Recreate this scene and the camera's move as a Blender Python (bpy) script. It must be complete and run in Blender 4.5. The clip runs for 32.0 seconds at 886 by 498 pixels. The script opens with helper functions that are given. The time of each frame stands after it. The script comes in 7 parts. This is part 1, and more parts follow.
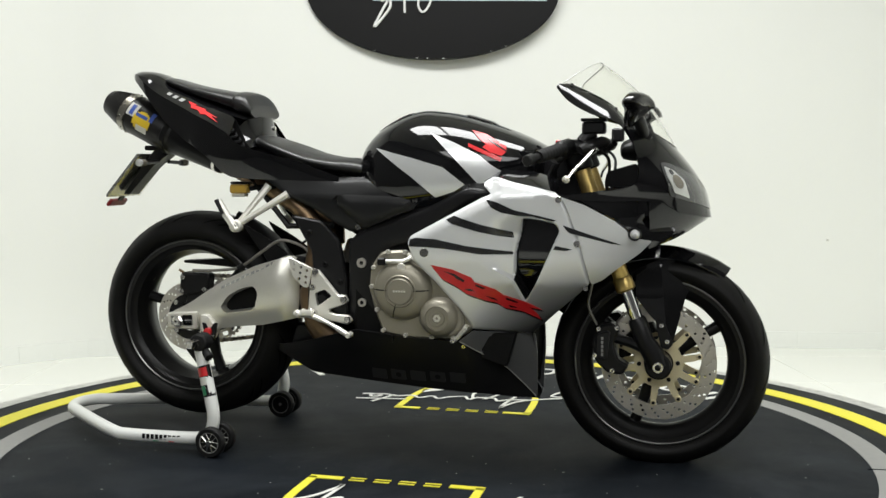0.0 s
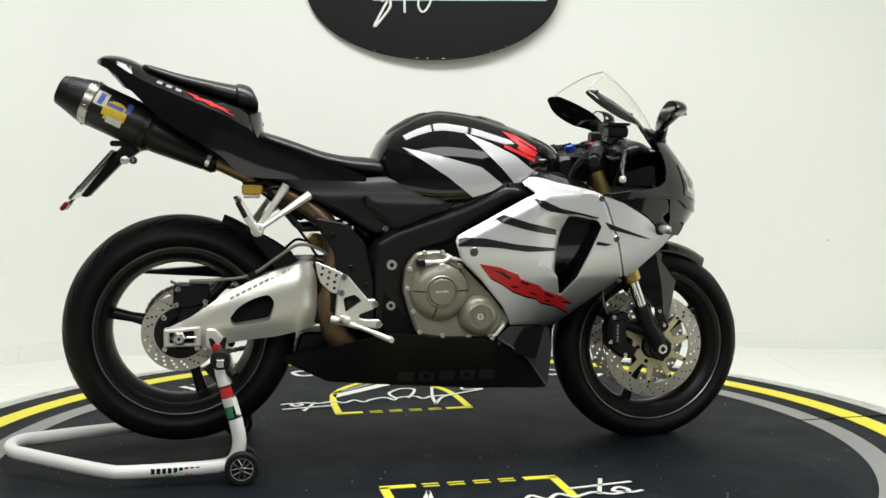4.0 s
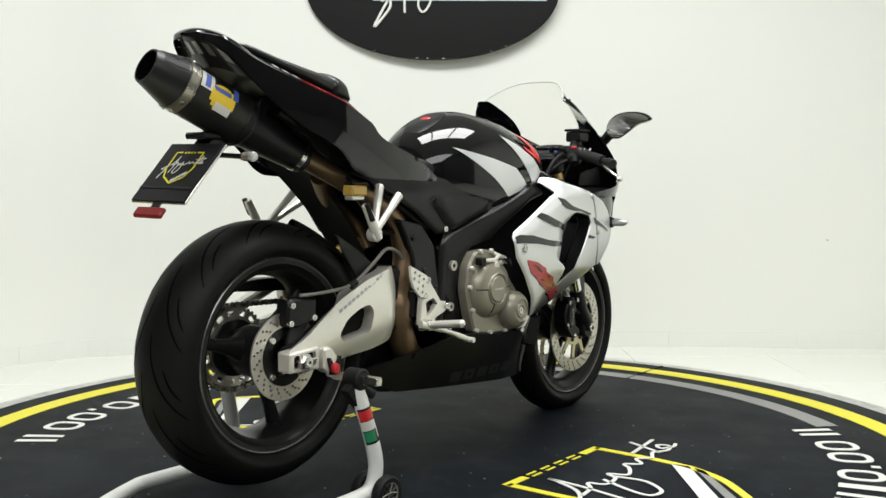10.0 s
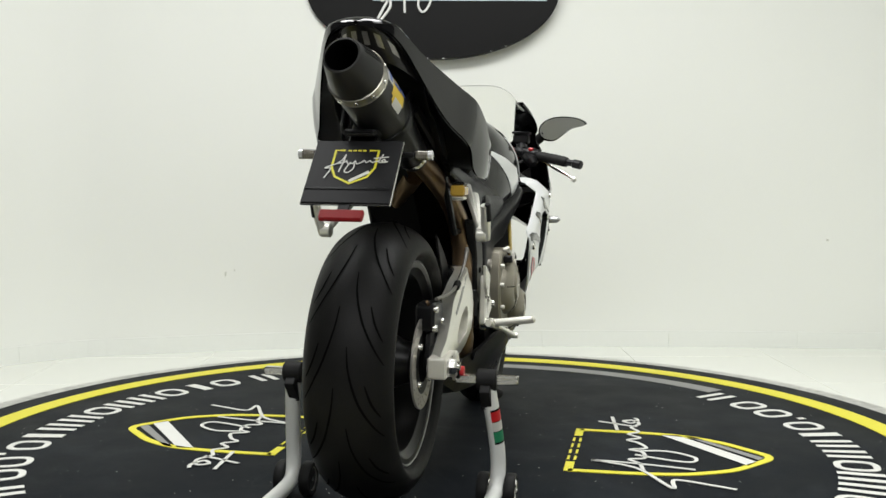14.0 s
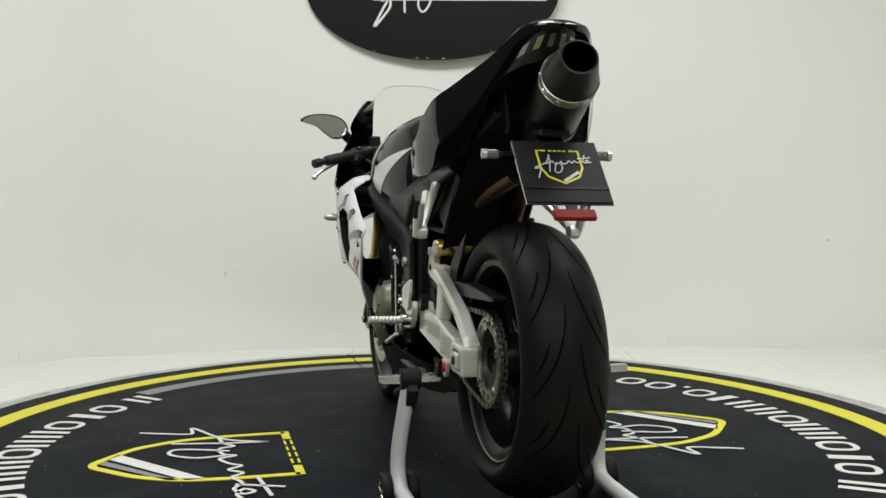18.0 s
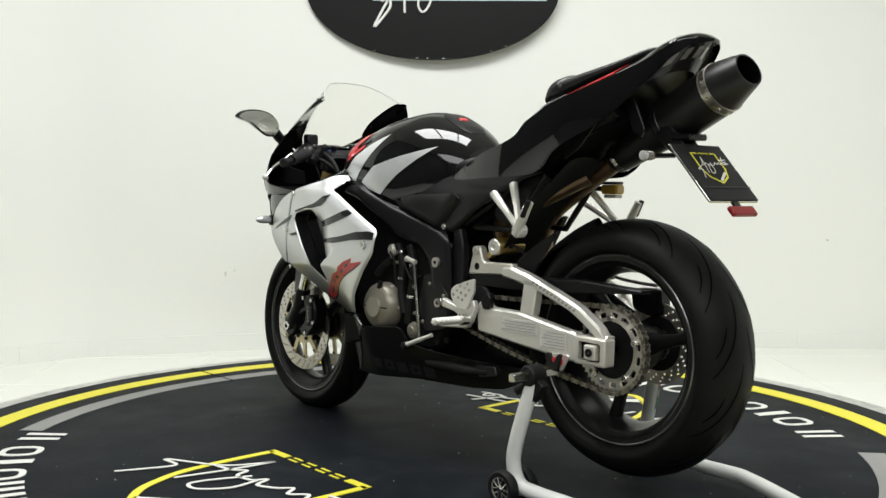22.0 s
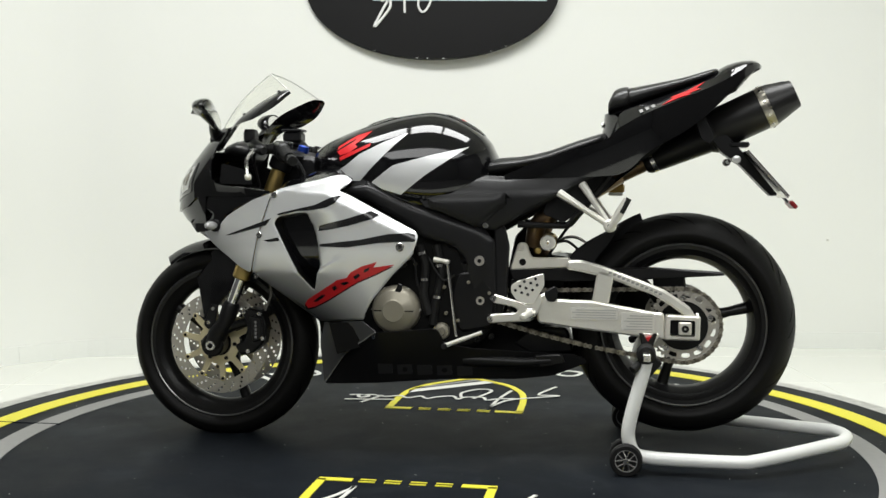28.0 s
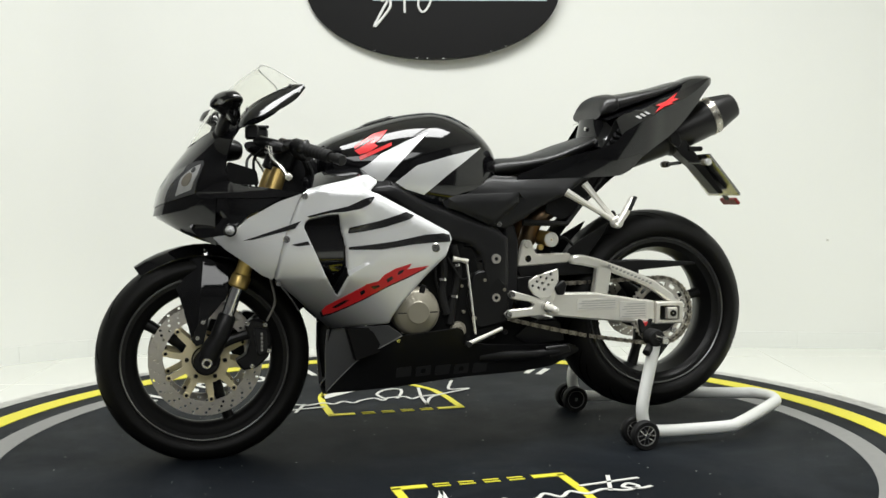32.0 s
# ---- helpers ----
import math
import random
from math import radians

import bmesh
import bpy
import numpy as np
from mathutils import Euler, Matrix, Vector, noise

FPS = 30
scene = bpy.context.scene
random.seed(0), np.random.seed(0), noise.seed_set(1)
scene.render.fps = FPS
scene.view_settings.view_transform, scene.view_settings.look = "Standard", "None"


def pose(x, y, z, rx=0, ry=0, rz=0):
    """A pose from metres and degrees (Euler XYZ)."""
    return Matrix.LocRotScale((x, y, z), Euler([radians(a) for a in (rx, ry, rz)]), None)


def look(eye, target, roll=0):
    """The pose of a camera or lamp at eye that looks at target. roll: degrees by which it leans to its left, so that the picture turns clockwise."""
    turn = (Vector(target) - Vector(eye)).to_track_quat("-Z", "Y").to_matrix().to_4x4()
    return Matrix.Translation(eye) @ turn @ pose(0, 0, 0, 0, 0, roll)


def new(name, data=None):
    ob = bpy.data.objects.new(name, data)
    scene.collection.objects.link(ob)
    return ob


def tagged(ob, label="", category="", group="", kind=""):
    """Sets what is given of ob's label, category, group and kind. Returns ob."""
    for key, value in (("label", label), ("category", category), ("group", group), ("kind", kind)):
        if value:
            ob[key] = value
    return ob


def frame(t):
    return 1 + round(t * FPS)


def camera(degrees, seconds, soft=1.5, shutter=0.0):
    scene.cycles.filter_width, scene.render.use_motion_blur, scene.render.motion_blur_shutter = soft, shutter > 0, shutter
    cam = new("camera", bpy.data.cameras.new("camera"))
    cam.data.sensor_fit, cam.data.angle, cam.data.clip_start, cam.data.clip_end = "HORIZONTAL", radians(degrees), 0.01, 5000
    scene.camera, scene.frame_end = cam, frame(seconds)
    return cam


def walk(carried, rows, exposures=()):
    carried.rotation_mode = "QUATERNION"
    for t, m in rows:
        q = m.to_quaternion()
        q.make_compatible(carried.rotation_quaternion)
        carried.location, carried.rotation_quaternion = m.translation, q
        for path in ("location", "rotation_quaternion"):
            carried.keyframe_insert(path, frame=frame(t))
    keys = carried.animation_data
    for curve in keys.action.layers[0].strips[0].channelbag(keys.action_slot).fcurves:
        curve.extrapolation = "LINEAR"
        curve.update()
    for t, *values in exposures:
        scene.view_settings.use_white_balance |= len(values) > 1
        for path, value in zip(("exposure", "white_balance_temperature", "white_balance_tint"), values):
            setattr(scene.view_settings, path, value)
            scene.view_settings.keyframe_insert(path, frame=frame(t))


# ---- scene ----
from math import cos, sin, pi, sqrt, asin, atan2, hypot
from mathutils import geometry

# The camera stands still; the turntable carries the machine round.
EYE = Vector((0.0, -3.009, 0.790))
PAN, TILT = radians(0.575), radians(3.936)
AIM = EYE + Vector((sin(PAN) * cos(TILT), cos(PAN) * cos(TILT), -sin(TILT)))
cam = camera(47.25, 32.0, soft=1.5)
walk(cam, [(0.0, look(EYE, AIM)), (32.0, look(EYE, AIM))],
     exposures=[(0.0, 0.17), (10.0, 0.17), (13.0, 0.10), (16.0, -0.12), (17.0, -0.18), (18.0, -0.21), (19.0, -0.15), (20.0, 0.03), (21.0, 0.10), (23.0, 0.17), (32.0, 0.17)])

# ---------- light ----------
world = bpy.data.worlds.new("room_air")
world.use_nodes = True
world.node_tree.nodes["Background"].inputs[0].default_value = (0.93, 0.97, 0.90, 1)
world.node_tree.nodes["Background"].inputs[1].default_value = 0.25
scene.world = world


def panel_lamp(x, y, z, sx, sy, watts, tilt=0.0):
    lamp = bpy.data.lights.new("overhead_lamp", "AREA")
    lamp.shape, lamp.size, lamp.size_y, lamp.energy = "RECTANGLE", sx, sy, watts
    lamp.color = (0.99, 1.0, 0.99)
    ob = new("overhead_lamp", lamp)
    ob.matrix_basis = pose(x, y, z, tilt, 0, 0)
    return ob


# flat panels in the ceiling over the turntable, then a wide unseen fill behind the camera
for x in (-0.90, 0.10, 1.10):
    panel_lamp(x, -0.28, 2.97, 0.92, 0.84, 36)
# fill lamp, added to brighten the sides that face the camera
panel_lamp(0.15, -4.30, 2.97, 4.80, 2.60, 165)

# ---------- materials ----------
MATS = {}


def material(name, base, rough=0.5, metal=0.0, grain=0.0, scale=60.0, bump=0.0, coat=0.0, wear=0.0, coarse=3.0, spec=0.5):
    """One node material: base colour varied at two scales, roughness wear and fine relief."""
    if name in MATS:
        return MATS[name]
    m = bpy.data.materials.new(name)
    m.use_nodes = True
    nt = m.node_tree
    b = nt.nodes["Principled BSDF"]
    b.inputs["Base Color"].default_value = (*base, 1)
    b.inputs["Roughness"].default_value = rough
    b.inputs["Metallic"].default_value = metal
    b.inputs["Coat Weight"].default_value = coat
    b.inputs["Coat Roughness"].default_value = 0.04
    b.inputs["Specular IOR Level"].default_value = spec
    co = nt.nodes.new("ShaderNodeTexCoord")
    fine = nt.nodes.new("ShaderNodeTexNoise")
    fine.inputs["Scale"].default_value = scale
    fine.inputs["Detail"].default_value = 4
    nt.links.new(co.outputs["Object"], fine.inputs["Vector"])
    big = nt.nodes.new("ShaderNodeTexNoise")
    big.inputs["Scale"].default_value = coarse
    big.inputs["Detail"].default_value = 5
    nt.links.new(co.outputs["Object"], big.inputs["Vector"])
    if grain:
        mix = nt.nodes.new("ShaderNodeMix")
        mix.data_type = "RGBA"
        mix.inputs[6].default_value = (*[c * (1 - grain) for c in base], 1)
        mix.inputs[7].default_value = (*[min(1, c * (1 + grain)) for c in base], 1)
        add = nt.nodes.new("ShaderNodeMath")
        add.operation = "MULTIPLY_ADD"
        add.inputs[1].default_value = 0.5
        half = nt.nodes.new("ShaderNodeMath")
        half.operation = "MULTIPLY"
        half.inputs[1].default_value = 0.5
        nt.links.new(fine.outputs[0], add.inputs[0])
        nt.links.new(big.outputs[0], half.inputs[0])
        nt.links.new(half.outputs[0], add.inputs[2])
        nt.links.new(add.outputs[0], mix.inputs[0])
        nt.links.new(mix.outputs[2], b.inputs["Base Color"])
    if wear:
        ramp = nt.nodes.new("ShaderNodeMapRange")
        ramp.inputs[3].default_value = max(0.02, rough - wear)
        ramp.inputs[4].default_value = min(1.0, rough + wear)
        nt.links.new(big.outputs[0], ramp.inputs[0])
        nt.links.new(ramp.outputs[0], b.inputs["Roughness"])
    if bump:
        bp = nt.nodes.new("ShaderNodeBump")
        bp.inputs["Strength"].default_value = bump
        bp.inputs["Distance"].default_value = 0.002
        nt.links.new(fine.outputs[0], bp.inputs["Height"])
        nt.links.new(bp.outputs[0], b.inputs["Normal"])
    MATS[name] = m
    return m


WALL = material("wall_paint", (0.80, 0.81, 0.765), 0.75, grain=0.015, scale=90, bump=0.05, coarse=1.2)
SKIRT = material("skirting_gloss", (0.80, 0.815, 0.77), 0.30, grain=0.03, coarse=2)
TILE = material("floor_porcelain", (0.78, 0.79, 0.73), 0.12, grain=0.02, coarse=1.5, wear=0.05)
SCUFF = material("wall_scuff", (0.60, 0.60, 0.55), 0.8)
GROUT = material("grout", (0.42, 0.42, 0.38), 0.9)
CEIL = material("ceiling_paint", (0.62, 0.62, 0.59), 0.8, grain=0.03)
HALL = material("unseen_hall_dark", (0.07, 0.07, 0.07), 0.7, grain=0.1)
RIM = material("worn_cement", (0.44, 0.44, 0.41), 0.8, grain=0.85, scale=30, bump=0.5, coarse=5)
EDGE = material("acrylic_edge", (0.50, 0.50, 0.47), 0.3)
MAT = material("rubber_mat", (0.0060, 0.0079, 0.0107), 0.62, grain=0.75, scale=220, bump=0.35, coarse=6, wear=0.12, spec=0.07)


def scuffed_mat():
    """Dust, scuffs and rubbed streaks over the rubber."""
    nt = MAT.node_tree
    b = nt.nodes["Principled BSDF"]
    was = b.inputs["Base Color"].links[0].from_socket
    co = nt.nodes.new("ShaderNodeTexCoord")
    total = None
    for scale, detail, warp, lo, hi in ((1.6, 9, 1.4, 0.48, 0.74), (9.0, 10, 0.6, 0.58, 0.80)):
        n = nt.nodes.new("ShaderNodeTexNoise")
        n.inputs["Scale"].default_value = scale
        n.inputs["Detail"].default_value = detail
        n.inputs["Roughness"].default_value = 0.68
        n.inputs["Distortion"].default_value = warp
        r = nt.nodes.new("ShaderNodeMapRange")
        r.inputs[1].default_value, r.inputs[2].default_value = lo, hi
        nt.links.new(co.outputs["Object"], n.inputs["Vector"])
        nt.links.new(n.outputs[0], r.inputs[0])
        mix = nt.nodes.new("ShaderNodeMix")
        mix.data_type = "RGBA"
        mix.inputs[7].default_value = (0.019, 0.0228, 0.0275, 1)
        nt.links.new(r.outputs[0], mix.inputs[0])
        nt.links.new(was if total is None else total, mix.inputs[6])
        total = mix.outputs[2]
    nt.links.new(total, b.inputs["Base Color"])


scuffed_mat()
YELLOW = material("yellow_vinyl", (0.70, 0.64, 0.035), 0.55, grain=0.10, scale=40, wear=0.1)
WHITEV = material("white_vinyl", (0.66, 0.66, 0.62), 0.55, grain=0.08, scale=40)
GREYV = material("grey_vinyl", (0.23, 0.23, 0.22), 0.6, grain=0.15, scale=40)
SIGNB = material("sign_black", (0.007, 0.007, 0.007), 0.42, grain=0.2, wear=0.1, spec=0.15)
SIGNW = material("sign_white", (0.8, 0.8, 0.78), 0.5)
SIGNS = material("sign_pale_blue", (0.55, 0.66, 0.72), 0.4)

GLOSS = material("gloss_black_paint", (0.004, 0.004, 0.0045), 0.06, spec=0.55, grain=0.2, scale=600, wear=0.03, coarse=14)
SATIN = material("satin_black_plastic", (0.006, 0.006, 0.0064), 0.34, spec=0.26, grain=0.15, scale=500, bump=0.12, wear=0.06, coarse=12)
FRAMEB = material("frame_black", (0.009, 0.009, 0.0097), 0.36, spec=0.28, metal=0.05, grain=0.2, scale=400, bump=0.05, wear=0.06, coarse=10)
COVERM = material("moulded_black_plastic", (0.009, 0.0092, 0.0096), 0.36, spec=0.3, grain=0.15, scale=700, bump=0.10, wear=0.06, coarse=9)
GREYP = material("dark_grey_paint", (0.085, 0.086, 0.089), 0.36, metal=0.3, coat=0.2, grain=0.08, scale=700, wear=0.05, coarse=9)
# near-black for the outlet's bore: its deep shade is put into the colour
BORE_SHADE = material("shaded_bore", (0.003, 0.003, 0.003), 1.0, spec=0.0)
# near-black for inner parts and holes; recess shade is put into the colour
DARK = material("dark_cavity_shade", (0.004, 0.004, 0.004), 0.7, spec=0.15)
TYRE = material("tyre_rubber", (0.0054, 0.0053, 0.0050), 0.50, grain=0.55, scale=300, bump=0.2, wear=0.08, coarse=9, spec=0.15)
# darker than the tyre: the shade inside its grooves is put into the colour
TREAD = material("groove_shade", (0.002, 0.002, 0.002), 0.9, spec=0.05)
RIMB = material("wheel_black", (0.008, 0.008, 0.008), 0.32, spec=0.24, grain=0.2, scale=300, wear=0.06, coarse=10)
# paler than the rim: the highlight along its lip is put into the colour
RIMLINE = material("rim_edge_highlight", (0.20, 0.20, 0.195), 0.28, metal=0.8, grain=0.3, scale=60)
ALU = material("brushed_aluminium", (0.80, 0.785, 0.72), 0.34, metal=0.55, grain=0.10, scale=220, bump=0.06, wear=0.08, coarse=6)
ARMM = material("satin_swing_arm", (0.80, 0.785, 0.71), 0.34, metal=0.70, grain=0.10, scale=220, bump=0.06, wear=0.08, coarse=6)
CAST = material("cast_aluminium", (0.70, 0.68, 0.61), 0.45, metal=0.5, grain=0.14, scale=320, bump=0.15, wear=0.06, coarse=10)
MAGN = material("magnesium_paint", (0.285, 0.265, 0.21), 0.38, metal=0.40, grain=0.10, scale=300, bump=0.05, wear=0.06, coarse=14)
STEEL = material("bright_steel", (0.66, 0.65, 0.62), 0.22, metal=1.0, grain=0.06, scale=200, wear=0.06)
CHROME = material("chrome", (0.80, 0.80, 0.80), 0.07, metal=1.0)
DISC = material("brake_disc_steel", (0.60, 0.57, 0.52), 0.36, metal=0.84, grain=0.12, scale=120, wear=0.08, coarse=20)
GOLD = material("gold_anodised", (0.62, 0.45, 0.16), 0.35, metal=0.9, grain=0.1, scale=200)
BELLGOLD = material("pale_gold_carrier", (0.72, 0.64, 0.42), 0.45, metal=0.6, grain=0.1, scale=200)
BRONZE = material("heat_tinted_steel", (0.20, 0.135, 0.08), 0.38, metal=0.85, grain=0.35, scale=40, wear=0.1, coarse=18)
BRAID = material("braided_hose", (0.22, 0.21, 0.19), 0.5, metal=0.5, grain=0.4, scale=600)
CHAIN = material("chain_steel", (0.17, 0.155, 0.13), 0.34, metal=0.8, grain=0.5, scale=200)
LINKS = material("worn_chain_plate", (0.40, 0.37, 0.31), 0.34, metal=0.8, grain=0.5, scale=200)
BANDM = material("dull_band_steel", (0.40, 0.38, 0.33), 0.30, metal=1.0, grain=0.3, scale=200, wear=0.1, coarse=30)
CARBON = material("carbon_weave", (0.010, 0.0096, 0.0093), 0.38, grain=0.5, scale=500, wear=0.05, coarse=40, spec=0.35)
VINYL = material("seat_vinyl", (0.007, 0.007, 0.007), 0.34, spec=0.5, grain=0.2, scale=500, bump=0.18, wear=0.05, coarse=12)
RUBBER = material("grip_rubber", (0.008, 0.008, 0.008), 0.6, spec=0.25, grain=0.2, scale=400, bump=0.2)
RED = material("red_decal", (0.55, 0.014, 0.018), 0.32, coat=0.3, grain=0.08, scale=200)
REDLENS = material("red_lens", (0.20, 0.008, 0.01), 0.32, coat=0.05, spec=0.3, grain=0.2, scale=300)
AMBER = material("amber_lens", (0.50, 0.31, 0.05), 0.18, coat=0.4, grain=0.1, scale=200)
CLEARL = material("smoked_lens", (0.018, 0.017, 0.016), 0.22, spec=0.3, grain=0.5, scale=90, coarse=40)
CELL = material("lamp_cell", (0.30, 0.285, 0.255), 0.2, metal=0.4, coat=0.5, grain=0.7, scale=160)
SMOKEL = material("smoky_ribbed_lens", (0.17, 0.155, 0.125), 0.22, metal=0.2, coat=0.6, grain=0.5, scale=120)
HEADL = material("headlamp_reflector", (0.56, 0.565, 0.56), 0.25, metal=0.5, coat=0.8, grain=0.30, scale=60)
LENS = material("dark_lens", (0.050, 0.051, 0.052), 0.08, coat=0.9, grain=0.3, scale=80)
SILV = material("silver_paint", (0.76, 0.77, 0.775), 0.33, metal=0.5, coat=0.35, grain=0.04, scale=900, coarse=6)
BLACKV = material("black_decal", (0.010, 0.010, 0.011), 0.25, coat=0.3)
GHOST = material("ghost_lettering", (0.016, 0.016, 0.017), 0.30)
STANDW = material("white_powder_coat", (0.78, 0.79, 0.76), 0.30, grain=0.03, scale=120, bump=0.08, coat=0.2)
STICKB = material("sticker_blue", (0.05, 0.10, 0.38), 0.4)
STICKY = material("sticker_yellow", (0.72, 0.50, 0.03), 0.4)
GREEN = material("sticker_green", (0.02, 0.22, 0.10), 0.4)
LABELW = material("label_paper", (0.62, 0.61, 0.56), 0.5, grain=0.05)
PRINT = material("label_print", (0.34, 0.34, 0.32), 0.6)
CARDB = material("matt_black_card", (0.011, 0.011, 0.012), 0.55, spec=0.2, grain=0.3, scale=90)
BLUEA = material("blue_anodised", (0.03, 0.08, 0.45), 0.3, metal=0.8)


def fade_paint():
    """Silver metallic that runs into dark grey towards the lower front edge, as sprayed at the works."""
    m = bpy.data.materials.new("silver_fade_paint")
    m.use_nodes = True
    nt = m.node_tree
    b = nt.nodes["Principled BSDF"]
    b.inputs["Roughness"].default_value = 0.31
    b.inputs["Metallic"].default_value = 0.40
    b.inputs["Coat Weight"].default_value = 0.35
    b.inputs["Coat Roughness"].default_value = 0.05
    co = nt.nodes.new("ShaderNodeTexCoord")
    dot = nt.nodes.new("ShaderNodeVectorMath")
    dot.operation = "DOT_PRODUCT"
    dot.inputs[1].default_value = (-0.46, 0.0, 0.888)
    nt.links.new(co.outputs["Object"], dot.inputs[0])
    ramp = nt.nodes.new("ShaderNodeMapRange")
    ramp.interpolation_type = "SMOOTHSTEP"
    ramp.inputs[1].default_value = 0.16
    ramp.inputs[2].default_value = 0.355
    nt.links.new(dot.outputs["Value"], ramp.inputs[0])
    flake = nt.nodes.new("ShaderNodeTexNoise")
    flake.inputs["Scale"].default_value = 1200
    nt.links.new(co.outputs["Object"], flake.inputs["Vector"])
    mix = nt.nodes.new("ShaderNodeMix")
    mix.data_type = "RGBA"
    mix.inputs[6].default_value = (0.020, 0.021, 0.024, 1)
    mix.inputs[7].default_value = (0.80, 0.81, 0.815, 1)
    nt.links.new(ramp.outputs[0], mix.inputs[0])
    mul = nt.nodes.new("ShaderNodeMix")
    mul.data_type = "RGBA"
    mul.blend_type = "OVERLAY"
    mul.inputs[0].default_value = 0.10
    nt.links.new(mix.outputs[2], mul.inputs[6])
    nt.links.new(flake.outputs[0], mul.inputs[7])
    nt.links.new(mul.outputs[2], b.inputs["Base Color"])
    return m


FADE = fade_paint()


def clear_sheet():
    m = bpy.data.materials.new("clear_screen")
    m.use_nodes = True
    b = m.node_tree.nodes["Principled BSDF"]
    b.inputs["Base Color"].default_value = (0.985, 0.988, 0.965, 1)
    b.inputs["Roughness"].default_value = 0.03
    b.inputs["Transmission Weight"].default_value = 1.0
    b.inputs["IOR"].default_value = 1.12
    return m


CLEAR = clear_sheet()


# ---------- mesh tools ----------
def add_mesh(name, verts, faces, mat, parent=None, label="", sharp=35, smooth=True):
    me = bpy.data.meshes.new(name)
    me.from_pydata([tuple(v) for v in verts], [], faces)
    me.validate()
    bm = bmesh.new()
    bm.from_mesh(me)
    bmesh.ops.remove_doubles(bm, verts=bm.verts, dist=1e-6)
    bmesh.ops.recalc_face_normals(bm, faces=bm.faces)
    bm.to_mesh(me)
    bm.free()
    me.materials.append(mat)
    if smooth:
        me.polygons.foreach_set("use_smooth", [True] * len(me.polygons))
        me.set_sharp_from_angle(angle=radians(sharp))
    ob = new(name, me)
    if parent is not None:
        ob.parent = parent
    if label:
        tagged(ob, label)
    return ob


def part(name, geo, mat, parent, label="", sharp=35):
    return add_mesh(name, geo[0], geo[1], mat, parent, label, sharp)


def join(*geos):
    vs, fs = [], []
    for v, f in geos:
        k = len(vs)
        vs += [Vector(p) for p in v]
        fs += [tuple(i + k for i in q) for q in f]
    return vs, fs


def moved(geo, m):
    return [m @ Vector(v) for v in geo[0]], geo[1]


def flip(geo):
    """The same form on the other side of the machine."""
    return [Vector((v[0], -v[1], v[2])) for v in geo[0]], [tuple(reversed(f)) for f in geo[1]]


def spline(pts, n=6, closed=True):
    """A smooth curve through the points."""
    pts = [Vector(p) for p in pts]
    k, out = len(pts), []
    for i in range(k if closed else k - 1):
        if closed:
            a, b, c, d = (pts[(i + j - 1) % k] for j in range(4))
        else:
            b, c = pts[i], pts[i + 1]
            a, d = pts[max(0, i - 1)], pts[min(k - 1, i + 2)]
        for s in range(n):
            t = s / n
            out.append(0.5 * ((2 * b) + (c - a) * t + (2 * a - 5 * b + 4 * c - d) * t * t + (3 * b - a - 3 * c + d) * t ** 3))
    if not closed:
        out.append(pts[-1])
    return out


def soften(pts, r=0.006, n=3):
    """A polygon with its corners rounded by about r."""
    pts = [Vector(p[:2]) for p in pts]
    out, k = [], len(pts)
    for i in range(k):
        a, b, c = pts[i - 1], pts[i], pts[(i + 1) % k]
        la, lc = (a - b).length, (c - b).length
        q = min(r, la * 0.45, lc * 0.45)
        p0, p1 = b + (a - b) * (q / max(la, 1e-9)), b + (c - b) * (q / max(lc, 1e-9))
        for j in range(n + 1):
            t = j / n
            out.append(p0 * (1 - t) ** 2 + b * 2 * t * (1 - t) + p1 * t * t)
    return out


def inside(p, poly):
    hit, k = False, len(poly)
    for i in range(k):
        a, b = poly[i], poly[i - 1]
        if (a[1] > p[1]) != (b[1] > p[1]) and p[0] < (b[0] - a[0]) * (p[1] - a[1]) / (b[1] - a[1]) + a[0]:
            hit = not hit
    return hit


def dense(poly, step):
    out = []
    for i, a in enumerate(poly):
        a, b = Vector(a[:2]), Vector(poly[(i + 1) % len(poly)][:2])
        k = max(1, int((b - a).length / step))
        out += [a.lerp(b, j / k) for j in range(k)]
    return out


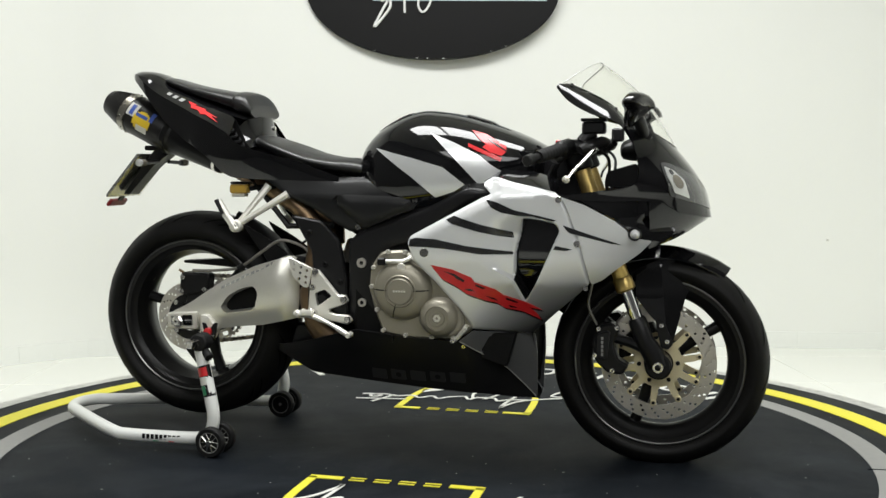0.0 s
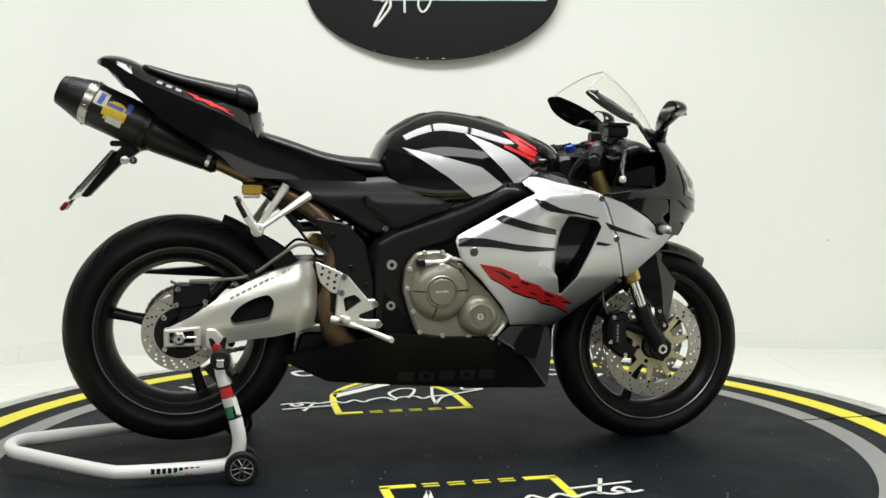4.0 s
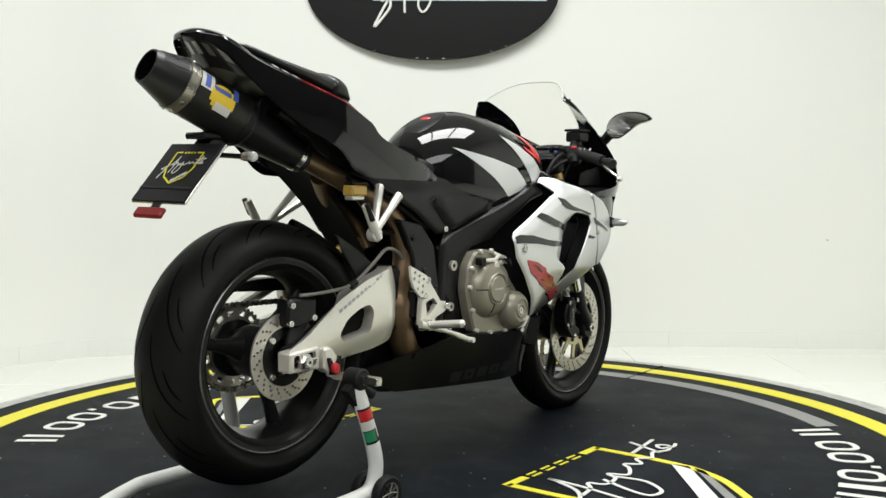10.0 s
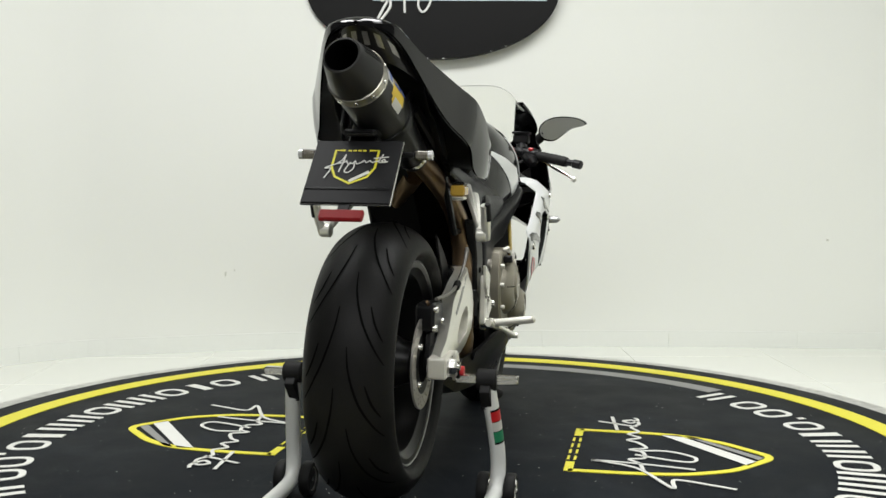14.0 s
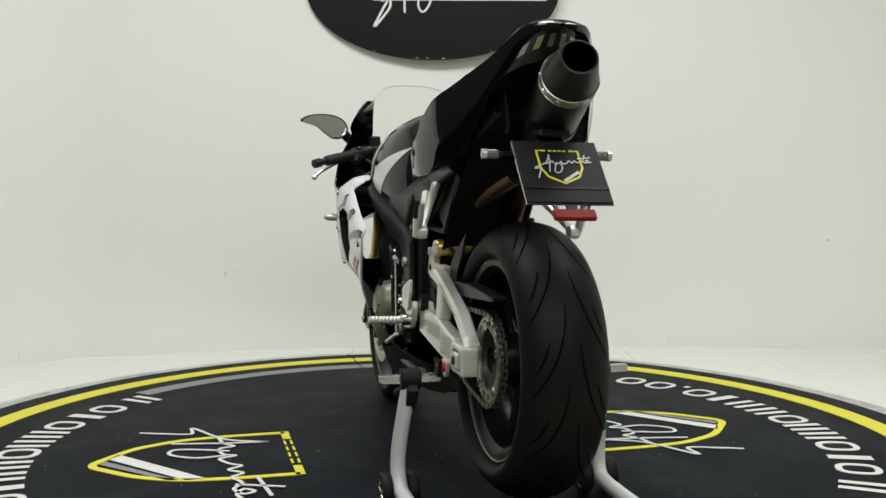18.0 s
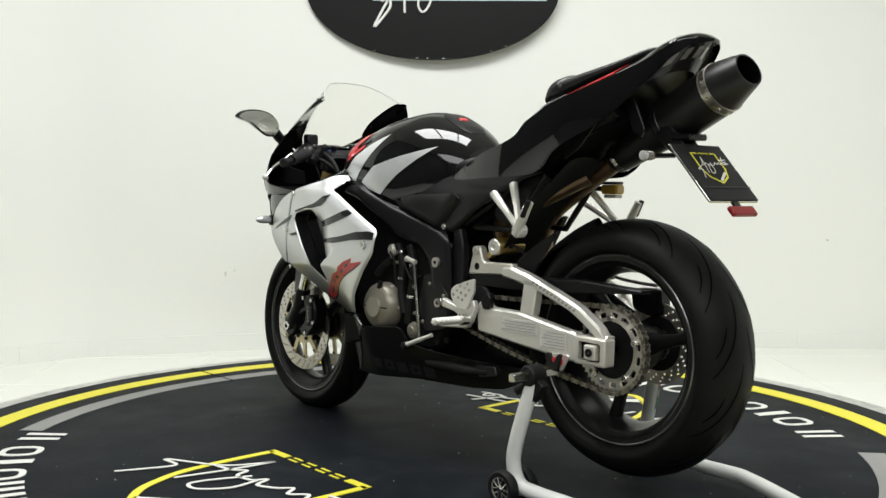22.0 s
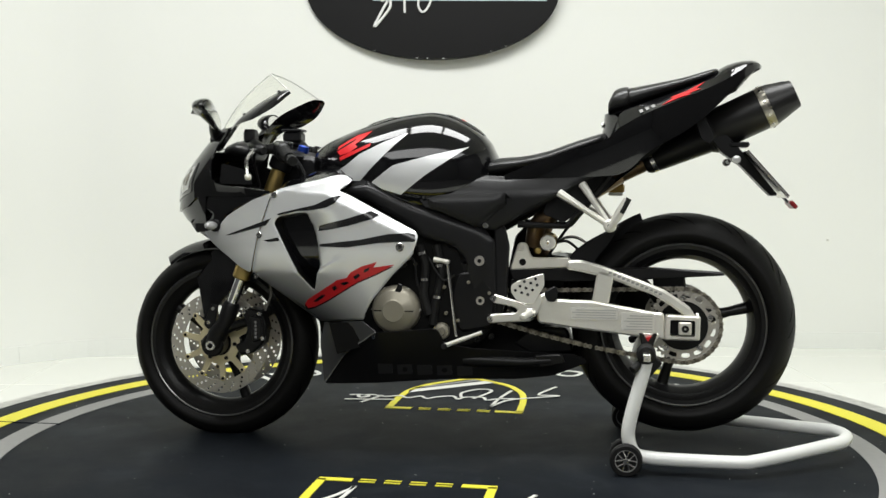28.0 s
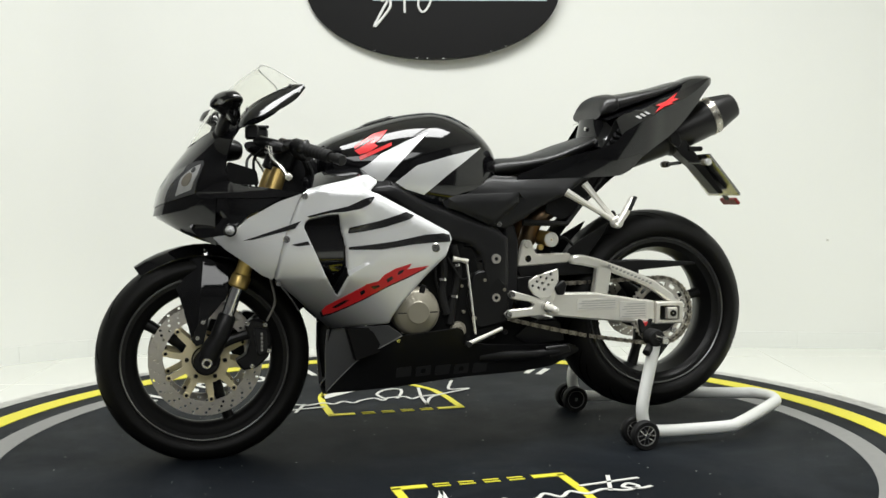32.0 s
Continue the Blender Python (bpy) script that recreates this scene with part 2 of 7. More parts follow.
def flat_mesh(outline, step=0.02, holes=(), inset=(), ridges=()):
    """Triangles that fill an outline, with points inside it, less its holes; inset gives rows of points along the edge, ridges lines that stay sharp."""
    ring = dense(outline, step)
    pts, edges, k = list(ring), [], len(ring)
    edges += [(i, (i + 1) % k) for i in range(k)]
    cuts = []
    for h in holes:
        h = dense(h, step)
        k0 = len(pts)
        pts += h
        edges += [(k0 + i, k0 + (i + 1) % len(h)) for i in range(len(h))]
        cuts.append(h)
    rows, wide = [], max(inset) if inset else 0.0
    for loop in [ring] + cuts if inset else ():
        m, area = len(loop), sum(loop[i - 1][0] * loop[i][1] - loop[i][0] * loop[i - 1][1] for i in range(len(loop)))
        turn = (1 if area > 0 else -1) * (1 if loop is ring else -1)
        for d in inset:
            for i in range(m):
                e = (loop[(i + 1) % m] - loop[i - 1]).normalized()
                q = loop[i] + Vector((-e.y, e.x)) * d * turn
                near = min((q - o).length for o in loop)
                if near > d * 0.9 and inside(q, ring) and not any(inside(q, h) for h in cuts):
                    rows.append(q)
    pts += rows
    folds = []
    for line in ridges:
        for p, q in zip(line, line[1:]):
            p, q = Vector(p), Vector(q)
            m = max(1, int((q - p).length / 0.004))
            folds += [p.lerp(q, j / m) for j in range(m)]
    folds = [q for q in folds if inside(q, ring) and not any(inside(q, h) for h in cuts) and all((q - o).length > 0.003 for o in pts)]
    pts += folds
    edgepts = ring + [p for h in cuts for p in h]
    xs, ys = [p[0] for p in ring], [p[1] for p in ring]
    ny = int((max(ys) - min(ys)) / step) + 1
    nx = int((max(xs) - min(xs)) / step) + 1
    for j in range(1, ny):
        for i in range(1, nx):
            p = Vector((min(xs) + (i + 0.5 * (j % 2)) * step, min(ys) + j * step))
            if inside(p, ring) and not any(inside(p, h) for h in cuts):
                if all((p - q).length > step * 0.45 for q in pts[:k]) and (not inset or all((p - q).length > wide + step * 0.5 for q in edgepts)) and all((p - q).length > 0.006 for q in folds):
                    pts.append(p)
    v, _, f, *_ = geometry.delaunay_2d_cdt(pts, edges, [], 0, 1e-6)
    keep = []
    for t in f:
        c = (v[t[0]] + v[t[1]] + v[t[2]]) / 3
        if inside(c, ring) and not any(inside(c, h) for h in cuts):
            keep.append(tuple(t))
    return v, keep


def skin(outline, place, thick=0.004, step=0.02, holes=(), lift=0.0, inset=(), ridges=()):
    """A shell with the outline, laid on a curved surface. place(u, v) gives a point and lift moves it out along the normal."""
    v, f = flat_mesh(outline, step, holes, inset, ridges)
    e = 0.002
    top, low = [], []
    for p in v:
        a = place(p[0], p[1])
        n = (place(p[0] + e, p[1]) - a).cross(place(p[0], p[1] + e) - a)
        n.normalize()
        if n.y * (1 if a.y >= 0 else -1) < 0:
            n = -n
        top.append(a + n * lift)
        low.append(a + n * (lift - thick))
    k = len(top)
    faces = list(f) + [tuple(i + k for i in reversed(t)) for t in f]
    count = {}
    for t in f:
        for i in range(3):
            a, b = t[i], t[(i + 1) % 3]
            count[(a, b)] = 1
    for a, b in list(count):
        if (b, a) not in count:
            faces.append((a, a + k, b + k, b))
    return top + low, faces


def rounded(place, outline, r=0.016, drop=0.010):
    """The same surface, rolled in towards the machine near the outline."""
    segs = [(Vector(outline[i - 1][:2]), Vector(outline[i][:2])) for i in range(len(outline))]

    def at(x, z, s=-1):
        p, best = Vector((x, z)), 1.0
        for a, b in segs:
            e = b - a
            k = max(0.0, min(1.0, (p - a).dot(e) / max(1e-12, e.length_squared)))
            best = min(best, (p - a - e * k).length)
        q = place(x, z, s)
        k = max(0.0, 1 - best / r)
        return Vector((q.x, q.y - s * drop * (1 - sqrt(max(0.0, 1 - k * k))), q.z))
    return at


def slab(outline, y0, y1, bevel=0.002, holes=(), step=0.05):
    """A plate cut to an outline in the x-z plane, from y0 to y1, with broken edges."""
    c = Vector((sum(p[0] for p in outline), sum(p[1] for p in outline))) / len(outline)

    def inset(poly, d):
        area = sum(poly[i - 1][0] * poly[i][1] - poly[i][0] * poly[i - 1][1] for i in range(len(poly)))
        s, out = (1 if area > 0 else -1), []
        for i, b in enumerate(poly):
            a, q = Vector(poly[i - 1][:2]), Vector(poly[(i + 1) % len(poly)][:2])
            t = (q - a)
            if t.length < 1e-9:
                out.append(Vector(b[:2]))
                continue
            t.normalize()
            out.append(Vector(b[:2]) + Vector((-t.y, t.x)) * d * s)
        return out
    ring = [Vector(p[:2]) for p in outline]
    inner = inset(ring, bevel)
    hs = [[Vector(p[:2]) for p in h] for h in holes]
    v, f = flat_mesh(inner, step, hs)
    lo, hi = min(y0, y1), max(y0, y1)
    k = len(v)
    verts = [Vector((p[0], lo, p[1])) for p in v] + [Vector((p[0], hi, p[1])) for p in v]
    faces = list(f) + [tuple(i + k for i in reversed(t)) for t in f]
    # walls of the holes and the broken outer edge
    count = {(t[i], t[(i + 1) % 3]) for t in f for i in range(3)}
    rim = {}
    for a, b in count:
        if (b, a) not in count:
            mid = (v[a] + v[b]) / 2
            rim[(a, b)] = min((mid - q).length for h in hs for q in dense(h, 0.004)) < 0.003 if hs else False
    push = {}
    for (a, b), hole in rim.items():
        if hole:
            faces.append((a, a + k, b + k, b))
        else:
            for i in (a, b):
                push.setdefault(i, Vector((0, 0)))
            t = (v[b] - v[a]).normalized()
            nrm = Vector((t.y, -t.x))
            mid = (v[a] + v[b]) / 2
            if inside(mid + nrm * 0.0005, inner):
                nrm = -nrm
            push[a] += nrm
            push[b] += nrm
    idx = {}
    for i, n in push.items():
        n.normalize()
        p = v[i] + n * bevel
        idx[i] = len(verts)
        verts += [Vector((p[0], lo + bevel, p[1])), Vector((p[0], hi - bevel, p[1]))]
    for (a, b), hole in rim.items():
        if not hole:
            faces += [(a, idx[a], idx[b], b), (idx[a], idx[a] + 1, idx[b] + 1, idx[b]), (idx[a] + 1, a + k, b + k, idx[b] + 1)]
    return verts, faces


def loft(rings, close=True, caps=True):
    n = len(rings[0])
    vs = [Vector(p) for r in rings for p in r]
    fs = []
    for i in range(len(rings) - 1):
        for j in range(n if close else n - 1):
            a, b = i * n + j, i * n + (j + 1) % n
            fs.append((a, b, b + n, a + n))
    if caps and close:
        fs.append(tuple(reversed(range(n))))
        fs.append(tuple(range((len(rings) - 1) * n, len(rings) * n)))
    return vs, fs


def tube(path, r, n=10, caps=True):
    """A round bar along a path; r is one radius or one for each point."""
    path = [Vector(p) for p in path]
    rs = r if isinstance(r, (list, tuple)) else [r] * len(path)
    rings, up = [], None
    for i, p in enumerate(path):
        d = (path[min(i + 1, len(path) - 1)] - path[max(i - 1, 0)]).normalized()
        if up is None:
            up = d.orthogonal().normalized()
        up = (up - d * up.dot(d)).normalized()
        side = d.cross(up)
        rings.append([p + (up * cos(2 * pi * j / n) + side * sin(2 * pi * j / n)) * rs[i] for j in range(n)])
    return loft(rings, caps=caps)


def bent(pts, r, n=10, k=6):
    return tube(spline(pts, k, closed=False), r, n)


def turned(profile, n=48, axis="y", at=(0, 0, 0), close=True):
    """A turned form: profile of (radius, distance along the axis)."""
    rings = []
    for i in range(n):
        a = 2 * pi * i / n
        ring = []
        for r, d in profile:
            if axis == "y":
                p = (r * cos(a), d, r * sin(a))
            elif axis == "x":
                p = (d, r * cos(a), r * sin(a))
            else:
                p = (r * cos(a), r * sin(a), d)
            ring.append(Vector(p) + Vector(at))
        rings.append(ring)
    m = len(profile)
    vs = [p for r in rings for p in r]
    fs = []
    for i in range(n):
        for j in range(m if close else m - 1):
            a, b = i * m + j, i * m + (j + 1) % m
            c, d = ((i + 1) % n) * m + (j + 1) % m, ((i + 1) % n) * m + j
            fs.append((a, b, c, d))
    return vs, fs


def knob(p, q, r, n=16, edge=0.15):
    """A solid round piece from p to q with broken edges."""
    p, q = Vector(p), Vector(q)
    d = q - p
    e = min(edge * r, d.length * 0.3)
    u = d.normalized()
    return tube([p, p + u * 1e-4, p + u * e, q - u * e, q - u * 1e-4, q], [0.001, r - e, r, r, r - e, 0.001], n)


def block(x0, x1, y0, y1, z0, z1, e=0.003):
    """A box with broken edges."""
    e = min(e, (x1 - x0) * 0.3, (y1 - y0) * 0.3, (z1 - z0) * 0.3)

    rings = []
    for x, d in ((x0, e), (x0 + e, 0), (x1 - e, 0), (x1, e)):
        ya, yb, za, zb = y0 + d, y1 - d, z0 + d, z1 - d
        rings.append([(x, ya + e, za), (x, yb - e, za), (x, yb, za + e), (x, yb, zb - e), (x, yb - e, zb), (x, ya + e, zb), (x, ya, zb - e), (x, ya, za + e)])
    return loft(rings)


def bolt(p, d, r=0.008, h=0.006):
    """A socket-head bolt at p with its head along d."""
    p, d = Vector(p), Vector(d).normalized()
    return tube([p - d * 0.004, p + d * h * 0.7, p + d * h, p + d * h, p + d * h * 0.4, p + d * h * 0.4],
                [r, r, r * 0.85, r * 0.5, r * 0.45, 0.0005], 12)


def flat_ribbon(pts, w, z=0.0, t=0.002):
    """A painted stroke on the floor: a flat ribbon through the points."""
    pts = [Vector(p[:2]) for p in pts]
    L, R = [], []
    for i, p in enumerate(pts):
        d = (pts[min(i + 1, len(pts) - 1)] - pts[max(i - 1, 0)]).normalized()
        n = Vector((-d.y, d.x)) * w / 2
        L.append(p + n)
        R.append(p - n)
    k = len(pts)
    vs = [Vector((q.x, q.y, z + t)) for q in L + R] + [Vector((q.x, q.y, z)) for q in L + R]
    fs = []
    for i in range(k - 1):
        fs.append((i, i + 1, k + i + 1, k + i))
        fs += [(i, 2 * k + i, 2 * k + i + 1, i + 1), (k + i + 1, 3 * k + i + 1, 3 * k + i, k + i)]
    return vs, fs


def lerp_table(table, x):
    """A smooth curve through a short table of (x, value)."""
    n = len(table)
    if x <= table[0][0]:
        return table[0][1]
    if x >= table[-1][0]:
        return table[-1][1]
    i = 0
    while x > table[i + 1][0]:
        i += 1

    def slope(k):
        if k == 0 or k == n - 1:
            j = 0 if k == 0 else n - 2
            return (table[j + 1][1] - table[j][1]) / (table[j + 1][0] - table[j][0])
        l = (table[k][1] - table[k - 1][1]) / (table[k][0] - table[k - 1][0])
        r = (table[k + 1][1] - table[k][1]) / (table[k + 1][0] - table[k][0])
        if l * r <= 0:
            return 0.0
        return 2 * l * r / (l + r)
    (a, u), (b, v) = table[i], table[i + 1]
    d = b - a
    t = (x - a) / d
    return ((2 * t ** 3 - 3 * t * t + 1) * u + (t ** 3 - 2 * t * t + t) * d * slope(i) + (3 * t * t - 2 * t ** 3) * v + (t ** 3 - t * t) * d * slope(i + 1))


# ---------- the room ----------
FLOOR_Z = -0.012
plan = spline([(-2.75, 0.42, 0), (-2.35, 0.80, 0), (-1.86, 1.31, 0), (-1.62, 1.52, 0), (-1.33, 1.615, 0), (-0.74, 1.755, 0), (0.0, 1.82, 0),
               (0.53, 1.822, 0), (1.13, 1.805, 0), (1.75, 1.76, 0), (2.2, 1.71, 0), (2.8, 1.60, 0), (3.1, 1.52, 0)], 8, closed=False)


def wall_strip(pts, z0, z1, inner, outer):
    """A standing strip along the plan from z0 to z1, inner and outer metres behind the plan line."""
    rings = []
    for i, p in enumerate(pts):
        d = (pts[min(i + 1, len(pts) - 1)] - pts[max(i - 1, 0)]).normalized()
        n = Vector((-d.y, d.x, 0))
        a, b = p + n * inner, p + n * outer
        rings.append([(a.x, a.y, z0), (b.x, b.y, z0), (b.x, b.y, z1), (a.x, a.y, z1)])
    return loft(rings)


tagged(add_mesh("wall_north", *wall_strip(plan, FLOOR_Z, 3.0, 0.0, 0.12), WALL), "smooth off-white painted curved showroom wall with small scuffs", "wall", kind="structure")
# unseen hall walls and floor, added dark so the paintwork reflects little
g = block(-2.95, 3.3, -6.35, -6.2, FLOOR_Z, 3.0)
tagged(add_mesh("wall_south", *g, HALL), "unseen dark wall added behind the camera", "wall", kind="structure")
tagged(add_mesh("wall_west", *block(-2.95, -2.78, -6.2, 0.45, FLOOR_Z, 3.0), HALL), "unseen dark side wall added for the reflections", "wall", kind="structure")
tagged(add_mesh("wall_east", *block(3.12, 3.3, -6.2, -1.60, FLOOR_Z, 3.0), HALL), "unseen dark side wall added for the reflections", "wall", kind="structure")
tagged(add_mesh("wall_northeast", *block(3.12, 3.3, -1.60, 1.65, FLOOR_Z, 3.0), WALL), "plain off-white painted side wall by the turntable", "wall", kind="structure")
g = block(-3.9, 4.2, -6.5, 2.2, 3.0, 3.1)
tagged(add_mesh("ceiling", *g, CEIL), "plain white painted ceiling", "ceiling", kind="structure")
tagged(add_mesh("floor_hall", *block(-3.7, 4.1, -6.3, -2.02, FLOOR_Z - 0.002, FLOOR_Z + 0.001), HALL), "unseen dark floor added behind the camera", "floor", kind="structure")
floor = add_mesh("floor", *block(-3.9, 4.2, -6.5, 2.2, FLOOR_Z - 0.12, FLOOR_Z - 0.003), GROUT)
tagged(floor, "glossy off-white large porcelain tile floor with fine joints", "floor", kind="structure")
skirting = new("skirting")
tagged(skirting, "glossy pale grey tile skirting along the wall", "skirting", kind="structure")
skirting.location = (0, 1.8, FLOOR_Z)
# skirting tiles of 0.6 m along the plan line
along, start = [0.0], 0
for a, b in zip(plan, plan[1:]):
    along.append(along[-1] + (b - a).length)


def on_plan(s):
    for i in range(len(plan) - 1):
        if s <= along[i + 1]:
            return plan[i].lerp(plan[i + 1], (s - along[i]) / (along[i + 1] - along[i]))
    return plan[-1].copy()


s0 = min(range(len(plan)), key=lambda i: abs(plan[i].x - 1.129) + abs(plan[i].y - 1.805))
s0 = along[s0]
k = int(s0 / 0.605)
for i in range(-k, int((along[-1] - s0) / 0.605)):
    a, b = s0 + i * 0.605 + 0.0004, s0 + (i + 1) * 0.605 - 0.0004
    pts = [on_plan(a + (b - a) * j / 8) for j in range(9)]
    ob = add_mesh("skirting_tile", *wall_strip(pts, FLOOR_Z, FLOOR_Z + 0.078, -0.010, -0.0005), SKIRT, smooth=False)
    ob.parent = skirting
    ob.matrix_parent_inverse = Matrix.Translation(skirting.location).inverted()
tile_me = None
for i in range(-6, 7):
    for j in range(-5, 3):
        x0, y0 = 0.895 + 0.635 * i, 0.93 + 0.60 * j
        if x0 < -3.7 or x0 > 3.8 or y0 > 1.95 or y0 < -6.3 or hypot(x0 + 0.31, y0 + 0.3) < 1.05:
            continue
        if tile_me is None:
            ob = add_mesh("tile", *block(0.001, 0.634, 0.001, 0.599, -0.010, 0.0, 0.0012), TILE, floor, smooth=False)
            tile_me = ob.data
        else:
            ob = new("tile", tile_me)
            ob.parent = floor
        ob.location = (x0, y0, FLOOR_Z)
ring = turned([(1.575, FLOOR_Z - 0.002), (1.652, FLOOR_Z - 0.002), (1.648, FLOOR_Z + 0.005), (1.580, FLOOR_Z + 0.006)], 160, "z")
tagged(add_mesh("floor_rim", *ring, RIM), "worn patched grey cement ring round the turntable", "floor edge", kind="structure")

# small scuffs on the wall
for x, z, w, hh in ((1.86, 0.50, 0.010, 0.008), (-0.97, 0.34, 0.006, 0.020), (-0.93, 0.36, 0.005, 0.012)):
    y = min((abs(p.x - x), p.y) for p in plan if p.y > 1.0)[1]
    ob = add_mesh("wall_scuff", *block(x, x + w, y - 0.006, y + 0.02, z, z + hh, 0.001), SCUFF)
    tagged(ob, "small grey scuff mark on the painted wall", "scuff mark", kind="structure")

# round sign on the wall
sign = new("wall_sign")
tagged(sign, "large black oval wall sign with white script and a pale bar", "sign")
SX, SZ = 0.003, 1.669
sign.matrix_basis = Matrix.Translation((SX, 1.79, SZ))
ov = [Vector((0.588 * cos(2 * pi * i / 96), 0.320 * sin(2 * pi * i / 96))) for i in range(96)]
part("panel", slab(ov, -0.030, 0.024, 0.003, step=0.12), SIGNB, sign)
part("bar", slab([(-0.28, -0.053), (0.525, -0.053), (0.525, 0.03), (-0.28, 0.03)], -0.036, -0.031, 0.001), SIGNS, sign, "pale blue bar")


for i, (a, w) in enumerate(((-98, 0.010), (-93, 0.006), (-86, 0.012), (-63, 0.008), (-55, 0.005), (-118, 0.005))):
    x, z = 0.586 * cos(radians(a)), 0.3185 * sin(radians(a))
    part("edge_chip", block(x, x + w, -0.0312, -0.0285, z - 0.0005, z + 0.003, 0.0005), SIGNW, sign, "pale chip in the edge")


def sign_stroke(pts, r):
    return part("lettering", tube([Vector((x, -0.036, z)) for x, z in (tuple(p[:2]) for p in spline([(a, b, 0) for a, b in pts], 8, closed=False))], r, 8), SIGNW, sign, "white script stroke")


sign_stroke([(-0.335, 0.105), (-0.245, 0.025), (-0.205, -0.030), (-0.242, -0.055), (-0.210, -0.040), (-0.202, -0.085), (-0.272, -0.172), (-0.248, -0.118), (-0.212, -0.055)], 0.0065)
sign_stroke([(-0.135, 0.055), (-0.133, -0.108)], 0.0055)
sign_stroke([(-0.025, -0.023), (-0.055, -0.013), (-0.070, -0.073), (-0.050, -0.105), (-0.020, -0.073), (0.015, 0.027)], 0.0055)

# ---------- the turntable and its mat ----------
table = add_mesh("turntable", *turned([(0.001, -0.010), (1.565, -0.010), (1.568, -0.003), (1.563, 0.0), (0.001, 0.0)], 180, "z", close=False), MAT)
tagged(table, "round black rubber turntable mat with yellow ring and printed shields", "turntable")


def arc_band(r0, r1, a0, a1, n=60):
    mid = (r0 + r1) / 2
    return flat_ribbon([(mid * cos(radians(a0 + (a1 - a0) * i / n)), mid * sin(radians(a0 + (a1 - a0) * i / n))) for i in range(n + 1)], r1 - r0)


part("yellow_ring", arc_band(1.393, 1.470, 0, 360, 180), YELLOW, table, "yellow printed ring")
part("grey_arc", arc_band(1.237, 1.310, -43.5, 43.5, 60), GREYV, table, "grey printed arc")
part("grey_arc", arc_band(1.237, 1.310, 136.5, 223.5, 60), GREYV, table, "grey printed arc")


def print_flat(pts, z=0.0, t=0.002):
    v, f = flat_mesh([Vector(p) for p in pts], 0.2)
    return [Vector((p[0], p[1], z + t)) for p in v], f


def ring_character(a, kind):
    """One printed character of the ring as a plain shape: a hollow box, a pair of bars, one bar or a dot."""
    r0, r1, w = 1.140, 1.262, 0.104
    geos = []

    def bar(u0, u1, v0, v1):
        n = 4
        pts = []
        mid, wd = (v0 + v1) / 2, v1 - v0
        return flat_ribbon([((mid) * cos(a + (u0 + (u1 - u0) * i / n) / 1.2), mid * sin(a + (u0 + (u1 - u0) * i / n) / 1.2)) for i in range(n + 1)], wd)
    s = 0.019
    if kind == 0:
        ring = []
        for i in range(25):
            b = 2 * pi * i / 24
            u, v = (w - s) / 2 * (1 if cos(b) > 0 else -1) * abs(cos(b)) ** 0.7, (r1 - r0 - s) / 2 * (1 if sin(b) > 0 else -1) * abs(sin(b)) ** 0.7
            ring.append(((r0 + r1) / 2 + v, a + u / 1.2))
        geos = [flat_ribbon([(r * cos(b), r * sin(b)) for r, b in ring], s)]
    elif kind == 1:
        geos = [bar(-0.040, -0.014, r0, r1), bar(0.014, 0.040, r0, r1)]
    elif kind == 3:
        geos = [bar(-0.020, 0.020, r0, r1)]
    else:
        geos = [bar(-0.011, 0.011, r1 - 0.024, r1)]
    return join(*geos)


CHARS = ((0.0, 1), (8.0, 0), (13.5, 3), (19.5, 0), (25.2, 1), (30.4, 1), (35.6, 0), (41.4, 1), (46.9, 1), (52.1, 3), (57.4, 0), (61.8, 2), (66.0, 0), (72.2, 0), (79.8, 1))
for start in (46.6, -126.4):
    for turn, kind in CHARS:
        part("character", ring_character(radians(start + turn), kind), WHITEV, table, "white printed character block")
part("mat_seam", flat_ribbon([(1.225, 0.0), (1.56, 0.006)], 0.004, 0.0, 0.0035), MAT, table, "short seam in the printed rings")


# the script across the shield, as strokes
SCRIPT = ([(-0.155, -0.764), (-0.125, -0.606), (-0.114, -0.485), (-0.125, -0.52), (-0.178, -0.613), (-0.335, -0.70), (-0.262, -0.707), (-0.29, -0.80), (-0.315, -0.86)],
          [(-0.187, -0.625), (-0.123, -0.613), (-0.085, -0.585), (-0.065, -0.626), (-0.004, -0.62), (0.02, -0.585), (0.045, -0.63), (0.10, -0.606), (0.13, -0.575), (0.161, -0.61), (0.20, -0.575), (0.234, -0.605), (0.289, -0.582), (0.338, -0.605), (0.385, -0.585), (0.37, -0.555), (0.345, -0.58), (0.385, -0.60), (0.42, -0.59)],
          [(-0.033, -0.60), (-0.073, -0.697), (-0.080, -0.757), (-0.03, -0.765), (0.02, -0.694), (0.01, -0.61)],
          [(0.35, -0.476), (0.30, -0.60)],
          [(0.24, -0.540), (0.42, -0.516)])


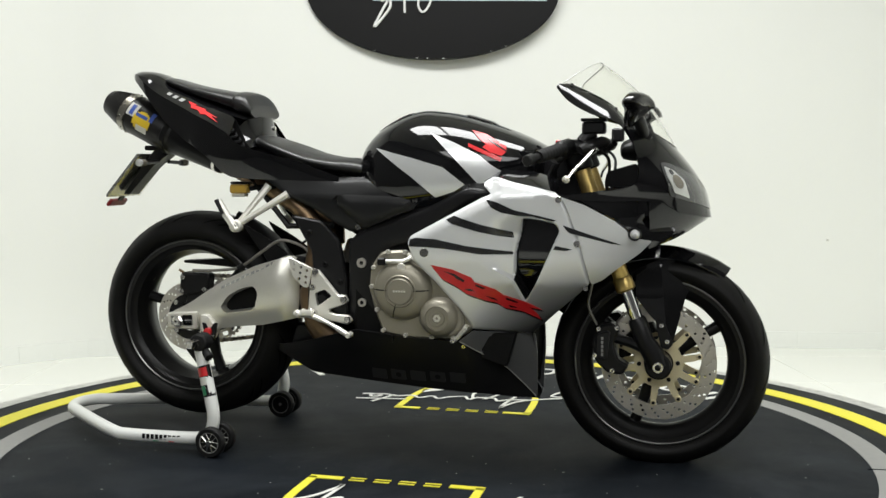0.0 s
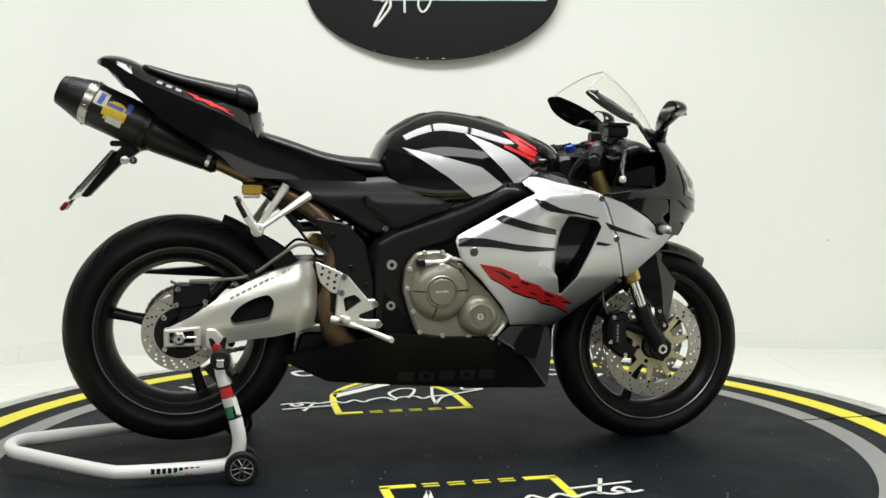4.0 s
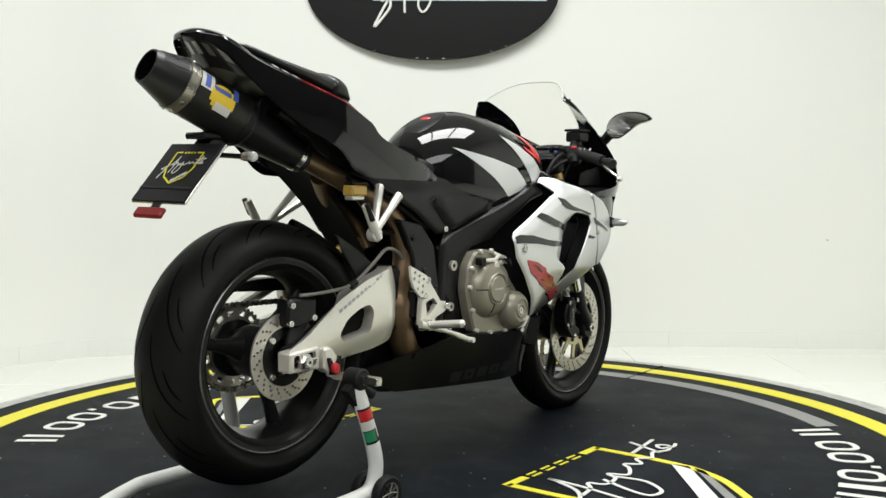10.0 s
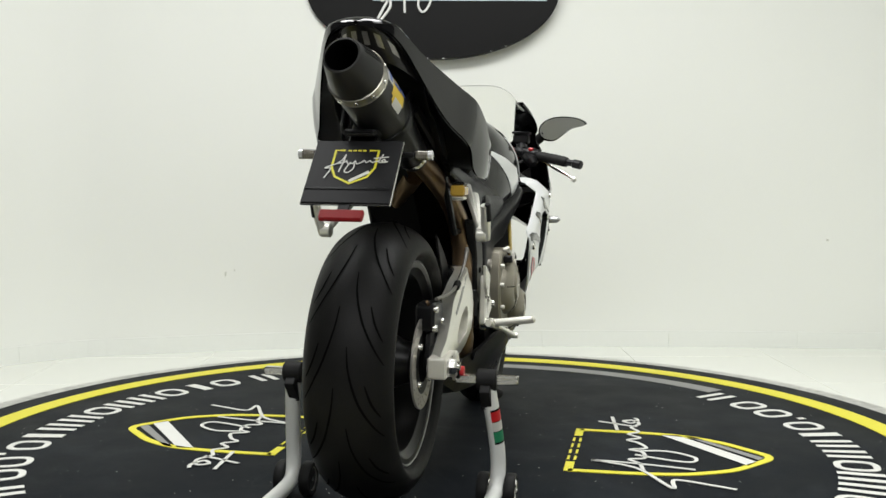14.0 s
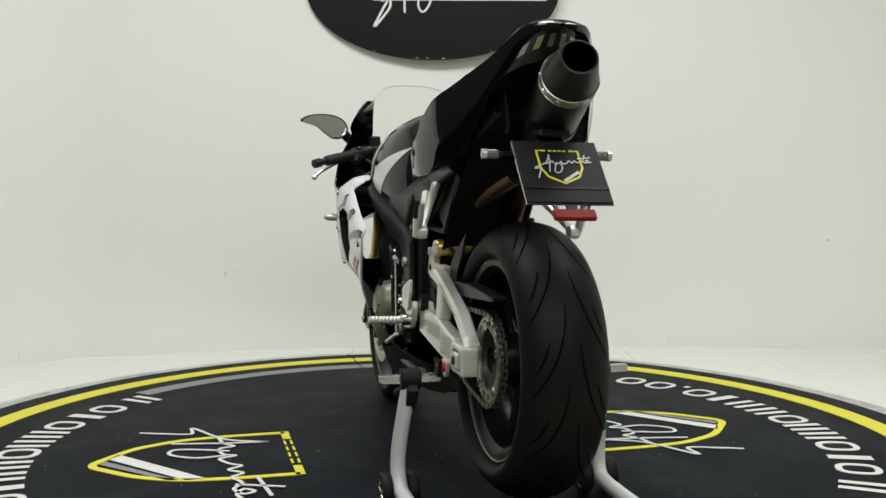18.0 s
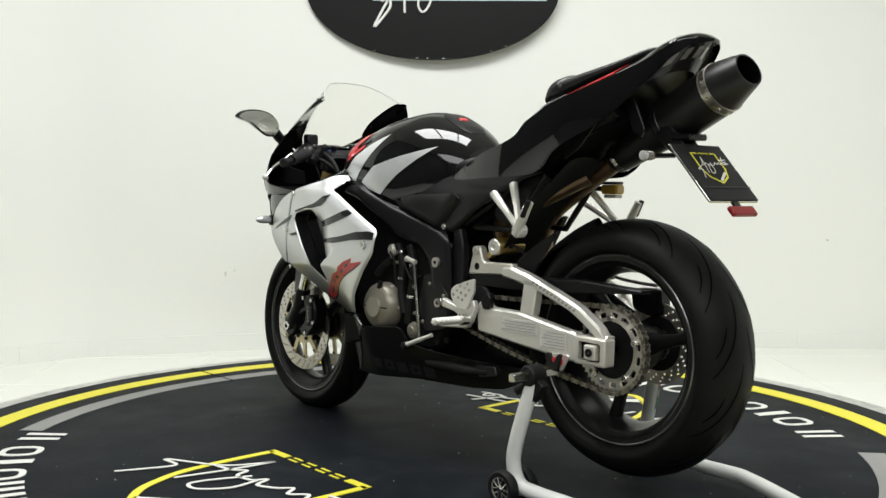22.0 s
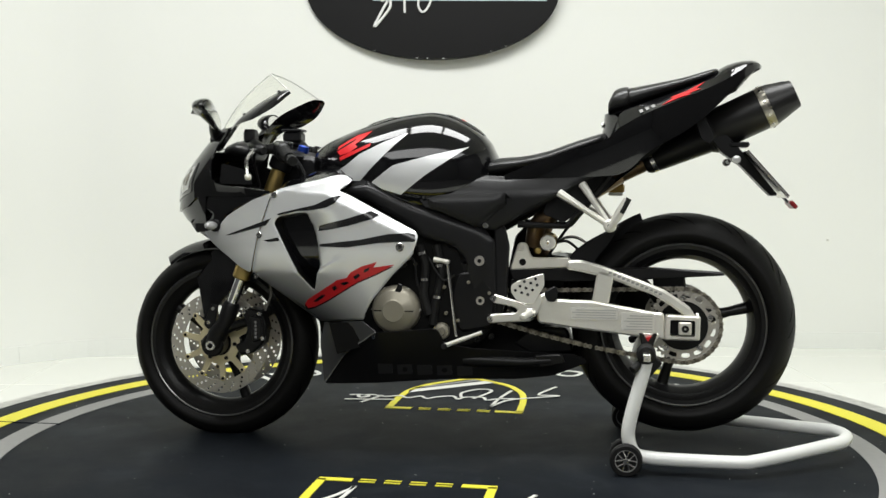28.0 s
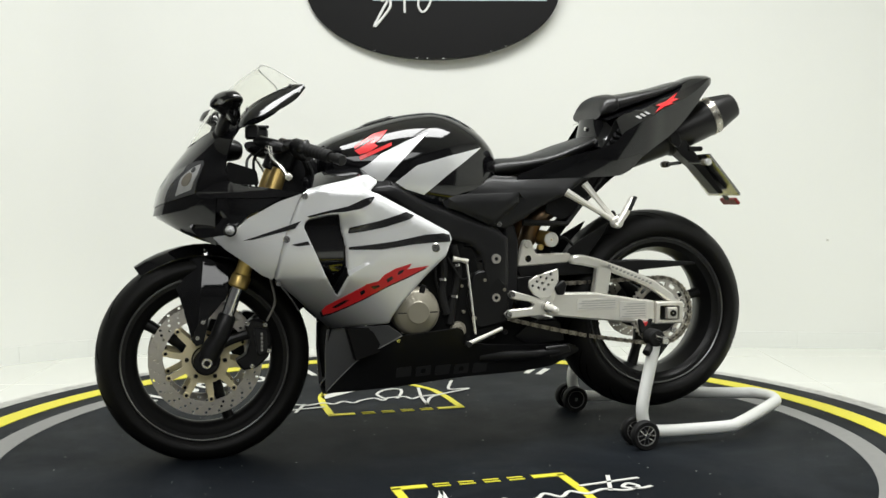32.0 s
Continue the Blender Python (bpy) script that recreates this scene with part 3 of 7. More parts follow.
def shield(turn):
    """A printed shield with a script across it; the top edge faces the machine."""
    m = Matrix.Rotation(turn, 4, "Z")

    def lay(geo, mat, name, label=""):
        part(name, moved(geo, m), mat, table, label)
    side = [(0.155, -0.424), (0.236, -0.424), (0.234, -0.60), (0.222, -0.735), (0.165, -0.850), (0.024, -0.990), (-0.135, -0.868), (-0.200, -0.735), (-0.214, -0.60), (-0.218, -0.424), (-0.135, -0.424)]
    pts = [side[0]] + [tuple(p) for p in soften([(0.236, -0.424), (0.236, -0.60)] + side[3:8] + [(-0.216, -0.60), (-0.218, -0.424)], 0.05, 5)[6:-6]] + [side[-1]]
    pts = [side[0], side[1]] + pts[1:-1] + [side[-2], side[-1]]
    # the corner turns square at the top
    lay(flat_ribbon(pts[1:-1], 0.024), YELLOW, "shield_outline", "yellow printed shield outline")
    lay(flat_ribbon([side[0], (0.247, -0.424)], 0.025), YELLOW, "shield_corner", "yellow printed corner")
    lay(flat_ribbon([side[-1], (-0.229, -0.424)], 0.025), YELLOW, "shield_corner", "yellow printed corner")
    for i in range(4):
        u = -0.095 + i * 0.068
        lay(join(flat_ribbon([(u - 0.022, -0.415), (u + 0.022, -0.415)], 0.007), flat_ribbon([(u - 0.022, -0.434), (u + 0.022, -0.434)], 0.007)), YELLOW, "shield_character", "small yellow printed bar")
    lay(print_flat([(0.219, -0.672), (0.226, -0.722), (-0.033, -0.935), (-0.078, -0.908)]), WHITEV, "shield_stripe", "white printed stripe")
    lay(print_flat([(0.222, -0.738), (0.212, -0.772), (0.012, -0.958), (-0.014, -0.942)]), GREYV, "shield_stripe", "grey printed stripe")

    def stroke(p, w=0.011):
        lay(moved(flat_ribbon([tuple(q[:2]) for q in spline([(x, y, 0) for x, y in p], 7, closed=False)], w), Matrix.Translation((0, 0, 0.0025))), WHITEV, "script_stroke", "white script stroke")
    for run in SCRIPT:
        stroke(run)


shield(0.0)
shield(pi)
rng = random.Random(4)
vs, fs = [], []
for i in range(260):
    r, a = 1.5 * sqrt(rng.random()), rng.random() * 2 * pi
    q, d = rng.uniform(0.0008, 0.0024), rng.random() * pi
    k = len(vs)
    for j in range(5):
        b = d + 2 * pi * j / 5
        vs.append((r * cos(a) + q * cos(b) * rng.uniform(0.6, 1.6), r * sin(a) + q * sin(b) * rng.uniform(0.6, 1.6), 0.0012))
    fs.append(tuple(range(k, k + 5)))
tagged(part("dust_specks", (vs, fs), RIM, table, "pale dust specks on the mat"), kind="stuff")

# ---------- the motorcycle ----------
# x runs forward, y to the machine's left, z up; the origin is on the floor below the middle
bike = new("motorcycle")
tagged(bike, "black and silver faired sports motorcycle raised on a rear paddock stand", "motorcycle")
FA, RA = Vector((0.665, 0, 0.287)), Vector((-0.726, 0, 0.377))


def both(name, geo, mat, parent=None, label="", sharp=35):
    """The same part on the right-hand side, as given, and on the left."""
    parent = parent or bike
    return part(name, geo, mat, parent, label, sharp), part(name, flip(geo), mat, parent, label, sharp)


def tyre_profile(rad, half, rim):
    pts = []
    n = 22
    for i in range(n + 1):
        a = pi * i / n
        y = -half * cos(a)
        # round crown, straight lower sidewalls
        r = rad - (rad - rim - 0.035) * (1 - sin(a) ** 1.15) if 0 < i < n else rim + 0.035
        pts.append((r, y * (1.0 if r > rim + 0.03 else 0.97)))
    pts = [(rim + 0.011, -half * 0.62), (rim + 0.016, -half * 0.84)] + pts + [(rim + 0.016, half * 0.84), (rim + 0.011, half * 0.62)]
    return pts


def crown(rad, half, rim, y):
    s = sqrt(max(0.0, 1 - (y / half) ** 2))
    return rad - (rad - rim - 0.035) * (1 - s ** 1.15)


def tread_cut(c, rad, half, rim, pts, w=0.006):
    """A groove drawn on the tyre as a ribbon, its shade in the colour: points of (angle in degrees, y)."""
    fine = [tuple(p[:2]) for p in spline([(a, y, 0) for a, y in pts], 5, closed=False)]
    L, R = [], []
    k = len(fine)
    for i, (a, y) in enumerate(fine):
        a0, y0 = fine[max(0, i - 1)]
        a1, y1 = fine[min(k - 1, i + 1)]
        d = Vector((radians(a1 - a0) * rad, y1 - y0)).normalized()
        wd = w * (0.35 + 0.65 * sin(pi * (i + 0.6) / (k + 0.2)))
        for lst, s in ((L, 1), (R, -1)):
            da, dy = -d.y * s * wd / 2 / rad, d.x * s * wd / 2
            r = crown(rad, half, rim, y + dy) + 0.0012
            aa = radians(a) + da
            lst.append(c + Vector((r * cos(aa), y + dy, r * sin(aa))))
    vs = L + R
    return vs, [(i, i + 1, k + i + 1, k + i) for i in range(k - 1)]


def wheel(c, rad, half, rim, spokes, rimhalf, name, hub):
    w = new(name)
    w.parent = bike
    w.location = (0, 0, 0)
    part("tyre", turned(tyre_profile(rad, half, rim), 96, "y", c), TYRE, w, "black road tyre with fine curved grooves", 50)
    lip = [(rim - 0.004, -rimhalf - 0.002), (rim + 0.008, -rimhalf - 0.004), (rim + 0.012, -rimhalf), (rim + 0.002, -rimhalf + 0.010), (rim - 0.006, -rimhalf + 0.022), (rim - 0.012, 0.0), (rim - 0.006, rimhalf - 0.022),
           (rim + 0.002, rimhalf - 0.010), (rim + 0.012, rimhalf), (rim + 0.008, rimhalf + 0.004), (rim - 0.004, rimhalf + 0.002), (rim - 0.010, rimhalf - 0.006), (rim - 0.020, rimhalf - 0.012), (rim - 0.032, 0.022), (rim - 0.036, 0.0),
           (rim - 0.032, -0.022), (rim - 0.020, -rimhalf + 0.012), (rim - 0.010, -rimhalf + 0.006)]
    part("rim", turned(lip, 96, "y", c), RIMB, w, "black cast alloy rim")
    for e in (-1, 1):
        y = e * (rimhalf + 0.0035)
        part("rim_edge", turned([(rim + 0.0065, y), (rim + 0.0095, y + e * 0.0022), (rim + 0.0125, y), (rim + 0.0095, y - e * 0.0018)], 96, "y", c), RIMLINE, w, "pale ring drawn as the highlight on the rim's lip")
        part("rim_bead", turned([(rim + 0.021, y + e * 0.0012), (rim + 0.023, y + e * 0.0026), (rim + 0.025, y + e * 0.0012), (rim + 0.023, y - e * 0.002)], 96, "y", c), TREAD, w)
    hw = hub[1]
    part("hub", turned([(0.012, -hw), (hub[0] * 0.75, -hw), (hub[0] * 0.8, -hw + 0.02), (hub[0], -0.03), (hub[0], 0.03), (hub[0] * 0.8, hw - 0.02), (hub[0] * 0.75, hw), (0.012, hw)], 40, "y", c), RIMB, w, "black wheel hub")
    for a in spokes:
        rings = []
        for r, hx, hy in ((hub[0] * 0.7, 0.034, 0.026), (hub[0] + 0.03, 0.019, 0.021), (rim * 0.62, 0.014, 0.018), (rim * 0.85, 0.017, 0.019), (rim - 0.034, 0.026, 0.022), (rim - 0.020, 0.050, 0.026)):
            rings.append([(r, hy * cos(2 * pi * j / 12) * (1 if abs(cos(2 * pi * j / 12)) < 0.8 else 0.95), hx * sin(2 * pi * j / 12)) for j in range(12)])
        part("spoke", moved(loft(rings), Matrix.Translation(c) @ Matrix.Rotation(-radians(a), 4, "Y")), RIMB, w)
    return w


fw = wheel(FA, 0.297, 0.062, 0.220, (32, 146, 250), 0.046, "front_wheel", (0.045, 0.055))
rw = wheel(RA + Vector((0, -0.004, 0)), 0.317, 0.097, 0.220, (166, 46, -74), 0.072, "rear_wheel", (0.062, 0.075))
cuts = []
for i in range(12):
    a = 30.0 * i
    for s in (1, -1):
        b = a + (0 if s > 0 else 15)
        cuts.append(tread_cut(RA + Vector((0, -0.004, 0)), 0.317, 0.097, 0.220, [(b, s * 0.012), (b + 9, s * 0.018), (b + 20, s * 0.036), (b + 29, s * 0.060), (b + 36, s * 0.082)], 0.0046))
        cuts.append(tread_cut(RA + Vector((0, -0.004, 0)), 0.317, 0.097, 0.220, [(b + 14, s * 0.050), (b + 21, s * 0.062), (b + 27, s * 0.078)], 0.0042))
part("tread", join(*cuts), TREAD, rw, "tread grooves drawn as dark strips")
cuts = []
for i in range(14):
    a = 360 / 14 * i
    for s in (1, -1):
        b = a + (0 if s > 0 else 12)
        cuts.append(tread_cut(FA, 0.297, 0.062, 0.220, [(b, s * 0.008), (b - 10, s * 0.018), (b - 20, s * 0.034), (b - 26, s * 0.046)], 0.005))
part("tread", join(*cuts), TREAD, fw, "tread grooves drawn as dark strips")


# ---- body surfaces ----
NOSE = [(0.40, 0.80), (0.69, 0.800), (0.715, 0.794), (0.765, 0.781), (0.815, 0.751), (0.872, 0.706), (0.905, 0.680), (0.956, 0.640), (1.11, 0.505)]
WIDE = [(0.18, 0.125), (0.24, 0.150), (0.30, 0.178), (0.37, 0.205), (0.45, 0.228), (0.52, 0.243), (0.60, 0.257), (0.70, 0.262), (0.75, 0.263), (0.785, 0.272), (0.85, 0.274), (0.91, 0.250), (0.945, 0.228), (1.03, 0.16), (1.11, 0.13)]
REAR = [(-0.60, 0.62), (-0.40, 0.80), (-0.15, 0.93), (0.0, 0.985), (0.12, 1.0), (0.40, 1.0)]


def blunt(z):
    """How square the nose is in plan: rounder low down, blunter above the lamps."""
    return 2.0 + 0.5 * max(0.0, min(1.0, (z - 0.68) / 0.10))


def tuck(x, z):
    """The lower front edges draw in towards the middle."""
    a = max(0.0, min(1.0, (x - 0.12) / 0.22))
    return 1 - 0.42 * a * a * (3 - 2 * a) * max(0.0, min(1.0, (0.52 - z) / 0.15))


def body(x, z, s=-1):
    """The fairing's outer surface on one side."""
    w = lerp_table(WIDE, z) * tuck(min(x, 0.40), z)
    if x <= 0.40:
        y = w * lerp_table(REAR, x)
    else:
        p = blunt(z)
        u = min(0.9999, (x - 0.40) / (lerp_table(NOSE, z) - 0.40))
        y = w * (1 - u ** p) ** (1 / p)
    return Vector((x, s * y, z))


def body_a(a, z, s=-1):
    """The same surface by the angle round the nose; a runs from 0 at the side to 90 degrees at the middle."""
    n, p = lerp_table(NOSE, z), blunt(z)
    a = max(0.0, min(pi / 2, a))
    return Vector((0.40 + (n - 0.40) * sin(a) ** (2 / p), s * lerp_table(WIDE, z) * max(0.0, cos(a)) ** (2 / p), z))


def to_a(pts):
    return [Vector((asin(max(0.0, min(1.0, (x - 0.40) / (lerp_table(NOSE, z) - 0.40))) ** (blunt(z) / 2)), z)) for x, z in pts]


def panel(name, pts, mat, parent=None, label="", lift=0.0, thick=0.004, step=0.02, r=0.006, holes=(), surf=body, sharp=40, inset=(), ridges=()):
    o = soften(pts, r) if r else [Vector(p) for p in pts]
    return both(name, skin(o, surf, thick, step, [soften(h, 0.008) for h in holes], lift, inset, ridges), mat, parent, label, sharp)


DUCT = [(0.318, 0.693), (0.345, 0.692), (0.405, 0.680), (0.417, 0.662), (0.352, 0.520), (0.316, 0.464), (0.292, 0.525), (0.296, 0.60)]
SIDE = [(0.003, 0.624), (0.010, 0.641), (0.031, 0.652), (0.205, 0.744), (0.232, 0.755), (0.206, 0.777), (0.235, 0.793), (0.30, 0.778), (0.36, 0.765), (0.414, 0.751), (0.427, 0.727), (0.464, 0.628),
        (0.491, 0.521), (0.465, 0.495), (0.428, 0.462), (0.384, 0.421), (0.327, 0.367), (0.273, 0.372), (0.171, 0.386), (0.166, 0.403), (0.142, 0.443), (0.077, 0.519), (0.020, 0.574)]


def fairing(x, z, s=-1):
    """The side panel: its upper rear edge is folded in, and it dips towards the duct behind a crease."""
    q = body(x, z, s)
    d = (x - 0.003) * 0.446 - (z - 0.641) * 0.895
    drop = 0.58 * max(0.0, 0.024 - d) * max(0.0, min(1.0, (0.262 - x) / 0.03))
    u = max(0.0, min(1.0, (x - 0.190) / 0.115))
    crease = 0.613 - 0.55 * (x - 0.135)
    v = max(0.0, min(1.0, (z - crease) / 0.010)) * max(0.0, min(1.0, (0.700 - z) / 0.05))
    drop += 0.034 * u * u * v * max(0.0, min(1.0, (0.33 - x) / 0.02))
    drop += 0.75 * max(0.0, z - 0.747 - 0.05 * (x - 0.22))
    return Vector((q.x, q.y - s * drop, q.z))


FOLDS = [[(0.0137, 0.6195), (0.2350, 0.7298)], [(0.185, 0.5855), (0.292, 0.5267)], [(0.185, 0.5955), (0.292, 0.5367)], [(0.214, 0.7467), (0.415, 0.7568)]]


SKIN = rounded(rounded(fairing, SIDE, 0.010, 0.005), DUCT, 0.006, 0.004)
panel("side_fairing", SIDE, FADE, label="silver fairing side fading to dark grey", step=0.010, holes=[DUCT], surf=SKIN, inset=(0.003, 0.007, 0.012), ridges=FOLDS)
FRONT = [(0.419, 0.749), (0.482, 0.727), (0.562, 0.683), (0.586, 0.661), (0.597, 0.643), (0.650, 0.634), (0.620, 0.603), (0.564, 0.563), (0.525, 0.532), (0.496, 0.519), (0.469, 0.627), (0.432, 0.726)]
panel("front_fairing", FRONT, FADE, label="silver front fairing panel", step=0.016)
# cowl round the lamps, laid out by the angle round the nose
GROOVE = [(0.10, 0.741), (0.30, 0.737), (0.54, 0.738), (0.73, 0.735), (0.81, 0.722), (0.91, 0.706), (1.10, 0.697), (1.30, 0.690), (1.58, 0.686)]
COWL = [(0.424, 0.752), (0.52, 0.763), (0.565, 0.768), (0.594, 0.774), (0.610, 0.786), (0.616, 0.810), (0.612, 0.845), (0.600, 0.885), (0.578, 0.932), (0.592, 0.938), (0.625, 0.928), (0.665, 0.902)]
o = to_a(COWL) + [Vector((pi / 2 - 0.2, 0.880)), Vector((pi / 2, 0.874)), Vector((pi / 2, 0.80)), Vector((pi / 2, 0.74))] + [Vector((min(a, pi / 2), z)) for a, z in reversed(GROOVE)]
both("cowl", skin(o, body_a, 0.005, 0.022), GLOSS, label="gloss black nose cowl", sharp=50)


def chin_surf(a, z, s=-1):
    """Below the cowl's edge the surface starts further in and comes out again, with a second fold above the indicator."""
    q = body_a(a, z, s)
    d = 0.007 * max(0.0, 1 - (lerp_table(GROOVE, a) - z) / 0.045)
    fold = max(0.0, 1 - abs(z - 0.683) / 0.020) * max(0.0, min(1.0, (a - 0.55) / 0.12))
    k = 1 - (d + 0.014 * fold) / 0.22
    return Vector((0.40 + (q.x - 0.40) * k, q.y * k, z))


o = [Vector((a, z + 0.006)) for a, z in GROOVE[:6]] + to_a([(0.714, 0.676), (0.700, 0.650), (0.680, 0.630), (0.655, 0.634), (0.600, 0.643), (0.590, 0.664), (0.564, 0.687), (0.484, 0.731)])
both("cowl_chin", skin(o, chin_surf, 0.004, 0.014), GLOSS, label="gloss black lower cowl panel", sharp=25)
# dark intake under the nose
edge = [0.86 + 0.71 * i / 10 for i in range(11)]
outer = [body_a(a, lerp_table(GROOVE, a) + 0.004) for a in edge]
outer += [Vector((p.x, -p.y, p.z)) for p in reversed(outer[:-1])]
inner = [Vector((0.655 + 0.10 * (p.x - 0.70), p.y * 0.75, 0.690)) for p in outer]
part("nose_underside", loft([outer, inner], close=False, caps=False), DARK, bike, "dark intake under the nose")
# lower lip of the nose, from the cowl's edge down and back to the silver panel
lip = []
for i in range(17):
    u = i / 16
    g = body_a(0.62 + 0.95 * u, lerp_table(GROOVE, 0.62 + 0.95 * u) + 0.003)
    g = Vector((0.40 + (g.x - 0.40) * 0.985, g.y * 0.985, g.z))
    low = Vector((lerp_table([(0, 0.640), (0.45, 0.694), (0.75, 0.735), (1, 0.775)], u), -lerp_table([(0, 0.188), (0.45, 0.140), (0.75, 0.090), (1, 0.0)], u), lerp_table([(0, 0.612), (0.45, 0.631), (0.75, 0.650), (1, 0.672)], u)))
    mid = (g + low) / 2 + Vector((0.004, -0.006 * (1 - u), 0))
    lip.append([g, mid, low, low + Vector((-0.008, 0.010 * (1 - u), 0.004)), low + Vector((-0.05, 0.02 * (1 - u), 0.022))])
both("nose_lip", loft(lip, close=False, caps=False), GLOSS, label="gloss black lip under the nose", sharp=30)
lens = [Vector(p) for p in ((0.84, 0.836), (0.80, 0.795), (0.80, 0.750), (1.05, 0.733), (1.30, 0.719), (1.50, 0.708), (1.52, 0.745), (1.36, 0.790), (1.08, 0.821), (0.94, 0.834))]
both("headlamp", skin(soften(lens, 0.02), body_a, 0.005, 0.025, lift=0.003), LENS, label="dark glossy headlamp lens", sharp=50)
lamp_in = [Vector(p) for p in ((0.855, 0.826), (0.825, 0.798), (0.845, 0.760), (1.03, 0.742), (1.01, 0.768), (1.02, 0.790), (0.94, 0.815))]
both("headlamp_reflector", skin(soften(lamp_in, 0.008), body_a, 0.002, 0.012, lift=0.0045), HEADL, label="bright headlamp reflector")
for a, z, r in ((0.925, 0.786, 0.017), (0.90, 0.810, 0.007)):
    both("lamp_bulb", skin([Vector((a + r * 3.2 * cos(pi * j / 8), z + r * sin(pi * j / 8))) for j in range(16)], body_a, 0.002, 0.02, lift=0.0062), SMOKEL if r > 0.01 else LENS, label="dim bulb behind the lamp glass")

# stripes and marks on the fairing
for pts in ([(0.222, 0.740), (0.250, 0.735), (0.296, 0.714), (0.369, 0.698), (0.408, 0.688), (0.400, 0.685), (0.345, 0.697), (0.300, 0.700), (0.262, 0.707), (0.236, 0.720)],
            [(0.113, 0.687), (0.135, 0.697), (0.211, 0.674), (0.290, 0.656), (0.292, 0.640), (0.249, 0.646), (0.196, 0.657), (0.127, 0.677)],
            [(0.010, 0.614), (0.011, 0.632), (0.029, 0.637), (0.082, 0.635), (0.166, 0.618), (0.290, 0.603), (0.290, 0.596), (0.204, 0.596), (0.112, 0.609), (0.052, 0.613)],
            [(0.424, 0.676), (0.463, 0.662), (0.573, 0.625), (0.547, 0.628), (0.440, 0.656)],
            [(0.405, 0.622), (0.449, 0.613), (0.432, 0.609), (0.400, 0.612)]):
    panel("stripe", pts, BLACKV, lift=0.0018, thick=0.001, step=0.007, r=0.002, label="black paint stripe", surf=SKIN if pts[0][0] < 0.4 else body, ridges=FOLDS)
# red mark on each side, with its own run of points and dark gaps
MARKS = {-1: [(0.069, 0.565), (0.128, 0.554), (0.159, 0.541), (0.180, 0.533), (0.186, 0.521), (0.244, 0.501), (0.261, 0.486), (0.322, 0.464), (0.360, 0.443), (0.327, 0.449), (0.346, 0.430), (0.355, 0.412),
              (0.307, 0.437), (0.261, 0.448), (0.240, 0.464), (0.214, 0.469), (0.164, 0.488), (0.136, 0.508), (0.098, 0.528)],
         1: [(0.350, 0.412), (0.356, 0.425), (0.345, 0.439), (0.277, 0.479), (0.253, 0.493), (0.242, 0.501), (0.210, 0.509), (0.197, 0.525), (0.166, 0.542), (0.119, 0.556), (0.131, 0.540), (0.069, 0.549),
             (0.119, 0.524), (0.174, 0.500), (0.198, 0.487), (0.249, 0.457), (0.286, 0.437), (0.326, 0.418)]}
GAPS = {-1: ([(0.088, 0.556), (0.132, 0.545), (0.170, 0.522), (0.166, 0.514), (0.140, 0.527), (0.128, 0.538)], [(0.150, 0.502), (0.176, 0.503), (0.192, 0.494), (0.172, 0.495)], [(0.186, 0.518), (0.224, 0.503), (0.212, 0.500), (0.184, 0.511)],
             [(0.206, 0.486), (0.240, 0.477), (0.252, 0.466), (0.222, 0.477)], [(0.262, 0.482), (0.306, 0.464), (0.298, 0.460), (0.262, 0.474)], [(0.268, 0.458), (0.290, 0.452), (0.300, 0.446), (0.272, 0.450)]),
        1: ([(0.338, 0.430), (0.296, 0.458), (0.276, 0.462), (0.296, 0.444), (0.322, 0.429)], [(0.262, 0.480), (0.246, 0.490), (0.240, 0.478), (0.254, 0.466)], [(0.236, 0.494), (0.206, 0.501), (0.200, 0.494), (0.222, 0.484)],
            [(0.194, 0.512), (0.172, 0.526), (0.166, 0.516), (0.186, 0.502)], [(0.160, 0.534), (0.136, 0.545), (0.142, 0.530), (0.162, 0.522)])}
for side in (-1, 1):
    for name, runs, mat, lift, label in (("side_mark", [[(x + 0.004, z - 0.006) for x, z in MARKS[side]]], BLACKV, 0.0012, "black shadow of the red mark"), ("side_mark", [MARKS[side]], RED, 0.0020, "jagged red side mark"), ("mark_gap", GAPS[side], BLACKV, 0.0026, "dark gap in the mark")):
        for run in runs:
            if name == "mark_gap":
                c = sum((Vector(p) for p in run), Vector((0, 0))) / len(run)
                run = [c + (Vector(p) - c) * 0.72 for p in run]
            geo = skin(soften(run, 0.0008 if name == "mark_gap" else 0.0015), SKIN, 0.001, 0.011, lift=lift)
            part(name, geo if side < 0 else flip(geo), mat, bike, label)

# duct behind the opening
WELL = [(0.285, 0.60), (0.300, 0.712), (0.35, 0.712), (0.425, 0.695), (0.435, 0.660), (0.365, 0.505), (0.325, 0.440), (0.285, 0.50)]
both("duct_box", skin(WELL, body, 0.004, 0.03, lift=-0.045), GLOSS, label="dark air duct behind the fairing")
lipd = dense([Vector(p) for p in soften(DUCT, 0.008)], 0.012)
for sd in (-1, 1):
    rim_a = [SKIN(p[0], p[1], sd) for p in lipd]
    cx, cz = 0.352, 0.60
    rim_b = [body(cx + (p[0] - cx) * 0.90, cz + (p[1] - cz) * 0.94, sd) + Vector((0, -sd * 0.044, 0)) for p in lipd]
    part("duct_lip", loft([rim_a, rim_b], caps=False), SATIN, bike, "dark inner wall of the duct")

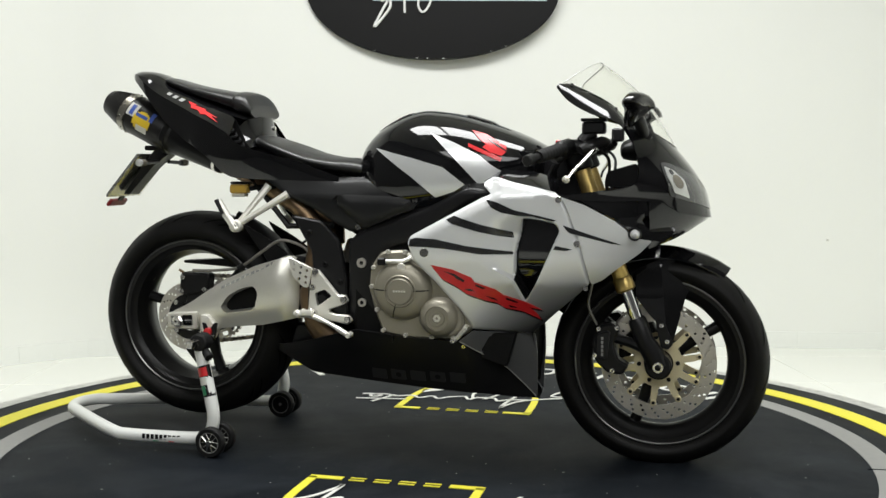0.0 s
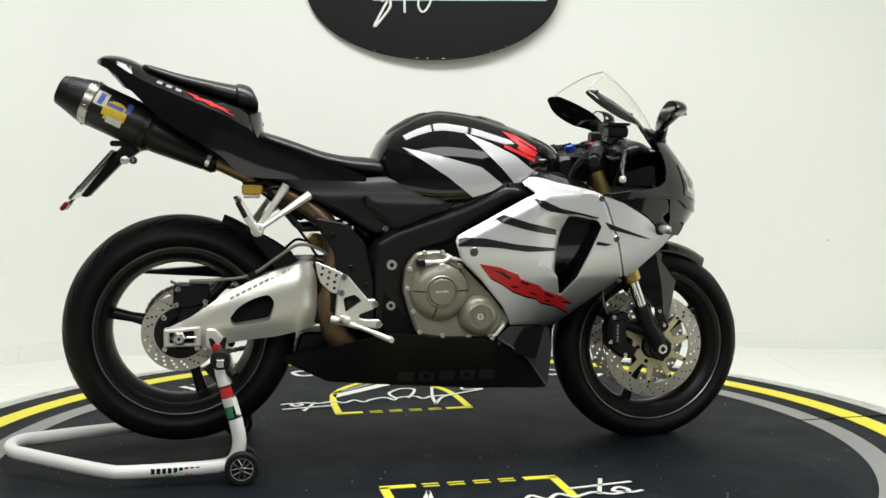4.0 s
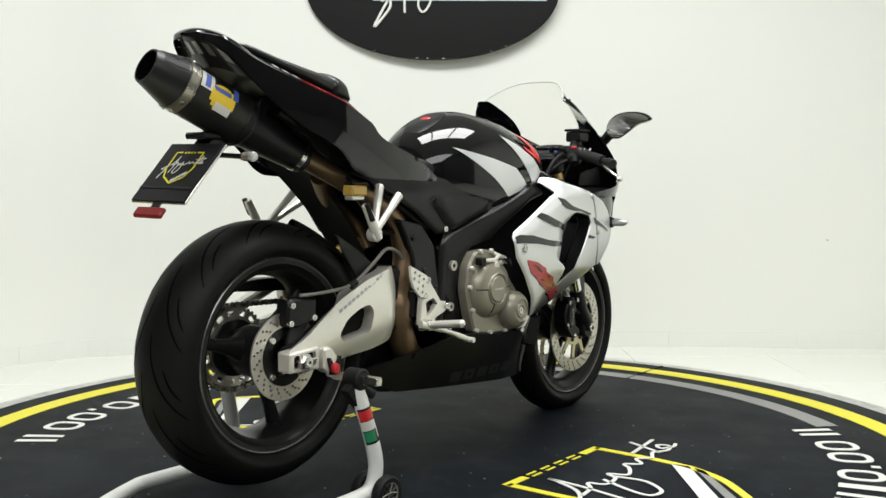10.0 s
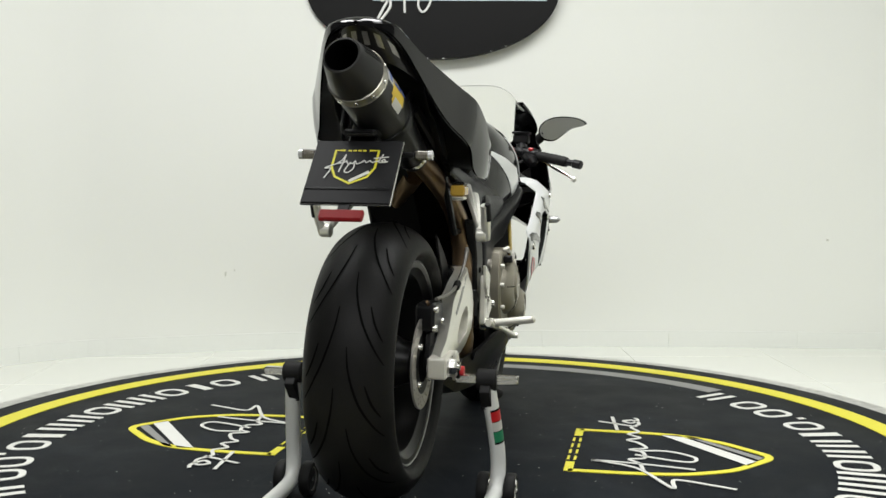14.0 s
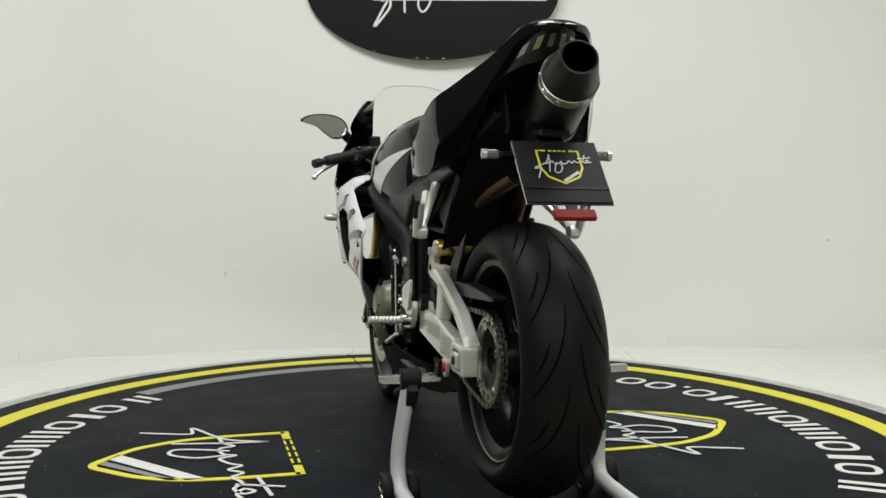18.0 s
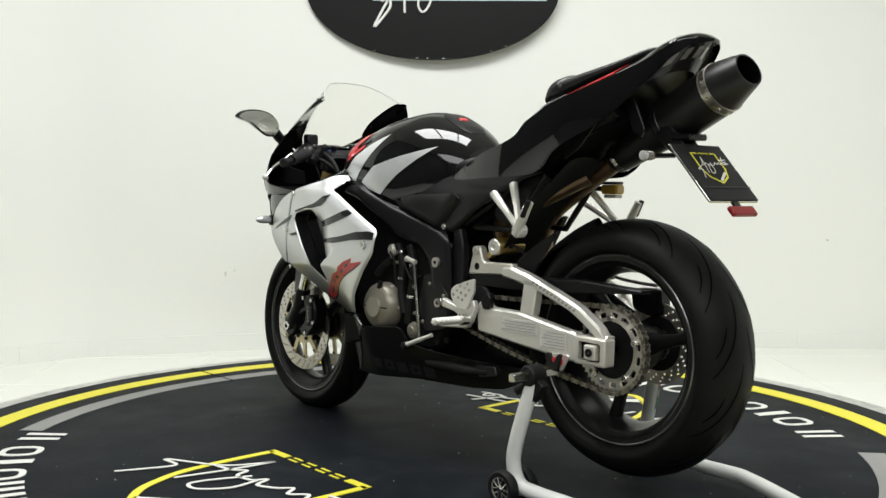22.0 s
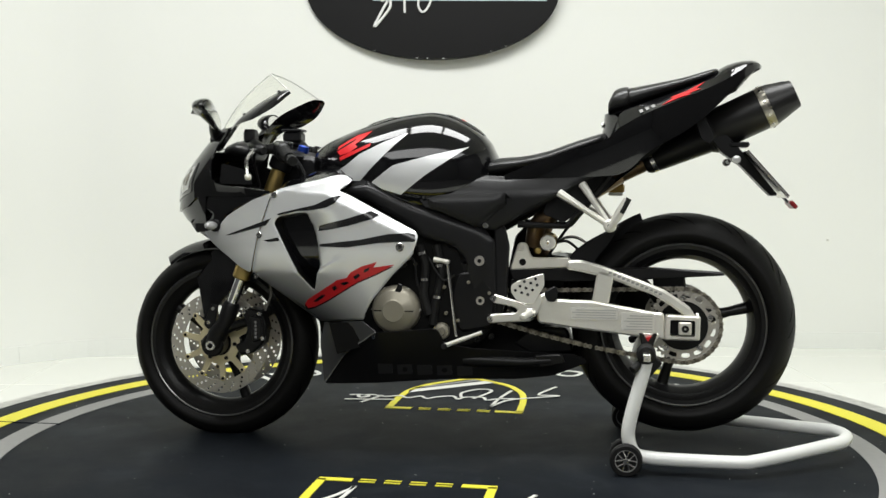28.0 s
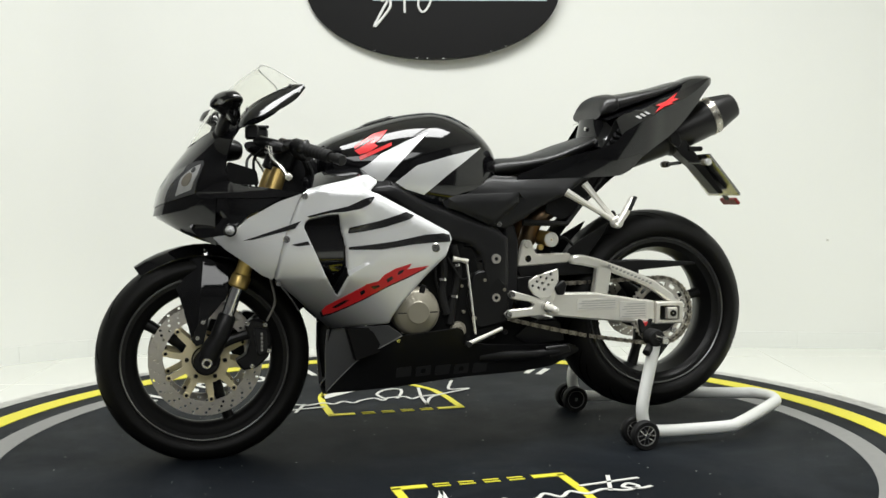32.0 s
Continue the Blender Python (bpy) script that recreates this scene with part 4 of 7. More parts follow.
# fairing fasteners
for x, z, r in ((0.052, 0.598, 0.0125), (0.419, 0.742, 0.009), (0.467, 0.628, 0.009), (0.487, 0.508, 0.007)):
    p = body(x - (0.006 if x > 0.4 else 0), z)
    both("fastener", bolt(p, (0.05, -1, 0.05), r, 0.005), STEEL, label="steel panel screw")

# belly pan
BELLY = [(-0.465, 0.296), (-0.386, 0.312), (-0.256, 0.343), (-0.168, 0.366), (-0.052, 0.357), (0.132, 0.349), (0.247, 0.272), (0.329, 0.172), (0.273, 0.176), (0.184, 0.190), (-0.147, 0.214), (-0.33, 0.226), (-0.445, 0.280)]
def belly_surf(x, z, s=-1):
    p = body(x, z, s)
    k = lerp_table([(-0.47, 0.55), (-0.30, 0.86), (-0.1, 0.98), (0.1, 1.0), (0.25, 0.95), (0.32, 0.80)], x)
    return Vector((x, p.y * k, z))
o = soften(BELLY, 0.01)
part("belly_pan", skin(o, belly_surf, 0.005, 0.02), SATIN, bike, "satin black belly pan")
BELLYL = [(-0.468, 0.264), (-0.424, 0.287), (-0.27, 0.297), (-0.132, 0.307), (-0.060, 0.320), (-0.045, 0.358), (-0.030, 0.364), (0.132, 0.349), (0.247, 0.272), (0.329, 0.172), (0.273, 0.176), (0.184, 0.188), (-0.047, 0.212), (-0.256, 0.214), (-0.363, 0.224)]
part("belly_pan", flip(skin(soften(BELLYL, 0.008), belly_surf, 0.005, 0.02)), SATIN, bike, "satin black belly pan")
part("belly_lip", skin(soften([(-0.30, 0.335), (-0.168, 0.372), (-0.05, 0.363), (-0.06, 0.335), (-0.10, 0.318), (-0.20, 0.306), (-0.30, 0.310)], 0.012), belly_surf, 0.006, 0.02, lift=0.007), SATIN, bike, "raised lip on the belly pan")
lowline = [(-0.445, 0.282), (-0.33, 0.228), (-0.147, 0.216), (0.0, 0.206), (0.184, 0.192), (0.273, 0.178), (0.329, 0.174)]
rings = []
for x, z in lowline:
    y = -belly_surf(x, z).y
    rings.append([(x, -y + 2 * y * j / 10, z - 0.012 * (1 - (2 * j / 10 - 1) ** 2)) for j in range(11)])
part("belly_floor", loft(rings, close=False, caps=False), SATIN, bike, "belly pan underside")
BF = [(0.174, 0.381), (0.330, 0.362), (0.334, 0.290), (0.330, 0.176), (0.246, 0.276), (0.134, 0.352)]
BD = [(0.212, 0.364), (0.275, 0.361), (0.246, 0.285), (0.188, 0.322)]
both("lower_fairing", skin(soften(BF, 0.004), belly_surf, 0.004, 0.018, [soften(BD, 0.006)], lift=0.003), GREYP, label="dark grey lower fairing")
# pale strip in place of the lit edge between belly pan and lower fairing
seam = [belly_surf(x, z) + Vector((0, -0.006, 0)) for x, z in ((0.136, 0.351), (0.175, 0.325), (0.212, 0.300), (0.246, 0.275), (0.272, 0.245), (0.300, 0.211), (0.327, 0.179))]
both("panel_edge", bent(seam, 0.0016, 6), GREYV, label="pale strip drawn as the lit edge of the lower fairing")
both("lower_duct", slab([(0.19, 0.30), (0.20, 0.372), (0.285, 0.37), (0.26, 0.28)], -0.165, -0.12), DARK)
panel("belly_screw", [(0.137, 0.337), (0.145, 0.342), (0.150, 0.334), (0.142, 0.329)], STEEL, lift=0.003, r=0.003, surf=belly_surf)
# ghost lettering on the belly pan, as plain bars
for i in range(5):
    x = -0.135 + i * 0.058
    panel("belly_mark", [(x, 0.255), (x + 0.044, 0.252), (x + 0.044, 0.222), (x, 0.225)], GHOST, lift=0.0012, thick=0.001, r=0.004, surf=belly_surf, label="faint grey mark",
          holes=[[(x + 0.014, 0.246), (x + 0.030, 0.245), (x + 0.030, 0.230), (x + 0.014, 0.231)]] if i in (1, 3) else [])
# front apron between the fairing sides, in the near-black of the inner shade
rings = []
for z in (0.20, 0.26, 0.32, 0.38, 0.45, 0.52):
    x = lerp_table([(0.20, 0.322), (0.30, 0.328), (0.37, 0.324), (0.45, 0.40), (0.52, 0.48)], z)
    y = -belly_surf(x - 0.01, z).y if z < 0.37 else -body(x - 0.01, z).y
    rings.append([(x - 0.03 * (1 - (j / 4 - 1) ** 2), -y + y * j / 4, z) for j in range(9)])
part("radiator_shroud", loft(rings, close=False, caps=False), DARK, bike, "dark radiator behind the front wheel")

# ---- tank ----
TT = [(-0.190, 0.855), (-0.165, 0.905), (-0.107, 0.951), (-0.031, 0.983), (0.0, 0.988), (0.075, 0.981), (0.189, 0.952), (0.304, 0.908), (0.345, 0.885)]
TW = [(-0.190, 0.085), (-0.165, 0.110), (-0.10, 0.150), (0.0, 0.182), (0.10, 0.195), (0.20, 0.188), (0.30, 0.150), (0.345, 0.105)]
TB = [(-0.190, 0.770), (-0.10, 0.735), (0.0, 0.715), (0.07, 0.72), (0.2, 0.745), (0.345, 0.80)]


def tank_y(x, z):
    top, low, w = lerp_table(TT, x), lerp_table(TB, x), lerp_table(TW, x)
    zc = low + (top - low) * 0.30
    if z <= zc:
        return w * (1 - 0.10 * ((zc - z) / (zc - low + 1e-6)) ** 2)
    q = min(0.9995, (z - zc) / (top - zc))
    return w * (1 - q ** 2.5) ** (1 / 2.3)


def tank_surf(x, z, s=-1):
    return Vector((x, s * tank_y(x, z), z))


rings = []
for i in range(29):
    x = -0.190 + 0.535 * i / 28
    top, low = lerp_table(TT, x), lerp_table(TB, x)
    zc = low + (top - low) * 0.30
    half = []
    for j in range(16):
        t = j / 15
        if t < 0.25:
            z = low + (zc - low) * t / 0.25
            half.append((tank_y(x, z), z))
        else:
            a = (t - 0.25) / 0.75 * pi / 2
            q = sin(a) ** (2 / 2.5)
            z = zc + (top - zc) * min(1, q)
            half.append((tank_y(x, z) if t < 1 else 0.0, z))
    rings.append([(x, -y, z) for y, z in half] + [(x, y, z) for y, z in reversed(half[:-1])])
part("tank", loft(rings), GLOSS, bike, "gloss black fuel tank", 60)


def tank_patch(name, pts, mat, label, lift=0.0018):
    both(name, skin([Vector(p) for p in pts], tank_surf, 0.0012, 0.014, lift=lift), mat, label=label)


tank_patch("tank_dart", [(-0.122, 0.880), (-0.002, 0.851), (0.088, 0.826), (0.149, 0.779), (0.119, 0.760), (0.066, 0.744), (-0.002, 0.798)], SILV, "silver dart on the tank")
tank_patch("tank_band", [(0.049, 0.918), (0.118, 0.892), (0.187, 0.858), (0.225, 0.828), (0.262, 0.807), (0.217, 0.770), (0.187, 0.779), (0.149, 0.820), (0.103, 0.866)], SILV, "silver band on the tank")
tank_patch("tank_wing", [(0.159, 0.926), (0.200, 0.914), (0.233, 0.894), (0.256, 0.880), (0.258, 0.866), (0.246, 0.855), (0.217, 0.864), (0.194, 0.879), (0.203, 0.886), (0.180, 0.904)], RED, "red wing emblem on the tank", 0.0024)
for i in range(3):
    x, z = 0.205 + 0.013 * i, 0.902 - 0.0075 * i
    tank_patch("wing_gap", [(x, z), (x + 0.030, z - 0.020), (x + 0.029, z - 0.0225), (x - 0.002, z - 0.0025)], BLACKV, "dark line in the emblem", 0.0030)
tank_patch("tank_bar", [(0.155, 0.890), (0.157, 0.880), (0.244, 0.840), (0.248, 0.850)], RED, "red bar under the emblem", 0.0024)


def tank_top(x, y):
    """Height of the tank's upper face."""
    top, low, w = lerp_table(TT, x), lerp_table(TB, x), lerp_table(TW, x)
    zc = low + (top - low) * 0.30
    return zc + (top - zc) * max(0.0, 1 - min(1.0, abs(y) / w) ** 2.3) ** (1 / 2.5)


for name, x0, x1, w, mat, lift, label in (("tank_pad", -0.150, -0.035, 0.052, SATIN, 0.003, "black rubber tank pad"), ("tank_pad_mark", -0.095, -0.080, 0.018, RED, 0.0044, "small red mark on the pad"), ("fuel_cap", 0.115, 0.205, 0.048, GLOSS, 0.005, "black fuel filler cap")):
    rows = []
    for i in range(9):
        x = x0 + (x1 - x0) * i / 8
        half = w * (1 - 0.45 * abs(i / 4 - 1) ** 3)
        rows.append([Vector((x, half * (j / 5 - 1), tank_top(x, half * (j / 5 - 1)) + lift * (0.3 if j in (0, 10) or i in (0, 8) else 1.0))) for j in range(11)])
    part(name, loft(rows, close=False, caps=False), mat, bike, label, 50)

# ---- seat ----
def strip_loft(rows, n=14, power=2.4):
    """A cushion along x: rows of (x, top, bottom, half width)."""
    rings = []
    for x, zt, zb, w in rows:
        ring = []
        for j in range(n * 2):
            a = 2 * pi * j / (n * 2)
            ca, sa = cos(a), sin(a)
            y = w * (abs(ca) ** (2 / power)) * (1 if ca >= 0 else -1)
            z = (zt + zb) / 2 + (zt - zb) / 2 * (abs(sa) ** (2 / power)) * (1 if sa >= 0 else -1)
            ring.append((x, y, z))
        rings.append(ring)
    return loft(rings)


def fine_rows(rows, n=5):
    ps = spline([Vector(r[:3]) for r in rows], n, closed=False)
    ws = spline([Vector((r[3], 0, 0)) for r in rows], n, closed=False)
    return [(p.x, p.y, p.z, w.x) for p, w in zip(ps, ws)]


seat_rows = [(-0.510, 0.918, 0.900, 0.060), (-0.495, 0.922, 0.880, 0.105), (-0.42, 0.899, 0.852, 0.135), (-0.343, 0.872, 0.825, 0.140), (-0.268, 0.857, 0.808, 0.130), (-0.20, 0.852, 0.796, 0.112), (-0.165, 0.838, 0.795, 0.100), (-0.150, 0.812, 0.800, 0.09)]
part("seat", strip_loft(fine_rows(seat_rows)), VINYL, bike, "black vinyl rider seat", 60)
pil_rows = [(-0.815, 1.098, 1.085, 0.040), (-0.80, 1.100, 1.072, 0.070), (-0.72, 1.078, 1.040, 0.090), (-0.64, 1.062, 1.012, 0.102), (-0.570, 1.050, 0.985, 0.108)]
part("pillion_pad", strip_loft(fine_rows(pil_rows)), VINYL, bike, "black vinyl pillion pad", 60)
roll_rows = [(-0.572, 1.048, 0.985, 0.107), (-0.560, 1.054, 0.975, 0.114), (-0.530, 1.044, 0.970, 0.112), (-0.512, 1.010, 0.970, 0.105)]
part("pillion_roll", strip_loft(fine_rows(roll_rows)), VINYL, bike, "black padded roll at the front of the pillion pad", 60)

part("pad_base", slab(soften([(-0.66, 1.005), (-0.56, 0.985), (-0.535, 0.972), (-0.540, 0.945), (-0.530, 0.895), (-0.56, 0.885), (-0.62, 0.93), (-0.68, 0.97)], 0.012), -0.098, 0.098, 0.010), DARK, bike, "dark tray under the pillion pad")
hump = []
for i in range(9):
    t = i / 8
    xc = lerp_table([(0.0, -0.500), (0.35, -0.497), (0.75, -0.490), (1.0, -0.476)], t)
    hump.append([(xc - (0.070 - 0.030 * t) * abs(j / 8 - 1) ** 2.4, (0.122 + 0.012 * t) * (j / 8 - 1), 0.976 - 0.090 * t) for j in range(17)])
part("seat_hump", loft(hump, close=False, caps=False), GLOSS, bike, "gloss black hump behind the rider seat", 60)
part("hump_lock", knob((-0.4985, 0.030, 0.945), (-0.4925, 0.030, 0.945), 0.007, 12), STEEL, bike, "small seat lock")
# ---- tail unit ----
TAILW = [(-0.936, 0.006), (-0.928, 0.036), (-0.915, 0.058), (-0.895, 0.076), (-0.86, 0.096), (-0.82, 0.115), (-0.70, 0.167), (-0.62, 0.200), (-0.50, 0.209), (-0.40, 0.197), (-0.30, 0.174), (-0.20, 0.150), (0.1, 0.150)]
TAILZ = [(-0.936, 1.107), (-0.915, 1.107), (-0.894, 1.103), (-0.866, 1.085), (-0.82, 1.056), (-0.695, 1.000), (-0.60, 0.958), (-0.56, 0.936), (-0.50, 0.905), (-0.40, 0.868), (-0.30, 0.830), (-0.20, 0.800)]


def tail_surf(x, z, s=-1):
    """Widest along a line that falls forward, leaning in to the pad above it and tucked in below."""
    w, zw = lerp_table(TAILW, x), lerp_table(TAILZ, x)
    if z > zw:
        k = 1 - lerp_table([(-0.86, 0.50), (-0.80, 0.74), (-0.66, 0.74), (-0.57, 0.42)], x) * (z - zw) / 0.058
    else:
        k = 1 - 0.08 * ((zw - z) / 0.11) ** 2
    return Vector((x, s * w * max(0.3, k), z))


TAIL_TOP = [(-0.936, 1.109), (-0.915, 1.112), (-0.89, 1.107), (-0.86, 1.096), (-0.819, 1.077), (-0.726, 1.039), (-0.60, 0.992), (-0.560, 0.978), (-0.540, 0.962), (-0.5385, 0.930), (-0.520, 0.903), (-0.495, 0.888), (-0.344, 0.845), (-0.226, 0.800)]
TAIL_LOW = [(-0.936, 1.105), (-0.915, 1.094), (-0.89, 1.075), (-0.868, 1.055), (-0.842, 1.027), (-0.805, 0.990), (-0.757, 0.947), (-0.700, 0.908), (-0.666, 0.890), (-0.613, 0.856), (-0.572, 0.816), (-0.531, 0.800), (-0.35, 0.792), (-0.226, 0.788)]


def tail_side():
    """Two faces that meet in a crease: the upper one leans in to the pad, the lower one stands upright."""
    xs = [-0.936 + 0.036 * i / 12 for i in range(12)] + [-0.90 + 0.674 * i / 66 for i in range(67)]
    up, low = [], []
    for x in xs:
        zt, zb = lerp_table(TAIL_TOP, x), lerp_table(TAIL_LOW, x)
        zw = max(zb + 0.001, min(lerp_table(TAILZ, x), zt - 0.001))
        up.append([tail_surf(x, zw + (zt - zw) * j / 5) for j in range(6)])
        low.append([tail_surf(x, zb + (zw - zb) * j / 6) for j in range(7)])
    inner = [[p + Vector((0, 0.004, -0.002)) for p in row] for row in low]
    return join(loft(low, close=False, caps=False), loft(up, close=False, caps=False), loft(inner, close=False, caps=False))


both("tail_panel", tail_side(), GLOSS, label="gloss black tail panel with a long crease", sharp=28)
deck = []
CROWN = [(-0.936, 0.002), (-0.92, 0.009), (-0.90, 0.014), (-0.87, 0.021), (-0.83, 0.026), (-0.80, 0.020), (-0.76, 0.014), (-0.52, 0.014)]
for x in [-0.936 + 0.036 * i / 12 for i in range(12)] + [-0.90 + 0.38 * i / 19 for i in range(20)]:
    z = lerp_table(TAIL_TOP[:5] + [(-0.726, 1.039), (-0.60, 0.992), (-0.52, 0.965)], x)
    w = -tail_surf(x, z).y
    deck.append([(x, w * (j / 8 - 1), z + lerp_table(CROWN, x) * (1 - abs(j / 8 - 1) ** 2.3)) for j in range(17)])
part("tail_deck", loft(deck, close=False, caps=False), GLOSS, bike, "gloss black tail top", 60)
under = []
for i in range(13):
    x = -0.89 + 0.44 * i / 12
    z = lerp_table([(-0.89, 1.085), (-0.828, 1.030), (-0.771, 0.985), (-0.70, 0.955), (-0.62, 0.88), (-0.50, 0.815), (-0.45, 0.81)], x)
    w = -tail_surf(x, z).y * 0.97
    under.append([(x, w * (j / 5 - 1), z + 0.02 * (1 - (j / 5 - 1) ** 2)) for j in range(11)])
part("under_tail", loft(under, close=False, caps=False), SATIN, bike, "satin black under-tail")


def tail_print(name, pts, mat, side, label):
    geo = skin(pts, tail_surf, 0.001, 0.010, lift=0.0018)
    part(name, geo if side < 0 else flip(geo), mat, bike, label)


def on_slope(pts):
    """Points of the upper face: x, and 0 at the crease to 1 at the deck's edge."""
    return [(x, lerp_table(TAILZ, x) + (lerp_table(TAIL_TOP, x) - lerp_table(TAILZ, x)) * f) for x, f in pts]


# pale characters as plain bars, then the red mark, reading the right way round on each side
tail_print("tail_mark", on_slope([(-0.702, 0.70), (-0.668, 0.74), (-0.674, 0.60), (-0.636, 0.70), (-0.630, 0.58), (-0.584, 0.50), (-0.606, 0.42), (-0.574, 0.24), (-0.622, 0.34), (-0.634, 0.20), (-0.652, 0.38), (-0.676, 0.28), (-0.682, 0.50)]), RED, -1, "red tail mark")
tail_print("tail_mark", on_slope([(-0.655, 0.10), (-0.690, 0.42), (-0.680, 0.62), (-0.722, 0.60), (-0.775, 0.92), (-0.748, 0.50), (-0.762, 0.22), (-0.726, 0.28), (-0.735, 0.06), (-0.700, 0.20)]), RED, 1, "red tail mark")
for i in range(3):
    x = -0.776 + 0.024 * i
    tail_print("tail_mark", on_slope([(x, 0.36), (x + 0.003, 0.70), (x + 0.017, 0.73), (x + 0.014, 0.39)]), GREYV, -1, "small pale tail mark")
    x = -0.640 + 0.016 * i
    tail_print("tail_mark", on_slope([(x, 0.20), (x + 0.003, 0.52), (x + 0.012, 0.54), (x + 0.009, 0.22)]), GREYV, 1, "small pale tail mark")
# louvres in the seat hump
for i in range(5):
    t = i / 4
    both("louvre", bent([(-0.566 + 0.044 * t, -0.140, 0.955 - 0.058 * t), (-0.560 + 0.044 * t, -0.150, 0.947 - 0.058 * t), (-0.572 + 0.046 * t, -0.166, 0.938 - 0.050 * t)], 0.0034, 6), SATIN, label="black louvre beside the seat hump")
both("scoop_back", skin(soften([(-0.585, 0.952), (-0.548, 0.972), (-0.515, 0.900), (-0.500, 0.880), (-0.548, 0.895)], 0.006), lambda x, z, s=-1: Vector((x, s * 0.136, z)), 0.004, 0.02), DARK, label="dark scoop beside the seat hump")
UNDER = [(-0.800, 1.028), (-0.735, 0.942), (-0.694, 0.925), (-0.641, 0.862), (-0.598, 0.836), (-0.602, 0.860), (-0.664, 0.945), (-0.715, 0.985)]
both("tail_bracket", skin(soften(UNDER, 0.006), lambda x, z, s=-1: Vector((x, s * (0.112 + 0.10 * (x + 0.72)), z)), 0.004, 0.02), COVERM, label="satin black panel beside the silencer")

# side cover between the seat and the frame
def cover_surf(x, z, s=-1):
    w = lerp_table([(-0.46, 0.150), (-0.30, 0.150), (-0.17, 0.145), (-0.05, 0.155), (0.07, 0.165)], x)
    return Vector((x, s * (w - 0.10 * max(0.0, 0.70 - z) - 0.55 * max(0.0, z - 0.752)), z))


COVER = [(-0.500, 0.846), (-0.378, 0.828), (-0.236, 0.793), (-0.153, 0.796), (0.0, 0.765), (0.068, 0.744), (0.028, 0.722), (-0.154, 0.645), (-0.199, 0.643), (-0.250, 0.672), (-0.304, 0.708), (-0.371, 0.738), (-0.453, 0.786), (-0.520, 0.806)]
both("side_cover", skin(soften(COVER, 0.006), rounded(cover_surf, COVER, 0.014, 0.008), 0.004, 0.015, inset=(0.004, 0.009, 0.014)), COVERM, label="satin black side cover")
RIBC = [(-0.245, 0.743), (-0.06, 0.738), (0.035, 0.726), (-0.05, 0.700), (-0.110, 0.675), (-0.147, 0.660)]
both("cover_recess", skin(soften(RIBC, 0.014), rounded(cover_surf, RIBC, 0.016, 0.014), 0.004, 0.012, lift=0.0175, inset=(0.005, 0.011, 0.018)), COVERM, label="raised panel on the side cover")
both("cover_screw", bolt(cover_surf(-0.172, 0.657), (0, -1, 0), 0.009), STEEL)

# ---- main frame ----
SPAR = [(0.240, 0.748), (0.221, 0.766), (0.165, 0.772), (0.149, 0.768), (0.035, 0.713), (-0.154, 0.646), (-0.199, 0.618), (-0.206, 0.379), (-0.103, 0.371), (-0.095, 0.401), (-0.128, 0.484), (-0.117, 0.558), (-0.080, 0.600), (0.005, 0.622), (0.035, 0.648), (0.100, 0.690), (0.160, 0.730)]


def frame_surf(x, z, s=-1):
    w = lerp_table([(-0.21, 0.152), (-0.1, 0.160), (0.05, 0.185), (0.16, 0.205), (0.24, 0.200)], x)
    return Vector((x, s * (w - 0.06 * max(0, 0.55 - z)), z))


both("frame_spar", skin(soften(SPAR, 0.012), rounded(frame_surf, SPAR, 0.016, 0.011), 0.035, 0.012, inset=(0.003, 0.008, 0.016)), FRAMEB, label="black aluminium frame spar")
for x, z, r in ((-0.157, 0.557, 0.014), (-0.159, 0.443, 0.012)):
    p = frame_surf(x, z)
    both("frame_bolt", turned([(0.006, -0.012), (r, -0.012), (r, 0.0), (0.006, 0.0)], 20, "y", p + Vector((0, 0.004, 0))), DISC, label="steel frame bolt")
    both("frame_bolt_core", bolt(p, (0, -1, 0), r * 0.6), SATIN)
both("seat_rail", bent([(-0.20, -0.10, 0.66), (-0.35, -0.10, 0.74), (-0.52, -0.09, 0.85), (-0.72, -0.07, 0.95)], 0.014), SATIN, label="black rear subframe rail")
HANG = [(-0.375, 0.690), (-0.281, 0.673), (-0.229, 0.617), (-0.207, 0.506), (-0.205, 0.40), (-0.30, 0.40), (-0.306, 0.507), (-0.312, 0.587), (-0.356, 0.663)]
part("pivot_plate", slab(soften(HANG, 0.012), -0.150, -0.125, 0.004), FRAMEB, bike, "black rear frame plate")
part("pivot_plate", slab(soften([(-0.195, 0.40), (-0.195, 0.66), (-0.225, 0.655), (-0.238, 0.60), (-0.232, 0.45), (-0.215, 0.40)], 0.010), 0.105, 0.130, 0.004), FRAMEB, bike, "black rear frame plate")

# ---- front end ----
FT, FB = Vector((0.437, -0.100, 0.868)), Vector((0.612, -0.100, 0.400))
up = (FT - FB).normalized()


def on_fork(d):
    """A point of the right fork leg, d metres above its lower mark."""
    return FB + up * d


both("fork_tube", tube([on_fork(0.125), on_fork(0.13), on_fork(0.49), on_fork(0.50)], [0.020, 0.0225, 0.0225, 0.020], 20), GOLD, label="gold anodised upper fork tube")
both("fork_collar", tube([on_fork(0.095), on_fork(0.10), on_fork(0.128), on_fork(0.135)], [0.022, 0.027, 0.027, 0.023], 20), GOLD, label="gold fork seal collar")
both("fork_slider", tube([on_fork(-0.03), on_fork(0.10)], 0.0175, 20), CHROME, label="bright chromed fork slider")
both("fork_foot", tube([on_fork(0.018), on_fork(0.010), on_fork(-0.05), (0.655, -0.100, 0.315), (0.664, -0.100, 0.285)], [0.021, 0.025, 0.026, 0.030, 0.030], 18), SATIN, label="black fork foot")
